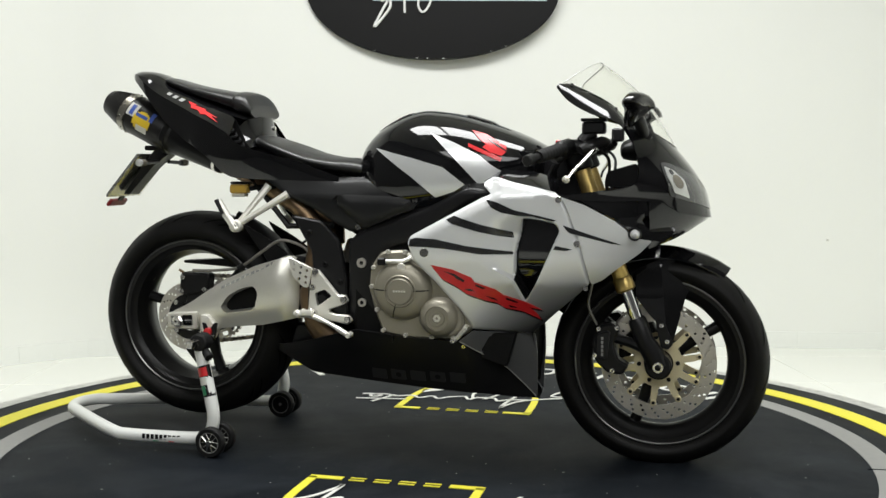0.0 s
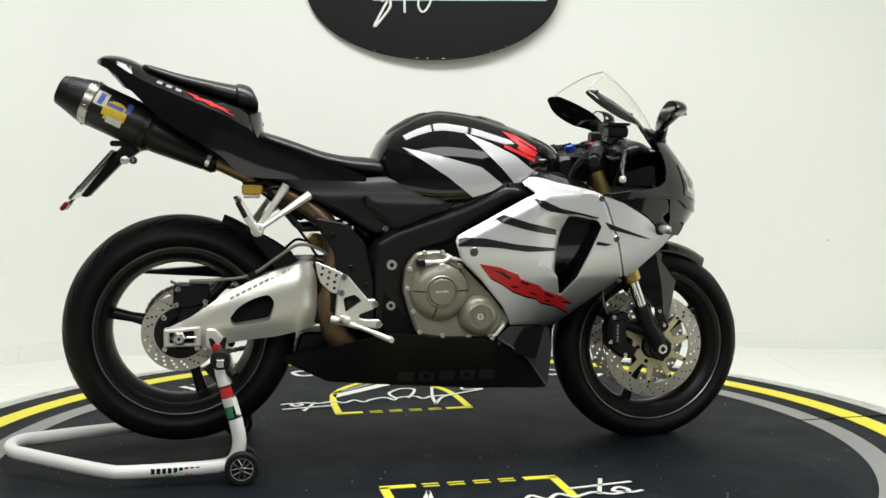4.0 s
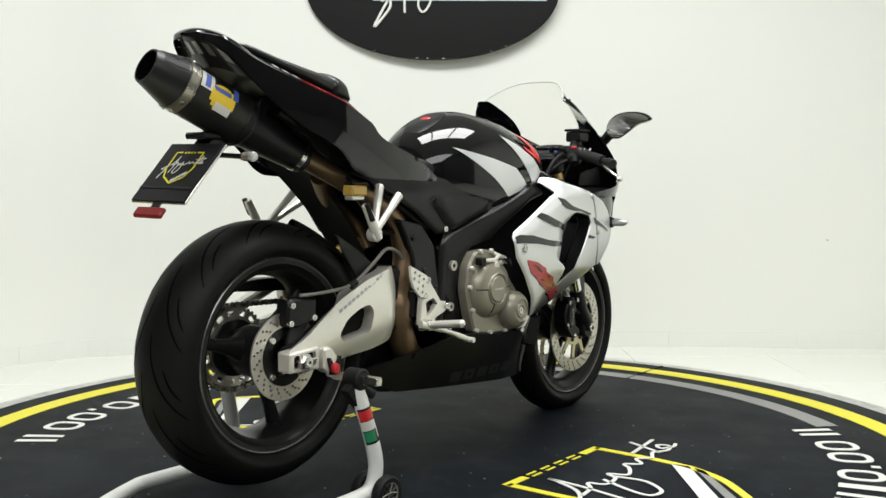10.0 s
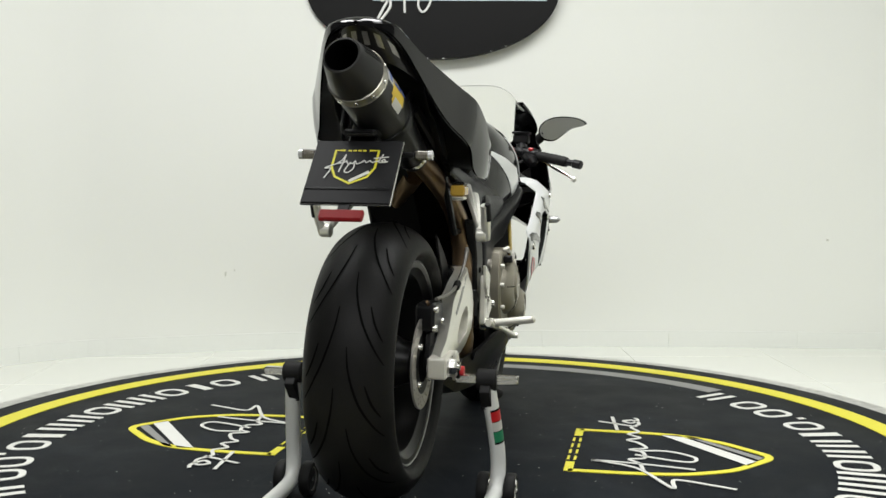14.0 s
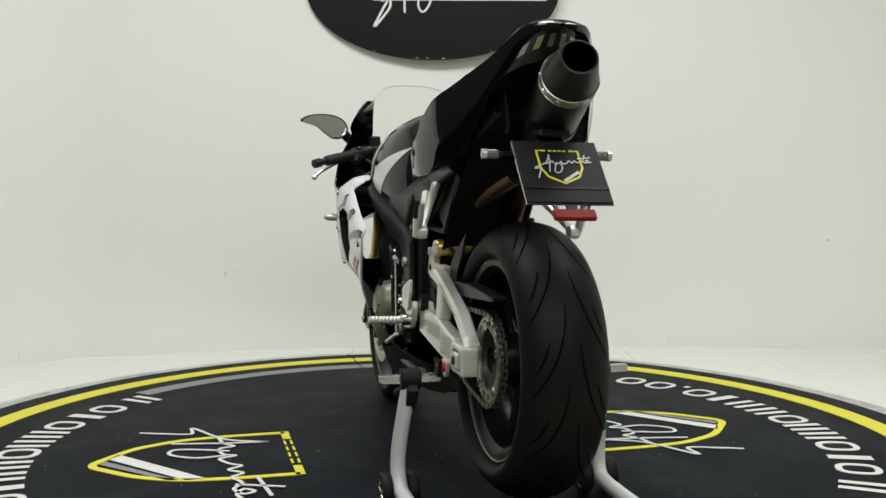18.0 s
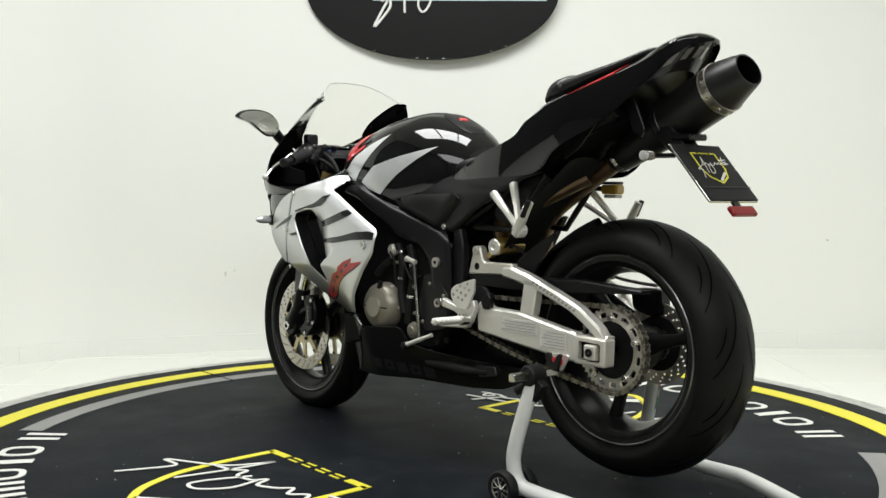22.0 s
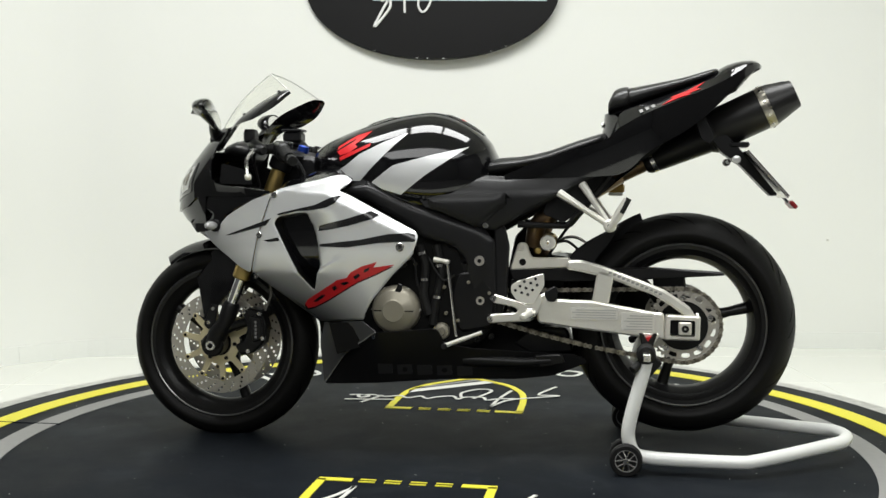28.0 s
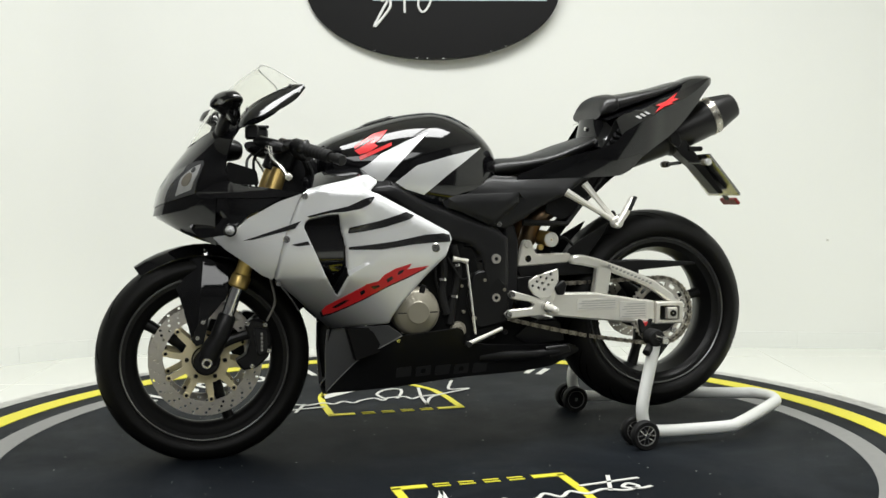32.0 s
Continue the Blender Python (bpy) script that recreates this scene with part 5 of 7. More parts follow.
both("axle_clamp", knob((0.666, -0.118, 0.287), (0.666, -0.066, 0.287), 0.036, 24), SATIN)
both("axle_nut", turned([(0.008, -0.014), (0.014, -0.014), (0.016, -0.010), (0.016, 0.0), (0.008, 0.0)], 12, "y", (0.666, -0.118, 0.287)), STEEL, label="steel axle nut")


def brake_disc(c, y, r1, r0, n, holes, parent, hr=0.0042):
    ring = [Vector((r1 * cos(2 * pi * i / 72), r1 * sin(2 * pi * i / 72))) for i in range(72)]
    cuts = [[Vector((r0 * cos(2 * pi * i / 48), r0 * sin(2 * pi * i / 48))) for i in range(48)]]
    for i in range(n):
        for k, f in enumerate(holes):
            a = 2 * pi * (i + 0.28 * k) / n
            cx, cz = (r0 + (r1 - r0) * f) * cos(a), (r0 + (r1 - r0) * f) * sin(a)
            cuts.append([Vector((cx + hr * cos(pi * j / 3), cz + hr * sin(pi * j / 3))) for j in range(6)])
    v, f = flat_mesh(ring, 0.02, cuts)
    t, k = 0.0025, len(v)
    vs = [Vector((c.x + p[0], y - t, c.z + p[1])) for p in v] + [Vector((c.x + p[0], y + t, c.z + p[1])) for p in v]
    fs = list(f) + [tuple(i + k for i in reversed(q)) for q in f]
    e = {(q[i], q[(i + 1) % 3]) for q in f for i in range(3)}
    fs += [(a, a + k, b + k, b) for a, b in e if (b, a) not in e]
    return add_mesh("brake_disc", vs, fs, DISC, parent, "drilled steel brake disc")


for s in (-1, 1):
    y = s * 0.062
    brake_disc(FA, y, 0.156, 0.1165, 26, (0.30, 0.57, 0.82), fw, 0.0044)
    # carrier: a ring round the hub with ten arms that reach out to the disc
    ring_o = []
    for i in range(120):
        a = 2 * pi * i / 120
        k = 0.5 + 0.5 * cos(10 * (a - 0.2))
        r = 0.0660 + 0.050 * max(0.0, min(1.0, (k - 0.68) / 0.16))
        ring_o.append(Vector((r * cos(a), r * sin(a))))
    cuts = [[Vector((0.040 * cos(2 * pi * i / 40), 0.040 * sin(2 * pi * i / 40))) for i in range(40)]]
    v, f = flat_mesh(ring_o, 0.02, cuts)
    k = len(v)
    vs = [Vector((FA.x + p[0], y - 0.003, FA.z + p[1])) for p in v] + [Vector((FA.x + p[0], y + 0.003, FA.z + p[1])) for p in v]
    fs = list(f) + [tuple(i + k for i in reversed(q)) for q in f]
    e = {(q[i], q[(i + 1) % 3]) for q in f for i in range(3)}
    fs += [(a, a + k, b + k, b) for a, b in e if (b, a) not in e]
    part("disc_carrier", (vs, fs), BELLGOLD, fw, "pale gold disc carrier")
    for i in range(10):
        a = 2 * pi * i / 10 + 0.2
        p1 = FA + Vector((0.1110 * cos(a), y, 0.1110 * sin(a)))
        part("bobbin", knob(p1 + Vector((0, -0.006, 0)), p1 + Vector((0, 0.006, 0)), 0.0088, 14), BELLGOLD, fw, "pale gold bobbin")
        part("bobbin_core", knob(p1 + Vector((0, -0.0072, 0)), p1 + Vector((0, 0.0072, 0)), 0.0048, 10), SATIN, fw)
    for i in range(6):
        a = 2 * pi * i / 6 + 0.05
        part("disc_bolt", bolt(FA + Vector((0.052 * cos(a), y + s * 0.003, 0.052 * sin(a))), (0, s, 0), 0.006), SATIN, fw)
    # caliper
    cal = new("brake_caliper")
    cal.parent = bike
    yy = 0.105 * s
    out = [(0.505, 0.395), (0.545, 0.405), (0.563, 0.385), (0.548, 0.345), (0.560, 0.305), (0.590, 0.290), (0.570, 0.262), (0.530, 0.268), (0.497, 0.300), (0.488, 0.350)]
    part("caliper_body", slab(soften(out, 0.010), yy - 0.026, yy + 0.026, 0.006), SATIN, cal, "black four-piston brake caliper")
    part("caliper_bridge", slab(soften([(0.500, 0.375), (0.540, 0.385), (0.530, 0.300), (0.500, 0.310)], 0.012), yy + s * 0.018, yy + s * 0.034, 0.004), FRAMEB, cal)
    for x, z in ((0.508, 0.388), (0.498, 0.315), (0.545, 0.275), (0.556, 0.392)):
        part("caliper_bolt", bolt((x, yy + s * 0.026, z), (0, s, 0), 0.007), STEEL, cal)
    for i in range(5):
        part("caliper_mark", block(0.515, 0.521, yy + s * 0.035 - 0.001, yy + s * 0.035 + 0.001, 0.315 + i * 0.011, 0.323 + i * 0.011, 0.0004), GREYV, cal)
    part("caliper_mount", bent([(0.55, yy * 0.98, 0.36), (0.60, s * 0.100, 0.345), (0.640, s * 0.10, 0.325)], 0.014, 10), SATIN, cal)
    part("brake_hose", bent([(0.500, yy, 0.395), (0.478, s * 0.115, 0.45), (0.490, s * 0.11, 0.52), (0.50, s * 0.09, 0.60)], 0.0036, 8), BRAID, cal, "thin braided brake hose")

part("hub_drum", turned([(0.02, -0.050), (0.056, -0.046), (0.060, -0.030), (0.046, 0.0), (0.060, 0.030), (0.056, 0.046), (0.02, 0.050)], 40, "y", FA), RIMB, fw, "black hub flange")

# front mudguard
rings = []
for i in range(17):
    a = radians(54 + 100 * i / 16)
    w = lerp_table([(0, 0.030), (0.10, 0.050), (0.3, 0.064), (0.6, 0.068), (1.0, 0.060)], i / 16)
    ring = []
    for j in range(13):
        u = j / 6 - 1
        r = 0.322 - 0.030 * abs(u) ** 2.2
        ring.append(FA + Vector((r * cos(a), u * w, r * sin(a))))
    rings.append(ring)
outer = loft(rings, close=False, caps=False)
inner = [(FA + (v - FA) * 0.987) for v in outer[0]]
k = len(inner)
edge = []
n, m = 13, 17
loop = [j for j in range(n)] + [i * n + n - 1 for i in range(1, m)] + [(m - 1) * n + j for j in range(n - 2, -1, -1)] + [i * n for i in range(m - 2, 0, -1)]
fs = outer[1] + [tuple(i + k for i in reversed(f)) for f in outer[1]] + [(a, b, b + k, a + k) for a, b in zip(loop, loop[1:] + loop[:1])]
part("mudguard", (outer[0] + inner, fs), GLOSS, bike, "gloss black front mudguard", 50)
BLADE = [(0.795, 0.545), (0.750, 0.565), (0.665, 0.575), (0.600, 0.545), (0.604, 0.470), (0.635, 0.430), (0.662, 0.400), (0.683, 0.345), (0.702, 0.343), (0.715, 0.395), (0.735, 0.470), (0.760, 0.525)]
both("mudguard_blade", skin(soften(BLADE, 0.012), lambda x, z, s=-1: Vector((x, s * (0.067 + 0.020 * max(0.0, min(1.0, (0.56 - z) / 0.08)) - 0.55 * max(0.0, x - 0.668 - 0.1 * (0.56 - z))), z)), 0.005, 0.012, ridges=[[(0.669, 0.555), (0.687, 0.375)]]), GLOSS, label="gloss black mudguard side blade", sharp=18)
for x, z in ((0.672, 0.395), (0.688, 0.352)):
    both("blade_screw", bolt((x, -0.088, z), (0, -1, 0), 0.0065, 0.004), STEEL)
both("blade_plate", slab(soften([(0.655, 0.41), (0.678, 0.41), (0.705, 0.345), (0.690, 0.33), (0.672, 0.335)], 0.006), -0.088, -0.083, 0.001), SATIN)

# cockpit
# edge of the windscreen and outer edge of its trim wing, from the nose to the tip
SCREEN_SIDE = [(0.606, 0.160, 0.882), (0.580, 0.124, 0.940), (0.548, 0.126, 0.981), (0.505, 0.134, 1.011), (0.434, 0.147, 1.044), (0.408, 0.152, 1.046)]
WING_LOW = [(0.606, 0.222, 0.866), (0.584, 0.200, 0.905), (0.552, 0.196, 0.942), (0.490, 0.210, 0.962), (0.430, 0.203, 0.997), (0.394, 0.170, 1.036)]


part("top_yoke", slab(soften([(0.395, 0.850), (0.405, 0.872), (0.470, 0.895), (0.478, 0.872), (0.44, 0.850)], 0.006), -0.125, 0.125, 0.006), SATIN, bike, "black upper fork yoke")
part("lower_yoke", slab(soften([(0.43, 0.72), (0.45, 0.755), (0.535, 0.73), (0.52, 0.695)], 0.006), -0.13, 0.13, 0.006), SATIN, bike)
part("stem_nut", knob((0.415, 0, 0.872), (0.409, 0, 0.892), 0.017, 12), BLUEA, bike, "blue anodised stem nut")
both("fork_cap", knob(on_fork(0.500), on_fork(0.512), 0.019, 12), BLUEA, label="blue fork cap")
both("fork_adjuster", knob(on_fork(0.512), on_fork(0.530), 0.009, 10), SATIN)
both("fork_clamp", knob(on_fork(0.445), on_fork(0.495), 0.034, 18), SATIN)
part("headstock", slab(soften([(0.30, 0.75), (0.36, 0.86), (0.44, 0.86), (0.50, 0.70), (0.40, 0.66)], 0.02), -0.055, 0.055, 0.012), FRAMEB, bike)
part("instrument", strip_loft(fine_rows([(0.555, 0.880, 0.860, 0.060), (0.562, 0.895, 0.846, 0.085), (0.600, 0.908, 0.840, 0.090), (0.64, 0.895, 0.84, 0.070)])), SATIN, bike, "dark instrument cluster", 60)
part("key_lock", knob((0.465, 0, 0.885), (0.460, 0, 0.905), 0.016, 12), SATIN, bike)
for s in (-1, 1):
    a, b = Vector((0.455, s * 0.118, 0.892)), Vector((0.338, 0.335, 0.838)) if s > 0 else Vector((0.356, -0.350, 0.845))
    d = (b - a).normalized()
    part("handlebar", tube([a, b], 0.011, 12), SATIN, bike, "black clip-on handlebar")
    g0 = a + d * 0.108
    pts = [g0 + d * (0.117 * i / 24) for i in range(25)]
    rs = [0.0165 + (0.0012 if i % 3 == 0 else 0.0) - (0.002 if i in (0, 24) else 0) for i in range(25)]
    part("grip", tube(pts, rs, 16), RUBBER, bike, "black rubber grip with fine ribs")
    part("bar_end", knob(b - d * 0.008, b + d * 0.022, 0.0145, 16), SATIN, bike)
    part("switchgear", tube([a + d * 0.062, a + d * 0.068, a + d * 0.110, a + d * 0.118], [0.015, 0.022, 0.022, 0.016], 14), SATIN, bike, "black switch housing")
    part("switch", block(*sum(([c - e, c + e] for c, e in zip(a + d * 0.09 + Vector((-0.016, 0, 0.016)), (0.007, 0.008, 0.005))), [])), RED if s < 0 else SATIN, bike)
    # lever
    piv = Vector((0.502, s * 0.178, 0.874))
    tip = Vector((0.442, -0.340, 0.795)) if s < 0 else Vector((0.464, 0.335, 0.791))
    lev = [piv, piv + Vector((-0.006, s * 0.040, -0.008)), Vector((tip.x + 0.032, s * 0.262, 0.838)), Vector((tip.x + 0.014, s * 0.305, 0.815)), tip + Vector((0.006, -s * 0.010, 0.006)), tip]
    part("lever", tube(spline(lev, 5, closed=False), [0.0072] * 6 + [0.0056] * 10 + [0.0048] * 10, 10), STEEL, bike, "polished metal control lever")
    part("lever_ball", knob(tip + Vector((0.003, -s * 0.006, 0.004)), tip + Vector((-0.003, s * 0.006, -0.004)), 0.0095, 12, 0.5), ALU, bike)
    part("lever_perch", tube([a + d * 0.035, a + d * 0.06, piv + Vector((-0.02, -s * 0.01, 0.0)), piv], [0.014, 0.018, 0.015, 0.011], 12), SATIN, bike)
    part("cable", bent([piv + Vector((0, -s * 0.01, 0)), (0.53, s * 0.11, 0.84), (0.52, s * 0.08, 0.76)], 0.0042, 8), RUBBER, bike)
    # screen wing beside the windscreen
    top_edge = [Vector((x, s * y, z)) for x, y, z in SCREEN_SIDE]
    low_edge = [Vector((x, s * y, z)) for x, y, z in WING_LOW]
    a, b = spline(top_edge, 5, closed=False), spline(low_edge, 5, closed=False)
    rows = [[p.lerp(q, t) + Vector((0, s * 0.010, 0.004)) * (4 * t * (1 - t)) for p, q in zip(a, b)] for t in (0.0, 0.25, 0.5, 0.75, 1.0)]
    rows += [[q + Vector((0.004, -s * 0.006, 0.002)) for q in b]] + [[p.lerp(q, t) + Vector((0.002, -s * 0.004, -0.004)) for p, q in zip(a, b)] for t in (0.66, 0.33, 0.0)]
    part("screen_wing", loft(rows, close=False, caps=False), GLOSS, bike, "black trim wing along the windscreen", 50)
    for p in (top_edge[4], top_edge[2]):
        part("wing_screw", bolt(p + Vector((0.0, s * 0.010, -0.004)), (0, s, 0.6), 0.005, 0.006), SATIN, bike)
    # mirror
    mir = new("mirror")
    mir.parent = bike
    part("mirror_stalk", bent([(0.622, s * 0.158, 0.902), (0.618, s * 0.190, 0.925), (0.606, s * 0.225, 0.955)], [0.023] * 3 + [0.017] * 9 + [0.014], 14), SATIN, mir, "black mirror stalk")
    prof = [(0.200, 0.955, 0.0), (0.208, 0.985, 0.0), (0.24, 1.006, 0), (0.29, 1.012, 0), (0.340, 1.005, 0), (0.368, 0.988, 0), (0.352, 0.978, 0), (0.315, 0.968, 0), (0.285, 0.945, 0), (0.255, 0.926, 0), (0.220, 0.930, 0)]
    loopm = spline(prof, 4)
    rings = []
    for dx, k in ((-0.003, 0.97), (0.0, 1.0), (0.008, 1.0), (0.024, 0.92), (0.036, 0.75), (0.044, 0.45), (0.047, 0.05)):
        rings.append([(0.594 + dx * (0.35 + 0.65 * max(0.0, min(1.0, (p.y - 0.926) / 0.045))) + (p.x - 0.28) * -0.15 + (p.y - 0.966) * 0.21, s * (0.28 + (p.x - 0.28) * k), 0.972 + (p.y - 0.972) * k) for p in loopm])
    part("mirror_shell", loft(rings), GLOSS, mir, "gloss black mirror shell", 50)
    glass = [[(0.5862 + (p.x - 0.28) * -0.15 + (p.y - 0.966) * 0.28, s * (0.28 + (p.x - 0.28) * 0.92), 0.966 + (p.y - 0.966) * 0.90) for p in loopm], [(0.5858, s * 0.28, 0.966)] * len(loopm)]
    part("mirror_glass", loft(glass, caps=False), CHROME, mir, "mirror glass")
    # front indicator
    ind = new("indicator")
    ind.parent = bike
    part("indicator_base", knob((0.604, s * 0.205, 0.652), (0.607, s * 0.232, 0.653), 0.018, 16), SATIN, ind)
    part("indicator_lens", tube([(0.607, s * 0.230, 0.653), (0.608, s * 0.245, 0.654), (0.609, s * 0.270, 0.654), (0.610, s * 0.282, 0.654)], [0.011, 0.013, 0.012, 0.004], 14), HEADL, ind, "clear indicator lens")
# brake fluid pot
part("pot_arm", bent([(0.462, -0.165, 0.890), (0.475, -0.160, 0.905), (0.492, -0.155, 0.918)], 0.017, 12), SATIN, bike)
part("fluid_pot", block(0.463, 0.524, -0.182, -0.130, 0.912, 0.944, 0.005), SATIN, bike, "black brake fluid reservoir")
part("fluid_pot_lid", block(0.460, 0.527, -0.185, -0.127, 0.945, 0.953, 0.002), SATIN, bike)
part("clutch_perch", block(0.518, 0.553, 0.10, 0.14, 0.897, 0.936, 0.005), SATIN, bike)
both("master_cylinder", tube([(0.525, -0.130, 0.893), (0.515, -0.150, 0.890), (0.470, -0.205, 0.872), (0.462, -0.214, 0.869)], [0.010, 0.017, 0.017, 0.010], 14), SATIN, label="black master cylinder")
both("inner_wall", skin(soften([(0.520, 0.772), (0.527, 0.812), (0.560, 0.822), (0.606, 0.835), (0.612, 0.775)], 0.008), lambda x, z, s=-1: Vector((x, s * (0.150 + 0.3 * (x - 0.52)), z)), 0.004, 0.02), SATIN, label="black inner cowl wall")
both("wiring", bent([(0.46, -0.14, 0.885), (0.40, -0.13, 0.85), (0.37, -0.12, 0.80), (0.36, -0.12, 0.76)], 0.007, 8), RUBBER)
both("switch_wire", bent([(0.42, -0.19, 0.862), (0.40, -0.15, 0.84), (0.385, -0.12, 0.81), (0.39, -0.10, 0.77)], 0.0055, 8), RUBBER)
both("throttle_box", tube([(0.425, -0.175, 0.868), (0.418, -0.190, 0.866), (0.398, -0.205, 0.852), (0.392, -0.210, 0.842)], [0.016, 0.022, 0.022, 0.014], 12), SATIN)

# windscreen
edge_pts = spline(SCREEN_SIDE[1:], 3, closed=False)
rows = []
for i in range(13):
    v = i / 12
    e = edge_pts[i]
    mid = Vector((0.702, 0, 0.876)).lerp(Vector((0.502, 0, 1.110)), v) + Vector((0.014, 0, 0.020)) * sin(pi * v)
    row = []
    for j in range(25):
        u = j / 12 - 1
        k = 1 - abs(u) ** (1.8 + 0.9 * v)
        row.append(Vector((e.x + (mid.x - e.x) * k, e.y * u, e.z + (mid.z - e.z) * (1 - abs(u) ** (1.8 + 1.4 * v)))))
    rows.append(row)
# black cowl top between the screen's foot and the cowl
foot = [Vector(p) for p in rows[0]]
for s in (-1, 1):
    half = foot[12::-1] if s < 0 else foot[12:]
    out = []
    for i, p in enumerate(half):
        t = i / 12
        z = lerp_table([(0.0, 0.872), (0.4, 0.892), (0.75, 0.922), (1.0, 0.934)], t)
        out.append(body_a(lerp_table([(0.0, pi / 2), (0.4, 1.30), (0.75, 1.0), (1.0, 0.72)], t), z, s) + Vector((0, 0, 0.001)))
    part("cowl_top", loft([half, [a.lerp(b, 0.5) + Vector((0, 0, 0.004)) for a, b in zip(half, out)], out], close=False, caps=False), GLOSS, bike, "black cowl top round the screen's foot", 60)
front_s = loft(rows, close=False, caps=False)
back_s = [v + Vector((-0.0022, 0, -0.0015)) for v in front_s[0]]
k = len(back_s)
n, m = 25, 13
loop = list(range(n)) + [i * n + n - 1 for i in range(1, m)] + [(m - 1) * n + j for j in range(n - 2, -1, -1)] + [i * n for i in range(m - 2, 0, -1)]
scr = part("windscreen", (front_s[0] + back_s, front_s[1] + [tuple(i + k for i in reversed(f)) for f in front_s[1]] + [(a, b, b + k, a + k) for a, b in zip(loop, loop[1:] + loop[:1])]), CLEAR, bike, "clear acrylic windscreen", 50)
scr.visible_shadow = False
part("screen_edge", tube(rows[-1], 0.0018, 6), EDGE, bike, "polished screen edge")
# dark liner inside the nose
rings = []
for x, z in ((0.36, 0.752), (0.42, 0.744), (0.50, 0.752), (0.58, 0.760), (0.64, 0.765)):
    y = abs(body(x, z).y) - 0.004
    rings.append([(x, y * (j / 4 - 1), z) for j in range(9)])
part("cockpit_floor", loft(rings, close=False, caps=False), DARK, bike, "dark cockpit liner")
TOPLINE = [(0.206, 0.777), (0.235, 0.793), (0.30, 0.778), (0.36, 0.765), (0.416, 0.751)]
xs = [0.208 + 0.0105 * i for i in range(20)]
edge0 = [SKIN(x, lerp_table(TOPLINE, x) - 0.003) for x in xs]
edge1 = [p + Vector((-0.001, 0.005, 0.005)) for p in edge0]
edge2 = [p + Vector((-0.004, 0.020, 0.010)) for p in edge0]
edge3 = [Vector((p.x, max(p.y + 0.085, -0.135), p.z + 0.045 - 0.10 * max(0.0, p.x - 0.33))) for p in edge0]
both("shoulder", loft([edge0, edge1, edge2], close=False, caps=False), SILV, label="silver fairing shoulder", sharp=60)
both("inner_panel", loft([edge2, [a.lerp(b, 0.5) + Vector((0, 0, 0.004)) for a, b in zip(edge2, edge3)], edge3], close=False, caps=False), GLOSS, label="black inner fairing panel", sharp=60)


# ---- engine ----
# block, airbox and trays wear the near-black that stands in for inner shade
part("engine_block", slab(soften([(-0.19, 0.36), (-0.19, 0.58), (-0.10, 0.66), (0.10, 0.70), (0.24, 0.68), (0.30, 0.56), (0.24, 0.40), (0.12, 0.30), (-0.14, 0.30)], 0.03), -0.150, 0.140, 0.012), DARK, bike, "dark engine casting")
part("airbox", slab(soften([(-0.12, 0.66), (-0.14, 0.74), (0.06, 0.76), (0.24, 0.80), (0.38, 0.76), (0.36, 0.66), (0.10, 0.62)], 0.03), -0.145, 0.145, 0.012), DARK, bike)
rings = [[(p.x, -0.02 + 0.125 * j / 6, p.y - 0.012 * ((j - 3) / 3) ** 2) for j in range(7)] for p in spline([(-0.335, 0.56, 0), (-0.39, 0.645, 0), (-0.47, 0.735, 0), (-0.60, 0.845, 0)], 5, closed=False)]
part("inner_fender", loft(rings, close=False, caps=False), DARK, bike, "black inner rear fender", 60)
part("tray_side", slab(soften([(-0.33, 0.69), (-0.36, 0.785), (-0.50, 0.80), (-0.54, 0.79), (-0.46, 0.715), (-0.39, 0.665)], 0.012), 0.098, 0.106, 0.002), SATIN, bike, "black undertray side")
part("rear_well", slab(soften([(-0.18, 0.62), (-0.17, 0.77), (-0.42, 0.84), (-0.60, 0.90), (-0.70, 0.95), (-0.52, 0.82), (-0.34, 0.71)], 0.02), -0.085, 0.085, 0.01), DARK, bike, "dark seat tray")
COVER_R = [(-0.128, 0.489), (-0.120, 0.552), (-0.092, 0.592), (-0.03, 0.597), (0.012, 0.580), (0.070, 0.520), (0.120, 0.470), (0.176, 0.398), (0.160, 0.372), (0.110, 0.349), (-0.02, 0.352), (-0.088, 0.364), (-0.110, 0.423)]
eng = new("engine_cover")
eng.parent = bike
part("cover_plate", slab(soften(COVER_R, 0.012), -0.185, -0.148, 0.006), MAGN, eng, "grey-gold engine side cover")
cc = Vector((-0.028, 0, 0.486))
part("clutch_cover", turned([(0.001, -0.218), (0.040, -0.218), (0.043, -0.222), (0.046, -0.218), (0.060, -0.216), (0.074, -0.208), (0.081, -0.196), (0.085, -0.183), (0.085, -0.16), (0.001, -0.16)], 56, "y", cc, close=False), MAGN, eng, "round clutch cover")
part("cover_boss", turned([(0.001, -0.2235), (0.034, -0.2235), (0.037, -0.220), (0.037, -0.215), (0.001, -0.215)], 48, "y", cc, close=False), MAGN, eng, "raised boss of the clutch cover")
# raised dark bars in place of the shade in engraved lines
for a in (2, 178, 252):
    part("cover_rib", tube([cc + Vector((0.039 * cos(radians(a)), -0.2190, 0.039 * sin(radians(a)))), cc + Vector((0.062 * cos(radians(a)), -0.2155, 0.062 * sin(radians(a)))), cc + Vector((0.078 * cos(radians(a)), -0.203, 0.078 * sin(radians(a))))], 0.0018, 6), DARK, eng, "dark bar drawn as an engraved line")
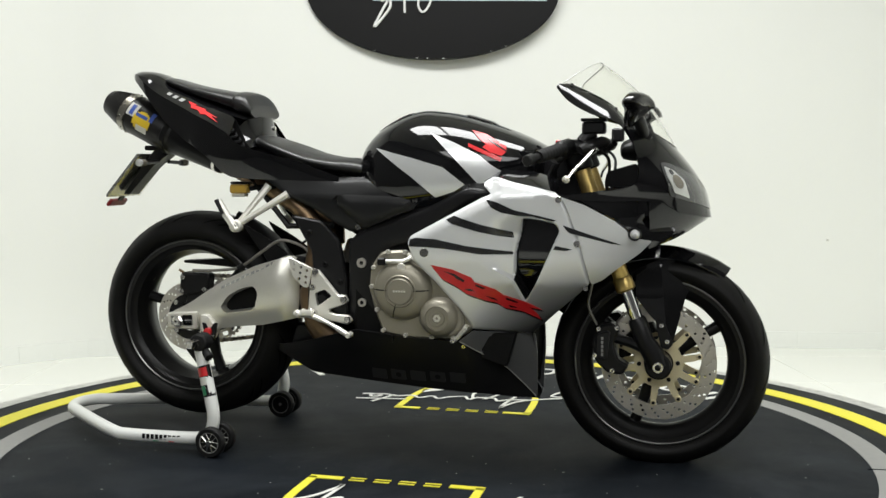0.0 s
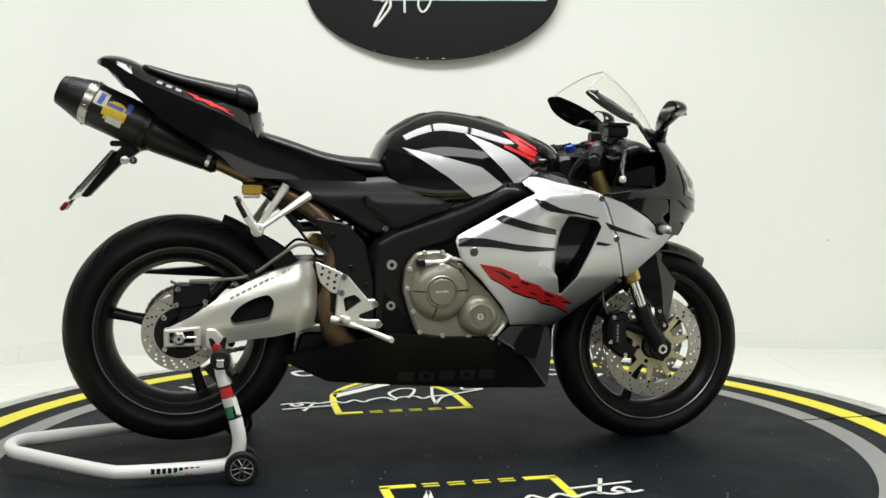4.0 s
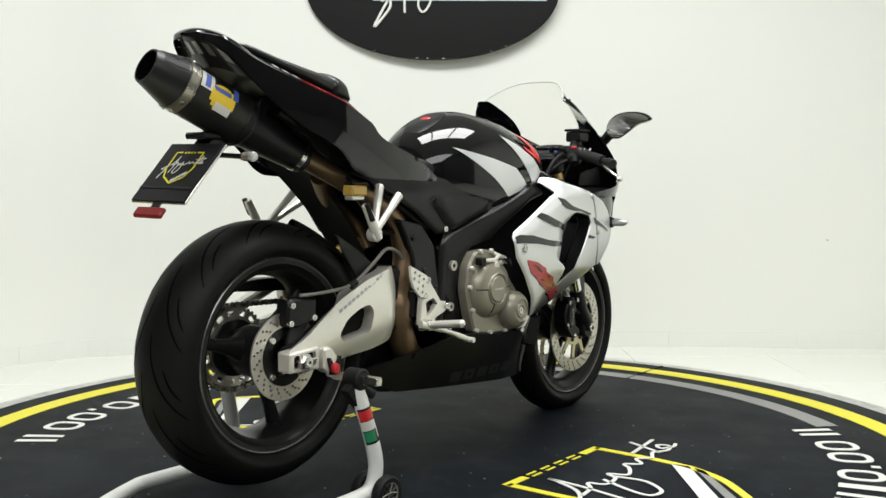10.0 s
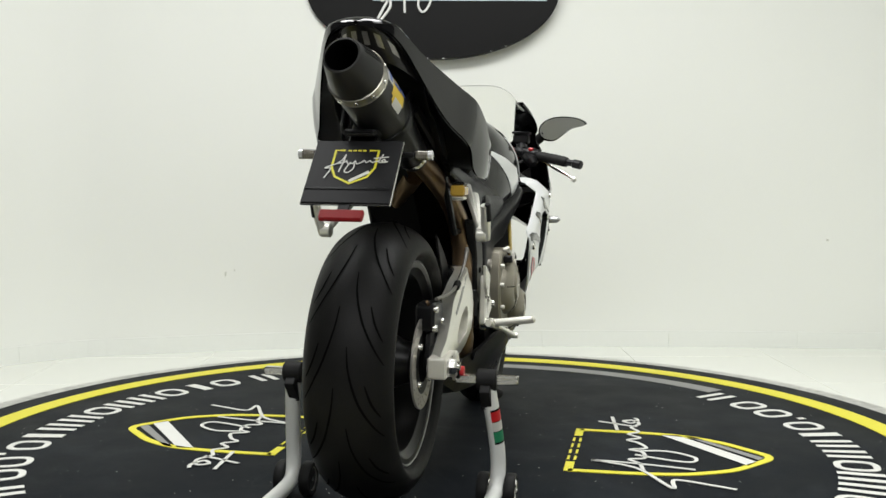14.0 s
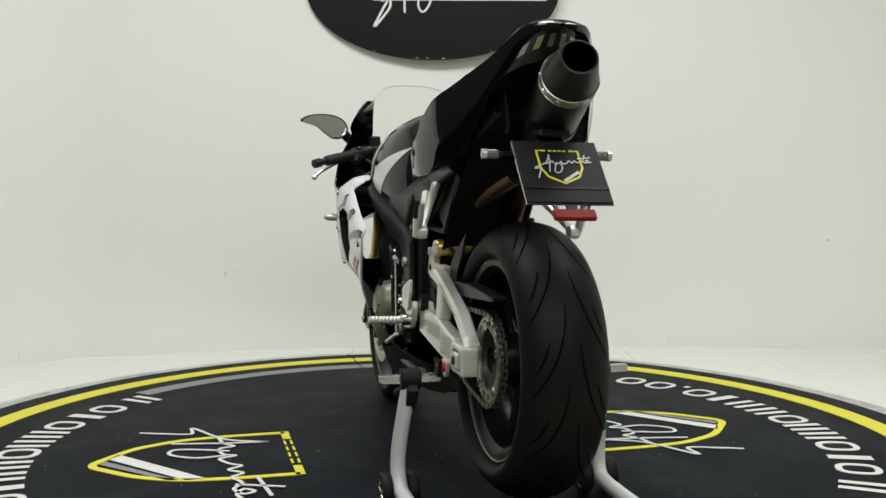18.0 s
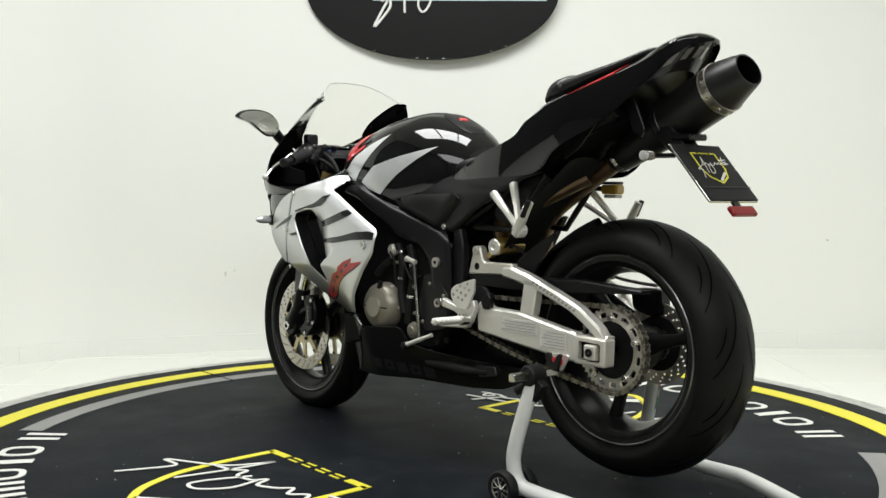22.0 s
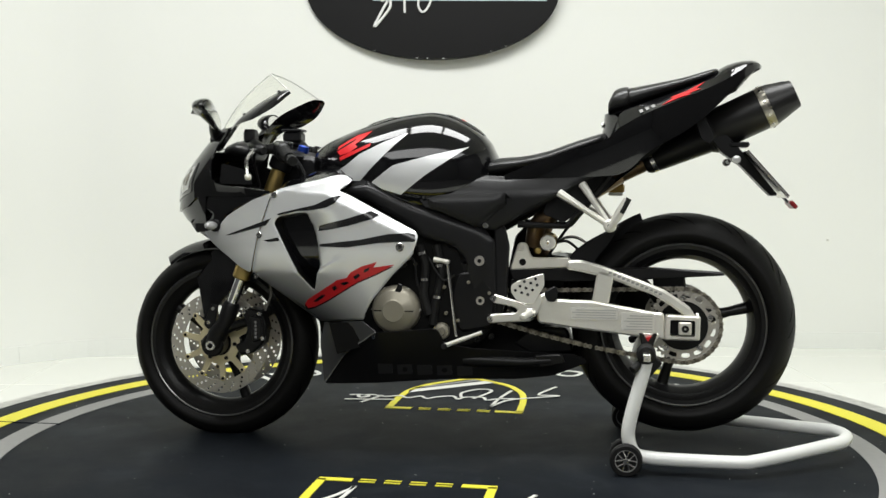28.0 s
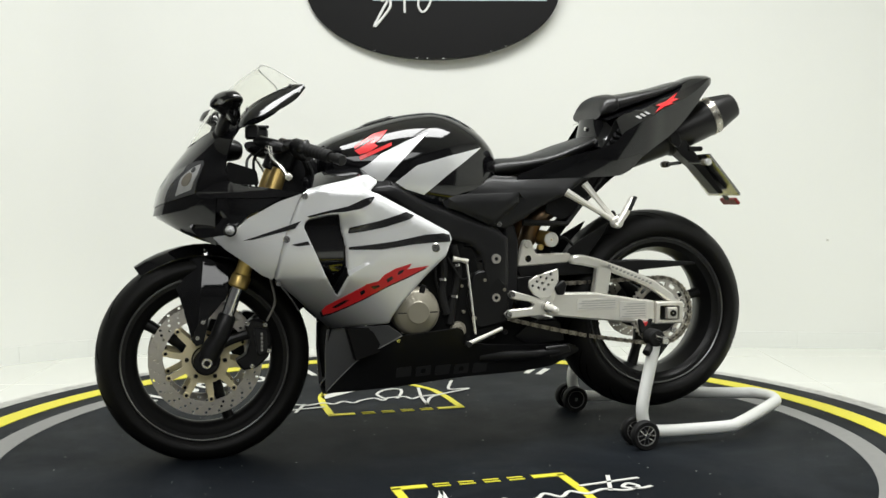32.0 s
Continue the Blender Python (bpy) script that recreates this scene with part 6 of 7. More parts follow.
part("starter_flange", slab(soften([(0.040, 0.372), (0.030, 0.415), (0.046, 0.455), (0.080, 0.472), (0.118, 0.456), (0.148, 0.420), (0.148, 0.392), (0.126, 0.366), (0.080, 0.357)], 0.012), -0.204, -0.160, 0.006), MAGN, eng, "raised flange")
c2 = Vector((0.079, 0, 0.416))
part("starter_cover", turned([(0.001, -0.226), (0.012, -0.226), (0.014, -0.230), (0.020, -0.230), (0.022, -0.226), (0.031, -0.226), (0.033, -0.230), (0.037, -0.228), (0.046, -0.222), (0.054, -0.208), (0.055, -0.16), (0.001, -0.16)], 48, "y", c2, close=False), MAGN, eng, "round starter clutch cover")
part("cover_plug", turned([(0.004, -0.229), (0.011, -0.229), (0.011, -0.222), (0.004, -0.222)], 6, "y", c2), CAST, eng)
for i, (x, z) in enumerate(((-0.118, 0.495), (-0.112, 0.548), (-0.070, 0.592), (-0.02, 0.592), (0.03, 0.555), (0.152, 0.390), (0.115, 0.358), (0.055, 0.356), (-0.02, 0.360), (-0.085, 0.372), (-0.103, 0.430))):
    part("cover_bolt", bolt((x, -0.188, z), (0, -1, 0), 0.0065, 0.007), CAST, eng)
for i in range(5):
    part("cover_mark", block(-0.046 + 0.0075 * i, -0.041 + 0.0075 * i, -0.2245, -0.2230, 0.484, 0.489, 0.0003), CAST, eng)
part("release_arm", tube([(-0.085, -0.196, 0.566), (-0.060, -0.206, 0.567), (-0.020, -0.206, 0.568), (0.0, -0.200, 0.578)], [0.008, 0.006, 0.006, 0.007], 10), ALU, eng, "clutch release arm")
part("release_end", block(-0.096, -0.072, -0.212, -0.188, 0.556, 0.576, 0.003), SATIN, eng)
part("release_boss", knob((-0.025, -0.19, 0.552), (-0.025, -0.215, 0.552), 0.012, 14), CAST, eng)
part("cable_bracket", bent([(-0.010, -0.19, 0.585), (0.005, -0.202, 0.576), (0.025, -0.202, 0.570), (0.055, -0.19, 0.555)], 0.006, 8), CAST, eng)
part("clutch_cable", bent([(0.0, -0.200, 0.578), (0.03, -0.205, 0.565), (0.07, -0.195, 0.545), (0.10, -0.17, 0.56)], 0.004, 8), RUBBER, eng)
part("fairing_brace", tube([(0.118, -0.195, 0.352), (0.132, -0.200, 0.362), (0.153, -0.200, 0.388)], [0.008, 0.006, 0.007], 8), ALU, bike, "small aluminium fairing bracket")
part("brace_bolt", bolt((0.118, -0.203, 0.352), (0, -1, 0), 0.007), STEEL, bike)
for x, z in ((-0.318, 0.640), (-0.27, 0.55), (-0.225, 0.50)):
    part("plate_bolt", bolt((x, -0.150, z), (0, -1, 0), 0.008, 0.005), SATIN, bike)
gen = new("generator_cover")
gen.parent = bike
gc = Vector((0.086, 0, 0.412))
part("generator_case", turned([(0.001, 0.192), (0.028, 0.192), (0.030, 0.195), (0.033, 0.192), (0.055, 0.187), (0.066, 0.175), (0.071, 0.15), (0.071, 0.12), (0.001, 0.12)], 48, "y", gc, close=False), MAGN, gen, "grey-gold generator cover")
for a in (0, 60, 120, 180, 240, 300):
    part("case_bolt", bolt(gc + Vector((0.067 * cos(radians(a)), 0.150, 0.067 * sin(radians(a)))), (0, 1, 0), 0.006), CAST, gen)
part("case_boss", turned([(0.001, 0.1965), (0.030, 0.1965), (0.034, 0.193), (0.034, 0.188), (0.001, 0.188)], 40, "y", gc, close=False), MAGN, gen)
part("case_clip", slab(soften([(0.070, 0.455), (0.060, 0.485), (0.072, 0.492), (0.086, 0.460)], 0.003), 0.176, 0.186, 0.002), SATIN, gen)
for a in (0, 180):
    part("case_rib", tube([gc + Vector((0.033 * cos(radians(a)), 0.192, 0.033 * sin(radians(a)))), gc + Vector((0.058 * cos(radians(a)), 0.188, 0.058 * sin(radians(a))))], 0.0016, 6), DARK, gen)
part("sprocket_cover", slab(soften([(-0.20, 0.37), (-0.20, 0.47), (-0.15, 0.53), (-0.09, 0.52), (-0.07, 0.43), (-0.10, 0.35)], 0.02), 0.130, 0.152, 0.006), SATIN, bike, "black sprocket cover")
for y, pts in ((0.150, [(0.02, 0.60), (0.00, 0.54), (0.005, 0.46), (-0.01, 0.40)]), (0.145, [(-0.03, 0.60), (-0.045, 0.52), (-0.03, 0.44), (-0.02, 0.37)]), (0.142, [(0.06, 0.55), (0.10, 0.53), (0.13, 0.50)])):
    part("hose", bent([(x, y, z) for x, z in pts], 0.013, 10), RUBBER, bike, "black coolant hose")
part("water_pump", turned([(0.001, 0.158), (0.012, 0.158), (0.014, 0.154), (0.022, 0.152), (0.025, 0.142), (0.025, 0.12), (0.001, 0.12)], 24, "y", (-0.045, 0, 0.352), close=False), MAGN, bike, "cast water pump cover")
part("shift_rod", tube([(-0.066, 0.163, 0.548), (-0.092, 0.163, 0.340)], 0.0045, 8), STEEL, bike, "bright gear shift rod")
part("shift_joint", tube([(-0.026, 0.158, 0.559), (-0.050, 0.160, 0.556), (-0.070, 0.163, 0.551)], [0.009, 0.006, 0.008], 10), CAST, bike)
for p, q in (((0.004, 0.150, 0.505), (0.004, 0.150, 0.497)), ((-0.040, 0.145, 0.545), (-0.041, 0.145, 0.537)), ((-0.033, 0.145, 0.455), (-0.032, 0.145, 0.447)), ((0.010, 0.150, 0.572), (0.012, 0.150, 0.580))):
    part("hose_clamp", tube([p, q], 0.0142, 16), STEEL, bike, "steel hose clamp")
for x, z in ((0.030, 0.545), (0.050, 0.560), (0.005, 0.440), (-0.055, 0.480), (-0.060, 0.405), (-0.125, 0.495), (-0.185, 0.465), (-0.095, 0.385)):
    part("engine_bolt", bolt((x, 0.150, z), (0, 1, 0), 0.005, 0.007), MAGN, bike)
part("sensor_lead", bent([(0.055, 0.155, 0.575), (0.030, 0.160, 0.550), (0.025, 0.158, 0.500), (0.012, 0.152, 0.460)], 0.0035, 8), RUBBER, bike)
part("sensor_lead", bent([(-0.010, 0.158, 0.565), (-0.030, 0.162, 0.530), (-0.055, 0.160, 0.500), (-0.085, 0.156, 0.515)], 0.003, 8), RUBBER, bike)
part("throttle_body", tube([(0.055, 0.10, 0.582), (0.055, 0.150, 0.580), (0.055, 0.156, 0.580)], [0.018, 0.018, 0.012], 16), CAST, bike)
part("shift_lever", tube(spline([(-0.168, 0.180, 0.356), (-0.115, 0.184, 0.336), (-0.062, 0.188, 0.316)], 4, closed=False), [0.0055] * 4 + [0.0065] * 4 + [0.008], 10), ALU, bike, "aluminium shift lever")
part("shift_peg", knob((-0.062, 0.165, 0.315), (-0.062, 0.200, 0.315), 0.009, 12), RUBBER, bike)
for x, z in ((-0.15, 0.33), (-0.12, 0.30), (-0.19, 0.34)):
    part("case_bolt", bolt((x, 0.142, z), (0, 1, 0), 0.008), SATIN, bike)
part("side_stand", tube([(-0.11, 0.135, 0.27), (-0.28, 0.14, 0.268), (-0.36, 0.14, 0.275)], [0.020, 0.014, 0.012], 12), SATIN, bike, "folded black side stand")
part("stand_foot", slab(soften([(-0.33, 0.255), (-0.31, 0.29), (-0.39, 0.295), (-0.40, 0.27)], 0.008), 0.130, 0.150, 0.003), SATIN, bike)
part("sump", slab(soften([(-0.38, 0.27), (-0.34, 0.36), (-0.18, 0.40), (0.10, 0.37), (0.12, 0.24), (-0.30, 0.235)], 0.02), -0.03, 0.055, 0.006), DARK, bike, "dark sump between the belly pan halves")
part("shock_link", slab(soften([(-0.42, 0.29), (-0.40, 0.36), (-0.30, 0.36), (-0.24, 0.31), (-0.30, 0.28)], 0.015), -0.06, 0.06, 0.006), SATIN, bike)

# ---- exhaust ----
part("link_pipe", bent([(-0.10, -0.05, 0.25), (-0.22, -0.085, 0.285), (-0.290, -0.100, 0.34), (-0.325, -0.112, 0.42), (-0.322, -0.112, 0.52), (-0.312, -0.108, 0.61), (-0.345, -0.100, 0.690), (-0.46, -0.088, 0.765), (-0.625, -0.055, 0.845)],
                       [0.040] * 10 + [0.038] * 6 + [0.034] * 6 + [0.027] * 27, 18), BRONZE, bike, "heat-tinted steel exhaust pipe")
part("link_pipe", bent([(-0.30, 0.03, 0.60), (-0.315, 0.055, 0.66), (-0.37, 0.060, 0.70), (-0.45, 0.03, 0.745), (-0.54, -0.03, 0.80)], 0.026, 16), BRONZE, bike, "heat-tinted steel exhaust pipe")
E0, E1 = Vector((-0.625, -0.050, 0.842)), Vector((-1.030, 0.0, 1.032))
ax = (E1 - E0).normalized()
LEN = (E1 - E0).length
upv0 = (Vector((0, 0, 1)) - ax * ax.z).normalized()
rt0 = ax.cross(upv0).normalized()
can = new("silencer")
can.parent = bike
part("silencer_neck", tube([E0 - ax * 0.01, E0, E0 + ax * 0.022, E0 + ax * 0.024, E0 + ax * 0.16, E0 + ax * 0.19], [0.030, 0.037, 0.037, 0.039, 0.052, 0.054], 28), SATIN, can, "black silencer inlet")
part("neck_band", tube([E0 + ax * 0.010, E0 + ax * 0.022], 0.0395, 28), STEEL, can, "steel band")
part("silencer_body", tube([E0 + ax * 0.18, E0 + ax * 0.19, E0 + ax * (LEN - 0.086)], [0.055, 0.060, 0.060], 40, caps=False), CARBON, can, "dark carbon silencer body")
part("silencer_band", tube([E0 + ax * (LEN - 0.098), E0 + ax * (LEN - 0.096), E0 + ax * (LEN - 0.078), E0 + ax * (LEN - 0.076)], [0.0595, 0.0612, 0.0612, 0.0595], 40, caps=False), BANDM, can, "riveted grey band")
for u in (0.099, 0.078):
    part("band_edge", tube([E0 + ax * (LEN - u - 0.0008), E0 + ax * (LEN - u), E0 + ax * (LEN - u + 0.0018), E0 + ax * (LEN - u + 0.0026)], [0.0600, 0.0622, 0.0622, 0.0600], 40, caps=False), BANDM, can, "bright band edge")
for i in range(10):
    a = 2 * pi * i / 10
    side = ax.orthogonal().normalized()
    q = side * cos(a) + ax.cross(side) * sin(a)
    part("rivet", bolt(E0 + ax * (LEN - 0.087) + q * 0.061, q, 0.004, 0.003), STEEL, can)
part("end_cone", tube([E0 + ax * (LEN - 0.080), E0 + ax * (LEN - 0.072), E0 + ax * (LEN - 0.003), E0 + ax * (LEN - 0.0005), E0 + ax * LEN], [0.0598, 0.0588, 0.0405, 0.0395, 0.0355], 40, caps=False), CARBON, can, "carbon end cone")
part("outlet_pipe", tube([E0 + ax * (LEN - 0.175), E0 + ax * (LEN - 0.03), E0 + ax * (LEN - 0.002), E0 + ax * LEN], [0.029, 0.031, 0.033, 0.0356], 32, caps=False), BORE_SHADE, can, "dark outlet")
part("outlet_baffle", tube([E0 + ax * (LEN - 0.172), E0 + ax * (LEN - 0.170)], 0.0296, 28), BORE_SHADE, can)
part("silencer_clamp", tube([E0 + ax * (LEN - 0.262), E0 + ax * (LEN - 0.260), E0 + ax * (LEN - 0.244), E0 + ax * (LEN - 0.242)], [0.0602, 0.0625, 0.0625, 0.0602], 40, caps=False), SATIN, can, "black clamp band")
for i in range(16):
    a = 2 * pi * i / 16
    q = upv0 * cos(a * 0.25 - pi / 2 + 0.4) + rt0 * sin(a * 0.25 - pi / 2 + 0.4)
    part("cone_rib", tube([E0 + ax * (LEN - 0.070) + q * 0.0585, E0 + ax * (LEN - 0.016) + q * 0.0441], 0.0009, 6), SATIN, can)


def can_patch(u0, u1, a0, a1, mat, name, label, lift=0.0008):
    """A sticker on the silencer: along the axis from u0 to u1 and round it from a0 to a1 degrees, 0 at the top and 90 on the right."""
    upv = (Vector((0, 0, 1)) - ax * ax.z).normalized()
    rt = upv.cross(ax).normalized()
    if rt.y > 0:
        rt = -rt
    vs, fs = [], []
    n, m = 8, 3
    for i in range(m + 1):
        for j in range(n + 1):
            a = radians(a0 + (a1 - a0) * j / n)
            vs.append(E0 + ax * (u0 + (u1 - u0) * i / m) + (upv * cos(a) + rt * sin(a)) * (0.060 + lift))
    for i in range(m):
        for j in range(n):
            k = i * (n + 1) + j
            fs.append((k, k + 1, k + n + 2, k + n + 1))
    part(name, (vs, fs), mat, can, label)


L0 = LEN - 0.103
can_patch(L0 - 0.034, L0, 44, 84, LABELW, "sticker", "white sticker")
can_patch(L0 - 0.024, L0 - 0.010, 48, 80, STICKB, "sticker_mark", "blue mark", 0.0014)
for i in range(8):
    u = -1 + (i + 0.5) / 4
    hw = sqrt(1 - u * u) * 30
    can_patch(L0 - 0.062 + u * 0.032 - 0.0041, L0 - 0.062 + u * 0.032 + 0.0041, 86 - hw, 86 + hw, STICKY, "sticker", "yellow round sticker", 0.0010)
can_patch(L0 - 0.080, L0 - 0.036, 66, 76, STICKB, "sticker_mark", "blue mark", 0.0016)
can_patch(L0 - 0.100, L0 - 0.086, 46, 76, STICKB, "sticker_mark", "blue mark", 0.0016)
can_patch(L0 - 0.090, L0 - 0.048, 98, 116, LABELW, "sticker_mark", "white mark", 0.0016)
for s in (-1, 1):
    part("silencer_strap", slab(soften([(-0.730, 0.990), (-0.772, 0.978), (-0.805, 0.905), (-0.795, 0.886), (-0.768, 0.902), (-0.755, 0.945)], 0.006), *sorted((s * 0.066, s * 0.074)), 0.002), SATIN, bike, "black silencer bracket")
    part("under_bolt", bolt((-0.74, s * 0.085, 1.0), (-0.3, s, -0.5), 0.009, 0.012), STEEL, bike)

# tail lamp
def lamp_point(u, t, lift=0.0):
    """A point of the tail lamp: u from -1 to 1 across, t from 0 at the top to 1."""
    x, z, w = -0.926 + 0.056 * t, 1.107 - 0.066 * t, 0.072 + 0.026 * t
    return Vector((x + 0.075 * abs(u) ** 2.2 - lift, w * u, z - 0.040 * abs(u) ** 2.6))


part("tail_lamp", loft([[lamp_point(j / 8 - 1, i / 6) for j in range(17)] for i in range(7)], close=False, caps=False), CLEARL, bike, "smoked clear tail lamp lens", 60)
for i in range(6):
    u = -0.75 + 0.30 * i
    cell = [lamp_point(u - 0.075, 0.20, 0.0012), lamp_point(u + 0.075, 0.20, 0.0012), lamp_point(u + 0.070, 0.58, 0.0012), lamp_point(u - 0.070, 0.58, 0.0012)]
    part("lamp_cell", (cell, [(0, 1, 2, 3)]), CELL, bike, "faceted lamp cell")
rimp = [lamp_point(j / 8 - 1, 0.0, 0.001) for j in range(17)]
part("lamp_edge", tube(rimp, 0.0025, 8), SATIN, bike, "black lip over the tail lamp")

# number card and its holder
lic = new("plate_holder")
lic.parent = bike
part("holder_arm", slab(soften([(-0.80, 0.935), (-0.845, 0.915), (-0.875, 0.880), (-0.905, 0.845), (-0.985, 0.745), (-0.965, 0.742), (-0.88, 0.83), (-0.83, 0.865), (-0.80, 0.90)], 0.006), -0.03, 0.03, 0.003), SATIN, lic, "black tail tidy bracket")
part("plate_lamp", block(-0.905, -0.850, -0.035, 0.035, 0.880, 0.895, 0.004), SATIN, lic, "black number lamp")
PT, PB = Vector((-0.893, 0, 0.868)), Vector((-1.004, 0, 0.742))
pd = (PB - PT).normalized()
pn = Vector((pd.z, 0, -pd.x))
if pn.x > 0:
    pn = -pn
rot = Matrix((( 0, pd.x, pn.x, PT.x), (-1, pd.y, pn.y, 0), (0, pd.z, pn.z, PT.z), (0, 0, 0, 1)))
# card space: x across to the right, y down the card, z outwards
def card(x0, x1, y0, y1, z0, z1, e=0.0008):
    return moved(block(x0, x1, y0, y1, z0, z1, e), rot)
part("plate_frame", card(-0.094, 0.094, -0.002, 0.170, -0.006, -0.0005), STEEL, lic, "bright plate frame")
part("plate_card", card(-0.092, 0.092, 0.0, 0.168, 0.0, 0.003), CARDB, lic, "black card on the plate")
part("plate_strip", card(-0.092, 0.092, 0.128, 0.134, 0.003, 0.0045), SATIN, lic)


def card_line(pts, w, mat, z=0.0035, label=""):
    part("card_mark", moved(flat_ribbon(pts, w, z, 0.0006), rot), mat, lic, label)


card_line([(-0.026, 0.028), (-0.046, 0.028), (-0.046, 0.075), (-0.034, 0.100), (0.0, 0.118), (0.034, 0.100), (0.046, 0.075), (0.046, 0.028), (0.026, 0.028)], 0.005, YELLOW, label="yellow printed shield")
for i in range(4):
    card_line([(-0.0195 + 0.0105 * i, 0.0285), (-0.0120 + 0.0105 * i, 0.0285)], 0.0042, YELLOW, label="yellow printed character")
card_line([(0.036, 0.086), (-0.002, 0.112)], 0.007, WHITEV)
for run in SCRIPT:
    card_line([tuple(p[:2]) for p in spline([(0.172 * x - 0.002, 0.064 - 0.172 * (y + 0.62), 0) for x, y in run], 5, closed=False)], 0.0026, WHITEV, 0.0045, "white script stroke")
part("reflector", moved(block(-0.046, 0.046, 0.186, 0.212, -0.006, 0.006, 0.003), rot), REDLENS, lic, "red rear reflector")
part("reflector_arm", moved(block(-0.012, 0.012, 0.165, 0.19, -0.006, 0.0, 0.001), rot), SATIN, lic)
for s in (-1, 1):
    part("rear_indicator", tube([(-0.858, s * 0.03, 0.845), (-0.858, s * 0.106, 0.842), (-0.858, s * 0.108, 0.842), (-0.858, s * 0.114, 0.842)], [0.006, 0.006, 0.009, 0.0095], 12), SATIN, lic, "black indicator stalk")
    part("rear_indicator_lens", tube([(-0.858, s * (0.112 + 0.0022 * i), 0.842) for i in range(13)], [0.0095] + [0.0108 if i % 2 else 0.0096 for i in range(12)], 14), SMOKEL, lic, "ribbed smoky indicator lens")
    part("indicator_tip", tube([(-0.858, s * 0.138, 0.842), (-0.858, s * 0.1465, 0.842), (-0.858, s * 0.148, 0.842)], [0.0112, 0.0108, 0.0085], 14), HEADL, lic, "clear indicator tip")
part("amber_reflector", block(-0.560, -0.505, -0.160, -0.125, 0.752, 0.778, 0.004), AMBER, bike, "amber side reflector")
part("reflector_cap", block(-0.558, -0.500, -0.158, -0.127, 0.7785, 0.786, 0.003), SATIN, bike)
part("reflector_base", block(-0.556, -0.512, -0.157, -0.128, 0.742, 0.7515, 0.003), ALU, bike, "bright reflector base")
part("reflector_mount", bent([(-0.505, -0.14, 0.765), (-0.46, -0.12, 0.77), (-0.42, -0.10, 0.76)], 0.007, 8), SATIN, bike)

# ---- swing arm, right side: wide curved plate ----
SWR = [(-0.763, 0.396), (-0.700, 0.425), (-0.650, 0.458), (-0.588, 0.497), (-0.488, 0.541), (-0.400, 0.566), (-0.366, 0.570), (-0.352, 0.50), (-0.346, 0.43), (-0.351, 0.392), (-0.471, 0.366), (-0.560, 0.358), (-0.640, 0.344), (-0.759, 0.347)]
SWH = [(-0.598, 0.418), (-0.572, 0.452), (-0.535, 0.472), (-0.492, 0.484), (-0.476, 0.462), (-0.490, 0.412), (-0.585, 0.398)]


def swing_surf(x, z, s=-1):
    c = lerp_table([(-0.77, 0.370), (-0.60, 0.425), (-0.35, 0.48)], x)
    hgt = lerp_table([(-0.77, 0.035), (-0.60, 0.07), (-0.35, 0.09)], x)
    q = min(1.0, abs(z - c) / hgt)
    e = max(0.0, (x + 0.425) / 0.080)
    return Vector((x, s * (0.152 + 0.010 * (x + 0.77) / 0.4 - 0.016 * q ** 3 - 0.055 * e * e), z))


arm = new("swing_arm")
arm.parent = bike
part("arm_plate", skin(soften(SWR, 0.014), swing_surf, 0.034, 0.018, [soften(SWH, 0.012)]), ARMM, arm, "brushed aluminium swing arm", 45)
part("arm_core", slab(soften([(x * 0.94 - 0.035, 0.41 + (z - 0.41) * 0.72) for x, z in SWR], 0.01), -0.122, -0.108, 0.003), DARK, arm)
part("arm_front", slab(soften([(-0.40, 0.565), (-0.345, 0.57), (-0.315, 0.54), (-0.312, 0.42), (-0.345, 0.39), (-0.40, 0.40)], 0.015), -0.125, 0.055, 0.01), SATIN, arm, "dark swing arm cross piece")
part("arm_boss", slab(soften([(-0.61, 0.365), (-0.635, 0.395), (-0.66, 0.395), (-0.660, 0.345), (-0.640, 0.33), (-0.622, 0.33)], 0.008), -0.166, -0.13, 0.004), ALU, arm)
for i in range(11):
    x = -0.595 + 0.0155 * i
    part("arm_mark", skin([(x, 0.470 + 0.47 * (x + 0.595)), (x + 0.011, 0.475 + 0.47 * (x + 0.595)), (x + 0.011, 0.482 + 0.47 * (x + 0.595)), (x, 0.477 + 0.47 * (x + 0.595))], swing_surf, 0.0006, 0.02, lift=0.0008), PRINT, arm)
part("axle_block", slab(soften([(-0.768, 0.348), (-0.768, 0.396), (-0.672, 0.402), (-0.672, 0.348)], 0.006), -0.164, -0.12, 0.004, holes=[soften([(-0.755, 0.358), (-0.755, 0.388), (-0.685, 0.392), (-0.685, 0.358)], 0.006)]), CAST, arm, "chain adjuster end")
part("adjuster_plate", block(-0.752, -0.690, -0.160, -0.125, 0.360, 0.390, 0.002), DARK, arm)
part("axle_nut", turned([(0.010, -0.182), (0.014, -0.182), (0.019, -0.178), (0.020, -0.160), (0.010, -0.160)], 6, "y", (-0.728, 0, 0.374)), STEEL, arm, "steel axle nut")
part("axle_end", turned([(0.004, -0.188), (0.010, -0.188), (0.010, -0.16), (0.004, -0.16)], 16, "y", (-0.728, 0, 0.374)), STEEL, arm)
part("adjuster_bolt", tube([(-0.708, -0.164, 0.374), (-0.684, -0.164, 0.374)], 0.005, 8), STEEL, arm)
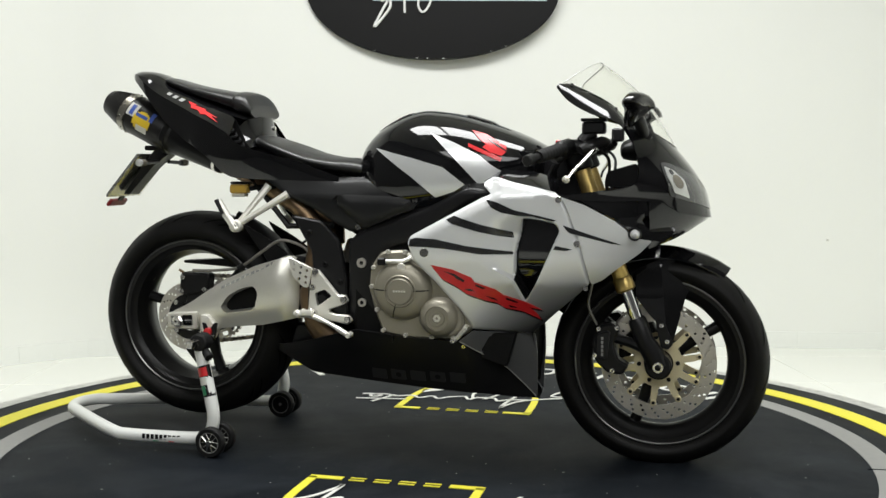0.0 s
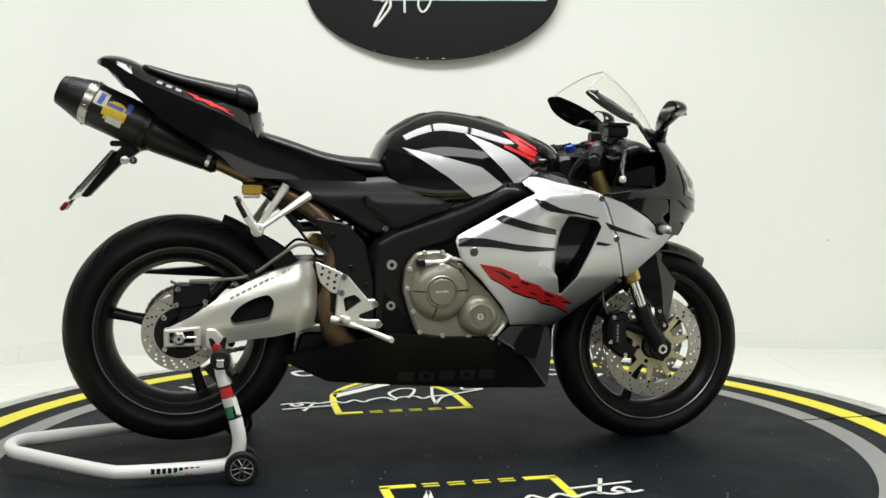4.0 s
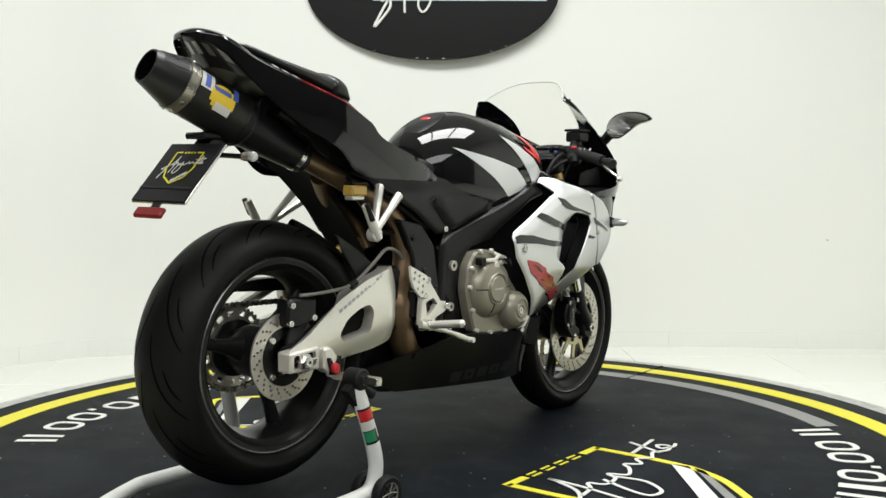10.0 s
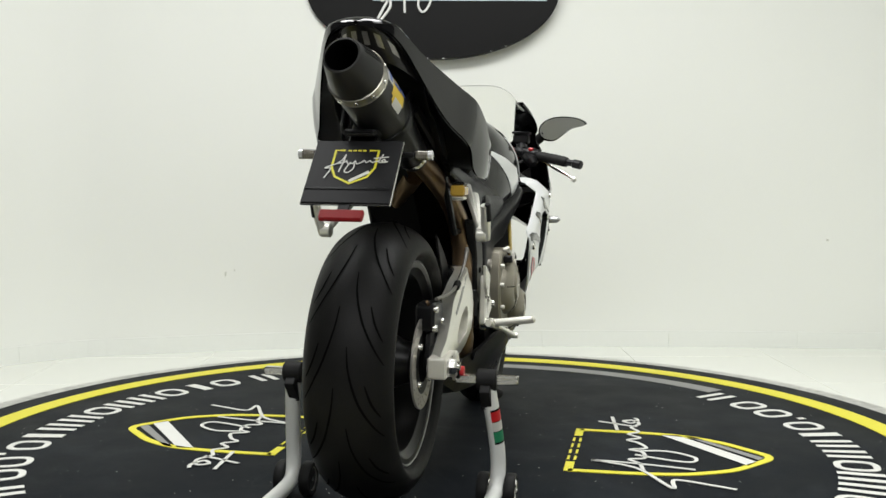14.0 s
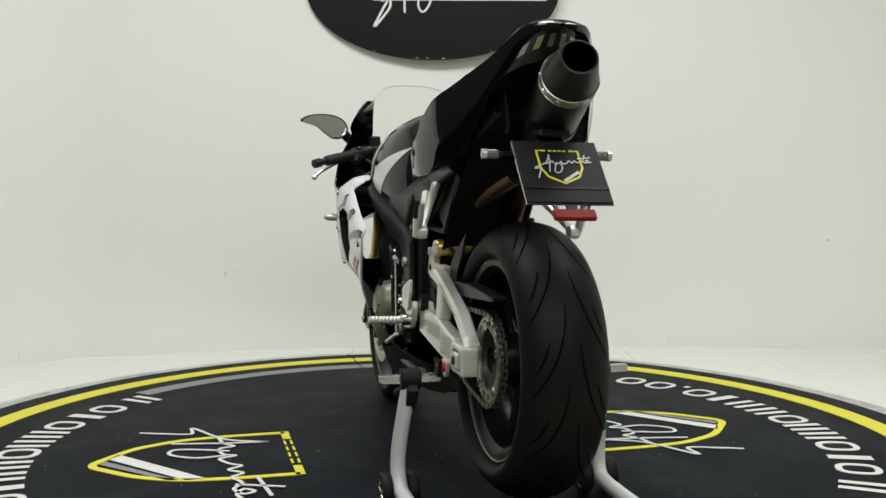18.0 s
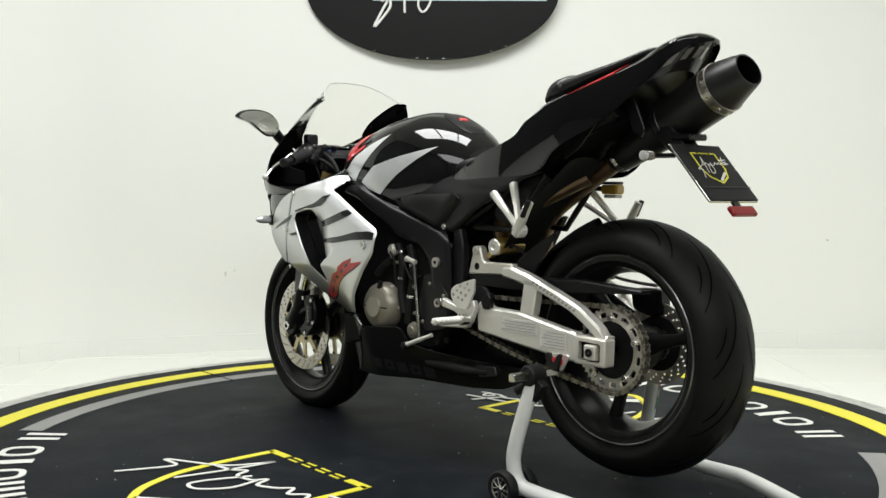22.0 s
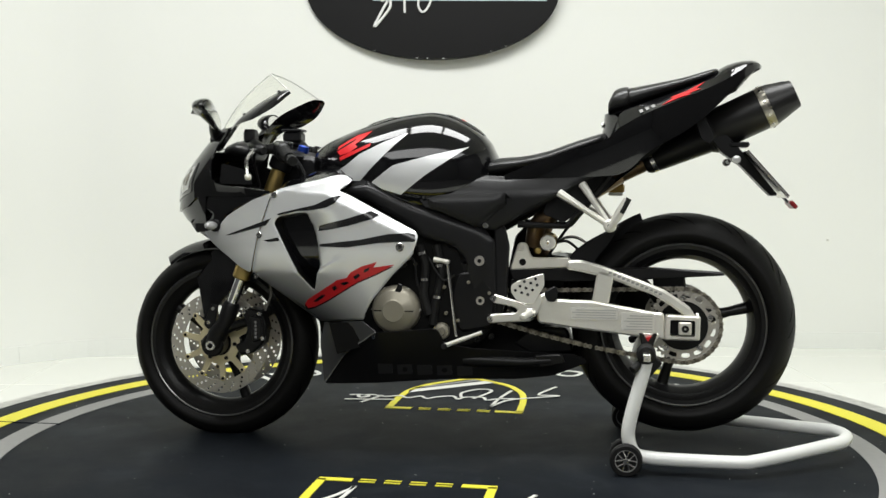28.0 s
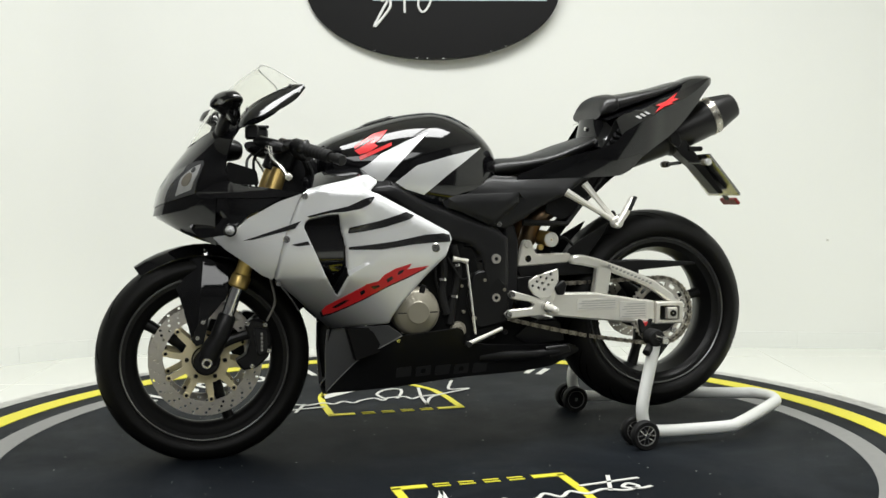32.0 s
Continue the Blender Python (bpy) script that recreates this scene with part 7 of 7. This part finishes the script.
# left side: lower beam, strut and upper bridge
LOW = [(-0.322, 0.384), (-0.318, 0.456), (-0.345, 0.470), (-0.360, 0.450), (-0.475, 0.448), (-0.640, 0.420), (-0.672, 0.418), (-0.676, 0.345), (-0.597, 0.352), (-0.45, 0.368)]
part("lower_beam", slab(soften(LOW, 0.010), 0.118, 0.152, 0.005), ALU, arm, "brushed aluminium lower beam")
UPB = [(-0.400, 0.535), (-0.404, 0.560), (-0.440, 0.562), (-0.494, 0.548), (-0.600, 0.510), (-0.675, 0.480), (-0.735, 0.440), (-0.770, 0.408), (-0.735, 0.405), (-0.690, 0.438), (-0.640, 0.468), (-0.520, 0.512), (-0.44, 0.530)]
part("upper_bridge", slab(soften(UPB, 0.010), 0.112, 0.146, 0.006), ALU, arm, "brushed aluminium bridge")
part("bridge_strut", slab(soften([(-0.472, 0.440), (-0.488, 0.535), (-0.535, 0.530), (-0.520, 0.440)], 0.008), 0.116, 0.146, 0.004), ALU, arm)
part("axle_block", slab(soften([(-0.768, 0.345), (-0.770, 0.412), (-0.676, 0.414), (-0.672, 0.345)], 0.006), 0.118, 0.158, 0.004, holes=[soften([(-0.755, 0.356), (-0.755, 0.400), (-0.688, 0.402), (-0.688, 0.356)], 0.006)]), CAST, arm, "chain adjuster end")
part("adjuster_plate", block(-0.752, -0.690, 0.125, 0.150, 0.360, 0.398, 0.002), DARK, arm)
part("axle_head", block(-0.745, -0.710, 0.145, 0.166, 0.360, 0.396, 0.003), CAST, arm)
part("axle_end", turned([(0.003, 0.170), (0.010, 0.170), (0.010, 0.150), (0.003, 0.150)], 16, "y", (-0.728, 0, 0.378)), SATIN, arm)
part("arm_label", block(-0.545, -0.415, 0.1525, 0.1535, 0.396, 0.430, 0.0003), LABELW, arm, "small printed label")
part("arm_label", block(-0.645, -0.555, 0.1525, 0.1535, 0.366, 0.418, 0.0003), LABELW, arm, "small printed label")
for i in range(4):
    part("label_line", block(-0.540, -0.42 - 0.01 * (i % 2), 0.1532, 0.1540, 0.401 + 0.007 * i, 0.4035 + 0.007 * i, 0.0002), PRINT, arm)
for i in range(6):
    part("label_line", block(-0.640, -0.562 - 0.008 * (i % 3), 0.1532, 0.1540, 0.371 + 0.0075 * i, 0.3735 + 0.0075 * i, 0.0002), PRINT, arm)
for i in range(12):
    x = -0.665 + 0.0125 * i
    z = 0.532 - 0.415 * (-x - 0.53)
    part("arm_mark", block(x, x + 0.009, 0.1458, 0.1466, z - 0.008, z - 0.002, 0.0002), PRINT, arm)
UM = [(-0.262, 0.608), (-0.285, 0.608), (-0.299, 0.565), (-0.372, 0.566), (-0.413, 0.566), (-0.408, 0.538), (-0.237, 0.528)]
part("shock_mount", slab(soften(UM, 0.010), 0.085, 0.112, 0.004), CAST, bike, "cast shock absorber mount")
part("mount_bolt", bolt((-0.273, 0.112, 0.595), (0, 1, 0), 0.012), CAST, bike)
# dark disc that stands in for the shade inside the hole
part("mount_hole", knob((-0.275, 0.108, 0.552), (-0.275, 0.1135, 0.552), 0.010, 14), DARK, bike)
part("shock_pot", tube([(-0.347, 0.02, 0.612), (-0.347, 0.022, 0.612), (-0.347, 0.112, 0.608), (-0.347, 0.116, 0.608), (-0.347, 0.117, 0.608)], [0.015, 0.023, 0.023, 0.021, 0.001], 24), GOLD, bike, "gold shock absorber reservoir")
part("shock_pot_cap", turned([(0.003, 0.1195), (0.006, 0.1185), (0.008, 0.1205), (0.019, 0.1205), (0.0225, 0.117), (0.003, 0.116)], 24, "y", (-0.347, 0, 0.608)), ALU, bike, "bright reservoir cap")
part("shock_knob", knob((-0.318, 0.09, 0.585), (-0.318, 0.108, 0.585), 0.009, 12), GOLD, bike)
part("pot_hose", bent([(-0.37, 0.08, 0.608), (-0.40, 0.09, 0.612), (-0.43, 0.08, 0.59)], 0.004, 8), RUBBER, bike)
part("chain_guard", slab(soften([(-0.235, 0.531), (-0.464, 0.536), (-0.640, 0.541), (-0.835, 0.530), (-0.835, 0.522), (-0.627, 0.508), (-0.40, 0.498), (-0.248, 0.500)], 0.005), 0.070, 0.110, 0.003), SATIN, bike, "satin black chain guard")
part("pivot_cover", slab(soften([(-0.235, 0.43), (-0.235, 0.50), (-0.30, 0.505), (-0.33, 0.47), (-0.32, 0.40), (-0.26, 0.39)], 0.015), 0.060, 0.110, 0.006), SATIN, bike, "black swing arm pivot cover")
part("mud_flap", slab(soften([(-0.34, 0.47), (-0.35, 0.445), (-0.372, 0.445), (-0.38, 0.475), (-0.37, 0.49)], 0.006), 0.14, 0.160, 0.003), SATIN, bike)

# hugger over the rear tyre
rings = []
for i in range(13):
    a = radians(24 + 45 * i / 12)
    w = 0.088 * (1.0 if i < 7 else 1.0 - 0.13 * (i - 6))
    rings.append([RA + Vector((cos(a) * (0.338 - 0.035 * abs(j / 5 - 1) ** 2.5), w * (j / 5 - 1), sin(a) * (0.338 - 0.035 * abs(j / 5 - 1) ** 2.5))) for j in range(11)])
part("hugger", loft(rings, close=False, caps=False), SATIN, bike, "satin black rear hugger", 60)
both("hugger_side", slab(soften([(-0.40, 0.50), (-0.41, 0.575), (-0.46, 0.610), (-0.55, 0.660), (-0.52, 0.61), (-0.48, 0.56), (-0.46, 0.50)], 0.01), -0.092, -0.086, 0.002), SATIN)

# rear brake
brake_disc(RA, -0.100, 0.104, 0.070, 20, (0.25, 0.5, 0.75), rw, 0.0036)
part("disc_carrier", turned([(0.045, -0.103), (0.072, -0.102), (0.072, -0.098), (0.045, -0.090)], 36, "y", RA), RIMB, rw)
for i in range(4):
    a = pi / 4 + i * pi / 2
    part("disc_bolt", bolt(RA + Vector((0.060 * cos(a), -0.104, 0.060 * sin(a))), (0, -1, 0), 0.008), STEEL, rw)
rc = new("rear_caliper")
rc.parent = bike
part("caliper_body", slab(soften([(-0.740, 0.515), (-0.645, 0.512), (-0.650, 0.460), (-0.700, 0.445), (-0.745, 0.448)], 0.014), -0.130, -0.085, 0.006), SATIN, rc, "black rear brake caliper")
part("caliper_arm", slab(soften([(-0.72, 0.46), (-0.66, 0.46), (-0.70, 0.39), (-0.74, 0.39)], 0.01), -0.118, -0.106, 0.003), SATIN, rc)
for x, z in ((-0.73, 0.50), (-0.66, 0.465), (-0.735, 0.458)):
    part("caliper_bolt", bolt((x, -0.130, z), (0, -1, 0), 0.008), STEEL, rc)
part("bleed_nipple", tube([(-0.735, -0.115, 0.512), (-0.75, -0.115, 0.520)], 0.004, 8), BRONZE, rc)
part("brake_hose", bent([(-0.70, -0.125, 0.520), (-0.62, -0.135, 0.523), (-0.54, -0.140, 0.535), (-0.47, -0.145, 0.58), (-0.41, -0.14, 0.615), (-0.35, -0.13, 0.60), (-0.32, -0.12, 0.57)], 0.0045, 8), BRAID, rc, "braided rear brake hose")
part("hose_clip", knob((-0.545, -0.140, 0.530), (-0.525, -0.141, 0.541), 0.009, 10), RUBBER, rc)

# sprocket and chain
SC, FC = RA + Vector((0, 0.082, 0)), Vector((-0.175, 0.082, 0.425))
spk = []
for i in range(43 * 4):
    a = 2 * pi * i / (43 * 4)
    r = 0.099 + (0.0035 if i % 4 in (1, 2) else -0.0025)
    spk.append(Vector((SC.x + r * cos(a), SC.z + r * sin(a))))
slots = []
for i in range(15):
    a = 2 * pi * i / 15
    slots.append([Vector((SC.x + r * cos(a + d), SC.z + r * sin(a + d))) for r, d in ((0.0795, -0.13), (0.0905, -0.13), (0.0925, 0.0), (0.0905, 0.13), (0.0795, 0.13), (0.0785, 0.0))])
slots.append([Vector((SC.x + 0.070 * cos(2 * pi * i / 40), SC.z + 0.070 * sin(2 * pi * i / 40))) for i in range(40)])
part("sprocket", slab(spk, 0.078, 0.085, 0.0006, slots), DISC, rw, "steel rear sprocket")
part("sprocket_flange", turned([(0.03, 0.06), (0.070, 0.070), (0.070, 0.078), (0.03, 0.078)], 40, "y", (RA.x, 0, RA.z)), RIMB, rw)
for i in range(5):
    a = 2 * pi * i / 5 + 0.3
    part("sprocket_bolt", bolt(SC + Vector((0.078 * cos(a), 0.004, 0.078 * sin(a))), (0, 1, 0), 0.009), STEEL, rw)
# run of the chain: over the rear sprocket, along the top, round the front, back along the bottom
r1, r2 = 0.105, 0.040
path = []
dv = Vector((FC.x - SC.x, 0, FC.z - SC.z))
base = atan2(dv.z, dv.x)
off = math.acos((r1 - r2) / dv.length)
for i in range(40):
    a = base + off + (2 * pi - 2 * off) * i / 39
    path.append(Vector((SC.x + r1 * cos(a), 0.082, SC.z + r1 * sin(a))))
lo0, lo1 = path[-1], Vector((FC.x + r2 * cos(base - off), 0.082, FC.z + r2 * sin(base - off)))
for i in range(1, 20):
    p = lo0.lerp(lo1, i / 20)
    path.append(p + Vector((0, 0, -0.012 * sin(pi * i / 20))))
for i in range(12):
    a = base - off + 2 * off * i / 11
    path.append(Vector((FC.x + r2 * cos(a), 0.082, FC.z + r2 * sin(a))))
hi0, hi1 = path[-1], path[0]
for i in range(1, 20):
    path.append(hi0.lerp(hi1, i / 20))
cum = [0.0]
for a, b in zip(path, path[1:] + path[:1]):
    cum.append(cum[-1] + (b - a).length)
links, bright = [], []
total, pitch = cum[-1], 0.0159
nl = int(total / pitch / 2) * 2


def chain_at(s):
    s = s % total
    for i in range(len(path)):
        if s <= cum[i + 1]:
            return path[i].lerp(path[(i + 1) % len(path)], (s - cum[i]) / max(1e-9, cum[i + 1] - cum[i]))
    return path[0]


for i in range(nl):
    p, q = chain_at(total * i / nl), chain_at(total * (i + 1) / nl)
    d = (q - p).normalized()
    u = Vector((-d.z, 0, d.x))
    wdt = 0.0095 if i % 2 else 0.0065
    for s in (-1, 1):
        prof = []
        for t, hh in ((-0.25, 0.0035), (0.0, 0.0065), (0.5, 0.0042), (1.0, 0.0065), (1.25, 0.0035)):
            prof.append((p + (q - p) * t, hh))
        y0, y1 = s * wdt - 0.001, s * wdt + 0.001
        ring_a = [c + u * hh for c, hh in prof] + [c - u * hh for c, hh in reversed(prof)]
        (bright if i % 2 else links).append(loft([[v + Vector((0, y0, 0)) for v in ring_a], [v + Vector((0, y1, 0)) for v in ring_a]]))
    links.append(tube([p + Vector((0, -0.0105, 0)), p + Vector((0, 0.0105, 0))], 0.0042, 6))
chain = part("chain", join(*links), CHAIN, bike, "brown-grey drive chain")
part("chain_face", join(*bright), LINKS, chain, "brighter outer chain plates")

# ---- foot pegs ----
def foot_set(s, plate, holes, bracket, windows, bolts, tip, hub):
    """Drilled heel plate, forked bracket and ribbed peg."""
    f = new("footrest")
    f.parent = bike
    rounds = [[Vector(q) + Vector((0.0046 * cos(pi * k / 4), 0.0046 * sin(pi * k / 4))) for k in range(8)] for q in holes]
    part("heel_plate", slab(soften(plate, 0.006), *sorted((s * 0.176, s * 0.184)), 0.0012, rounds, step=0.02), ALU, f, "drilled aluminium heel plate")
    part("bracket", slab(soften(bracket, 0.006), *sorted((s * 0.158, s * 0.175)), 0.003, [soften(w, 0.005) for w in windows], step=0.02), ALU, f, "forked aluminium footrest bracket")
    for q in bolts:
        part("bracket_bolt", bolt((q[0], s * 0.175, q[1]), (0, s, 0), 0.0095, 0.008), STEEL, f)
    h3 = Vector((hub.x, s * 0.16, hub.y))
    part("peg_hub", knob(h3, h3 + Vector((0, s * 0.038, 0)), 0.015, 14), STEEL, f)
    part("peg_spring", tube([h3 + Vector((0.012, s * 0.036, 0.004)), h3 + Vector((-0.014, s * 0.036, 0.002))], 0.008, 8), CAST, f)
    t3 = Vector(tip)
    pts = [h3 + Vector((0, s * 0.03, 0)) + (t3 - h3 - Vector((0, s * 0.03, 0))) * (i / 20) for i in range(21)]
    part("peg", tube(pts, [0.0095 + (0.0016 if i % 2 else 0) for i in range(20)] + [0.005], 10), ALU, f, "ribbed aluminium foot peg")
    return f


fr = foot_set(-1, [(-0.369, 0.573), (-0.297, 0.541), (-0.311, 0.484), (-0.327, 0.487), (-0.355, 0.514), (-0.363, 0.536)],
              [(-0.349, 0.553), (-0.331, 0.543), (-0.313, 0.534), (-0.352, 0.537), (-0.334, 0.527), (-0.317, 0.516), (-0.337, 0.510), (-0.318, 0.499)],
              [(-0.300, 0.540), (-0.283, 0.535), (-0.224, 0.464), (-0.206, 0.466), (-0.194, 0.449), (-0.210, 0.437), (-0.248, 0.424), (-0.252, 0.417), (-0.237, 0.410), (-0.194, 0.408), (-0.182, 0.393), (-0.197, 0.381), (-0.280, 0.396), (-0.303, 0.393), (-0.316, 0.412), (-0.310, 0.476)],
              [[(-0.293, 0.470), (-0.262, 0.480), (-0.242, 0.462), (-0.287, 0.430)]],
              ((-0.291, 0.529), (-0.299, 0.486), (-0.207, 0.453), (-0.196, 0.395)), (-0.298, -0.306, 0.428), Vector((-0.300, 0.412)))
part("bracket_grommet", knob((-0.277, -0.150, 0.453), (-0.277, -0.168, 0.453), 0.012, 14), RUBBER, fr)
part("brake_pedal", tube(spline([(-0.328, -0.186, 0.416), (-0.286, -0.198, 0.404), (-0.234, -0.212, 0.387), (-0.176, -0.232, 0.362)], 5, closed=False), [0.010] * 4 + [0.008] * 4 + [0.006] * 4 + [0.008] * 4, 10), ALU, fr, "aluminium brake pedal")
part("pedal_tip", knob((-0.172, -0.215, 0.362), (-0.172, -0.245, 0.362), 0.008, 10), ALU, fr)
foot_set(1, [(-0.250, 0.491), (-0.270, 0.505), (-0.341, 0.526), (-0.343, 0.492), (-0.314, 0.440), (-0.285, 0.440), (-0.265, 0.450), (-0.250, 0.472)],
              [(-0.262, 0.477), (-0.275, 0.489), (-0.287, 0.502), (-0.280, 0.471), (-0.292, 0.484), (-0.305, 0.498), (-0.318, 0.510), (-0.297, 0.466), (-0.310, 0.479), (-0.323, 0.493)],
              [(-0.190, 0.452), (-0.202, 0.464), (-0.292, 0.438), (-0.330, 0.470), (-0.338, 0.445), (-0.322, 0.410), (-0.305, 0.390), (-0.188, 0.382), (-0.178, 0.397), (-0.195, 0.408), (-0.262, 0.412), (-0.270, 0.422), (-0.255, 0.430), (-0.200, 0.440)],
              [], ((-0.200, 0.453), (-0.190, 0.395)), (-0.293, 0.284, 0.414), Vector((-0.305, 0.414)))
part("brake_pump", knob((-0.315, -0.14, 0.43), (-0.31, -0.14, 0.50), 0.014, 12), SATIN, bike)
# pillion pegs
for s in (-1, 1):
    pf = new("pillion_footrest")
    pf.parent = bike
    hub = Vector((-0.522, s * 0.196, 0.660))
    part("strut", tube([hub, hub.lerp(Vector((-0.443, s * 0.142, 0.775)), 0.5), Vector((-0.443, s * 0.142, 0.775))], [0.0085, 0.0085, 0.012], 8), ALU, pf, "aluminium strut")
    part("strut", tube([hub, hub.lerp(Vector((-0.380, s * 0.152, 0.750)), 0.5), Vector((-0.380, s * 0.152, 0.750))], [0.0085, 0.0085, 0.012], 8), ALU, pf, "aluminium strut")
    part("strut_boss", knob(hub + Vector((0, -s * 0.012, 0)), hub + Vector((0, s * 0.014, 0)), 0.018, 14), ALU, pf)
    part("folding_peg", tube([hub + Vector((0.004, s * 0.012, -0.010)), hub + Vector((-0.022, s * 0.014, 0.03)), hub + Vector((-0.046, s * 0.014, 0.072))], [0.010, 0.012, 0.010], 10), ALU, pf, "folded pillion peg")
    part("peg_rubber", tube([hub + Vector((-0.030, s * 0.022, 0.035)), hub + Vector((-0.050, s * 0.022, 0.075))], 0.007, 8), RUBBER, pf)
    part("peg_bolt", bolt(hub + Vector((0, s * 0.014, 0)), (0, s, 0), 0.008), STEEL, pf)
both("subframe_strut", tube([(-0.26, -0.105, 0.66), (-0.40, -0.105, 0.655), (-0.52, -0.10, 0.80)], [0.010, 0.009, 0.009], 8), SATIN, label="black subframe strut")
# stand pick-up lugs on the swing arm
for s in (-1, 1):
    lug = [(-0.602, 0.362), (-0.660, 0.362), (-0.640, 0.322), (-0.622, 0.322)]
    part("lift_lug", slab(soften(lug, 0.006), *sorted((s * 0.154, s * 0.162)), 0.001), ALU, bike, "aluminium lift lug")
    part("lift_spool", knob((-0.631, s * 0.158, 0.345), (-0.631, s * 0.180, 0.345), 0.012, 14), RED, bike, "red anodised spool")

# ---------- paddock stand ----------
stand = new("paddock_stand")
tagged(stand, "white tubular rear paddock stand with black rubber wheels", "paddock stand")


def rail(s):
    return [(-0.628, s * 0.238, 0.318), (-0.612, s * 0.246, 0.26), (-0.585, s * 0.256, 0.16), (-0.577, s * 0.258, 0.10), (-0.595, s * 0.256, 0.055), (-0.64, s * 0.254, 0.043), (-0.75, s * 0.252, 0.040),
            (-0.868, s * 0.250, 0.040), (-0.91, s * 0.235, 0.041), (-1.00, s * 0.180, 0.048), (-1.12, s * 0.098, 0.058), (-1.165, s * 0.062, 0.062)]


tp = spline(rail(-1) + [(-1.185, 0, 0.063)] + list(reversed(rail(1))), 6, closed=False)
part("tube_frame", tube(tp, 0.0185, 16), STANDW, stand, "white powder-coated bent tube")
for s in (-1, 1):
    for y in (0.288, 0.222):
        c = Vector((-0.572, s * y, 0.0435))
        w = new("wheel")
        w.parent = stand
        h2 = 0.013
        part("tyre", turned([(0.030, -h2), (0.040, -h2), (0.0435, -h2 + 0.005), (0.0435, h2 - 0.005), (0.040, h2), (0.030, h2)], 36, "y", c), RUBBER, w, "black rubber roller")
        part("disc", turned([(0.006, -0.008), (0.031, -0.009), (0.031, 0.009), (0.006, 0.008)], 30, "y", c), SATIN, w)
        for i in range(5):
            a = radians(72 * i + 90)
            d = Vector((cos(a), 0, sin(a)))
            for b in (-0.35, 0.35):
                e = Vector((cos(a + b), 0, sin(a + b)))
                part("spoke", tube([c + d * 0.008 + Vector((0, s * 0.0105, 0)), c + e * 0.028 + Vector((0, s * 0.0105, 0))], 0.0022, 6), STEEL, w)
        part("ring", turned([(0.0275, -0.0115), (0.0305, -0.0115), (0.0305, 0.0115), (0.0275, 0.0115)], 30, "y", c), GREYV, w)
        part("cap", knob(c + Vector((0, s * 0.006, 0)), c + Vector((0, s * 0.016, 0)), 0.008, 12), STEEL, w)
    part("axle", tube([(-0.572, s * 0.21, 0.0435), (-0.572, s * 0.302, 0.0435)], 0.006, 10), STEEL, stand, "steel axle")
    # pick-up: square bar with a clamp and a fork
    part("clamp", knob((-0.622, s * 0.214, 0.322), (-0.622, s * 0.262, 0.322), 0.026, 16), RUBBER, stand, "black rubber clamp")
    part("clamp_knob", knob((-0.612, s * 0.240, 0.300), (-0.585, s * 0.262, 0.280), 0.012, 12), RUBBER, stand)
    part("cross_bar", block(-0.632, -0.612, *sorted((s * 0.165, s * 0.312)), 0.313, 0.333, 0.002), STEEL, stand, "bright square bar")
    part("fork", slab(soften([(-0.652, 0.368), (-0.642, 0.368), (-0.628, 0.345), (-0.614, 0.368), (-0.604, 0.368), (-0.612, 0.325), (-0.640, 0.325)], 0.003), *sorted((s * 0.166, s * 0.176)), 0.001), RUBBER, stand, "black pick-up fork")
    part("gusset", slab(soften([(-0.665, 0.300), (-0.640, 0.318), (-0.620, 0.25), (-0.634, 0.262)], 0.004), *sorted((s * 0.225, s * 0.250)), 0.002), RUBBER, stand)
    # maker's sticker on the upright: dark backing with colour fields
    pts = [Vector(p) for p in rail(s)]
    a, b = pts[1].lerp(pts[2], 0.05), pts[1].lerp(pts[2], 0.92)
    if s < 0:
        d = b - a
        for f0, f1, m, r in ((0.0, 1.0, BLACKV, 0.0190), (0.06, 0.34, RED, 0.0193), (0.36, 0.62, LABELW, 0.0193), (0.64, 0.94, GREEN, 0.0193)):
            seg = tube([a + d * f0, a + d * f1], r, 16, caps=False)
            keep = [f for f in seg[1] if sum((seg[0][i].y - a.y) for i in f) / 4 < -0.004 and (m is BLACKV or sum((seg[0][i].x - a.x - d.x * 0.5) for i in f) / 4 < 0.006)]
            part("sticker", (seg[0], keep), m, stand, "red, white and green sticker")
        for i in range(9):
            x = -0.80 + 0.014 * i
            part("rail_mark", block(x, x + 0.010, -0.2705, -0.2690, 0.036, 0.050, 0.0004), BLACKV, stand, "black printed mark")
        for x, m in ((-0.765, GREEN), (-0.715, RED)):
            part("rail_mark", block(x, x + 0.018, -0.2695, -0.2685, 0.030, 0.0325, 0.0003), m, stand)


# ---------- movement ----------
def turn_at(t):
    """The turntable's angle in radians."""
    return -0.25034 + 0.114586 * t - 0.0000136 * (t - 16.0) ** 2


def motions():
    times = [0.5 * i for i in range(65)]
    spin = [(t, Matrix.Rotation(turn_at(t), 4, "Z")) for t in times]
    walk(table, spin)
    walk(bike, [(t, m @ pose(0, -0.029, 0, 0.9)) for t, m in spin])
    walk(stand, [(t, m @ pose(0, -0.029, 0, 0.0)) for t, m in spin])


motions()
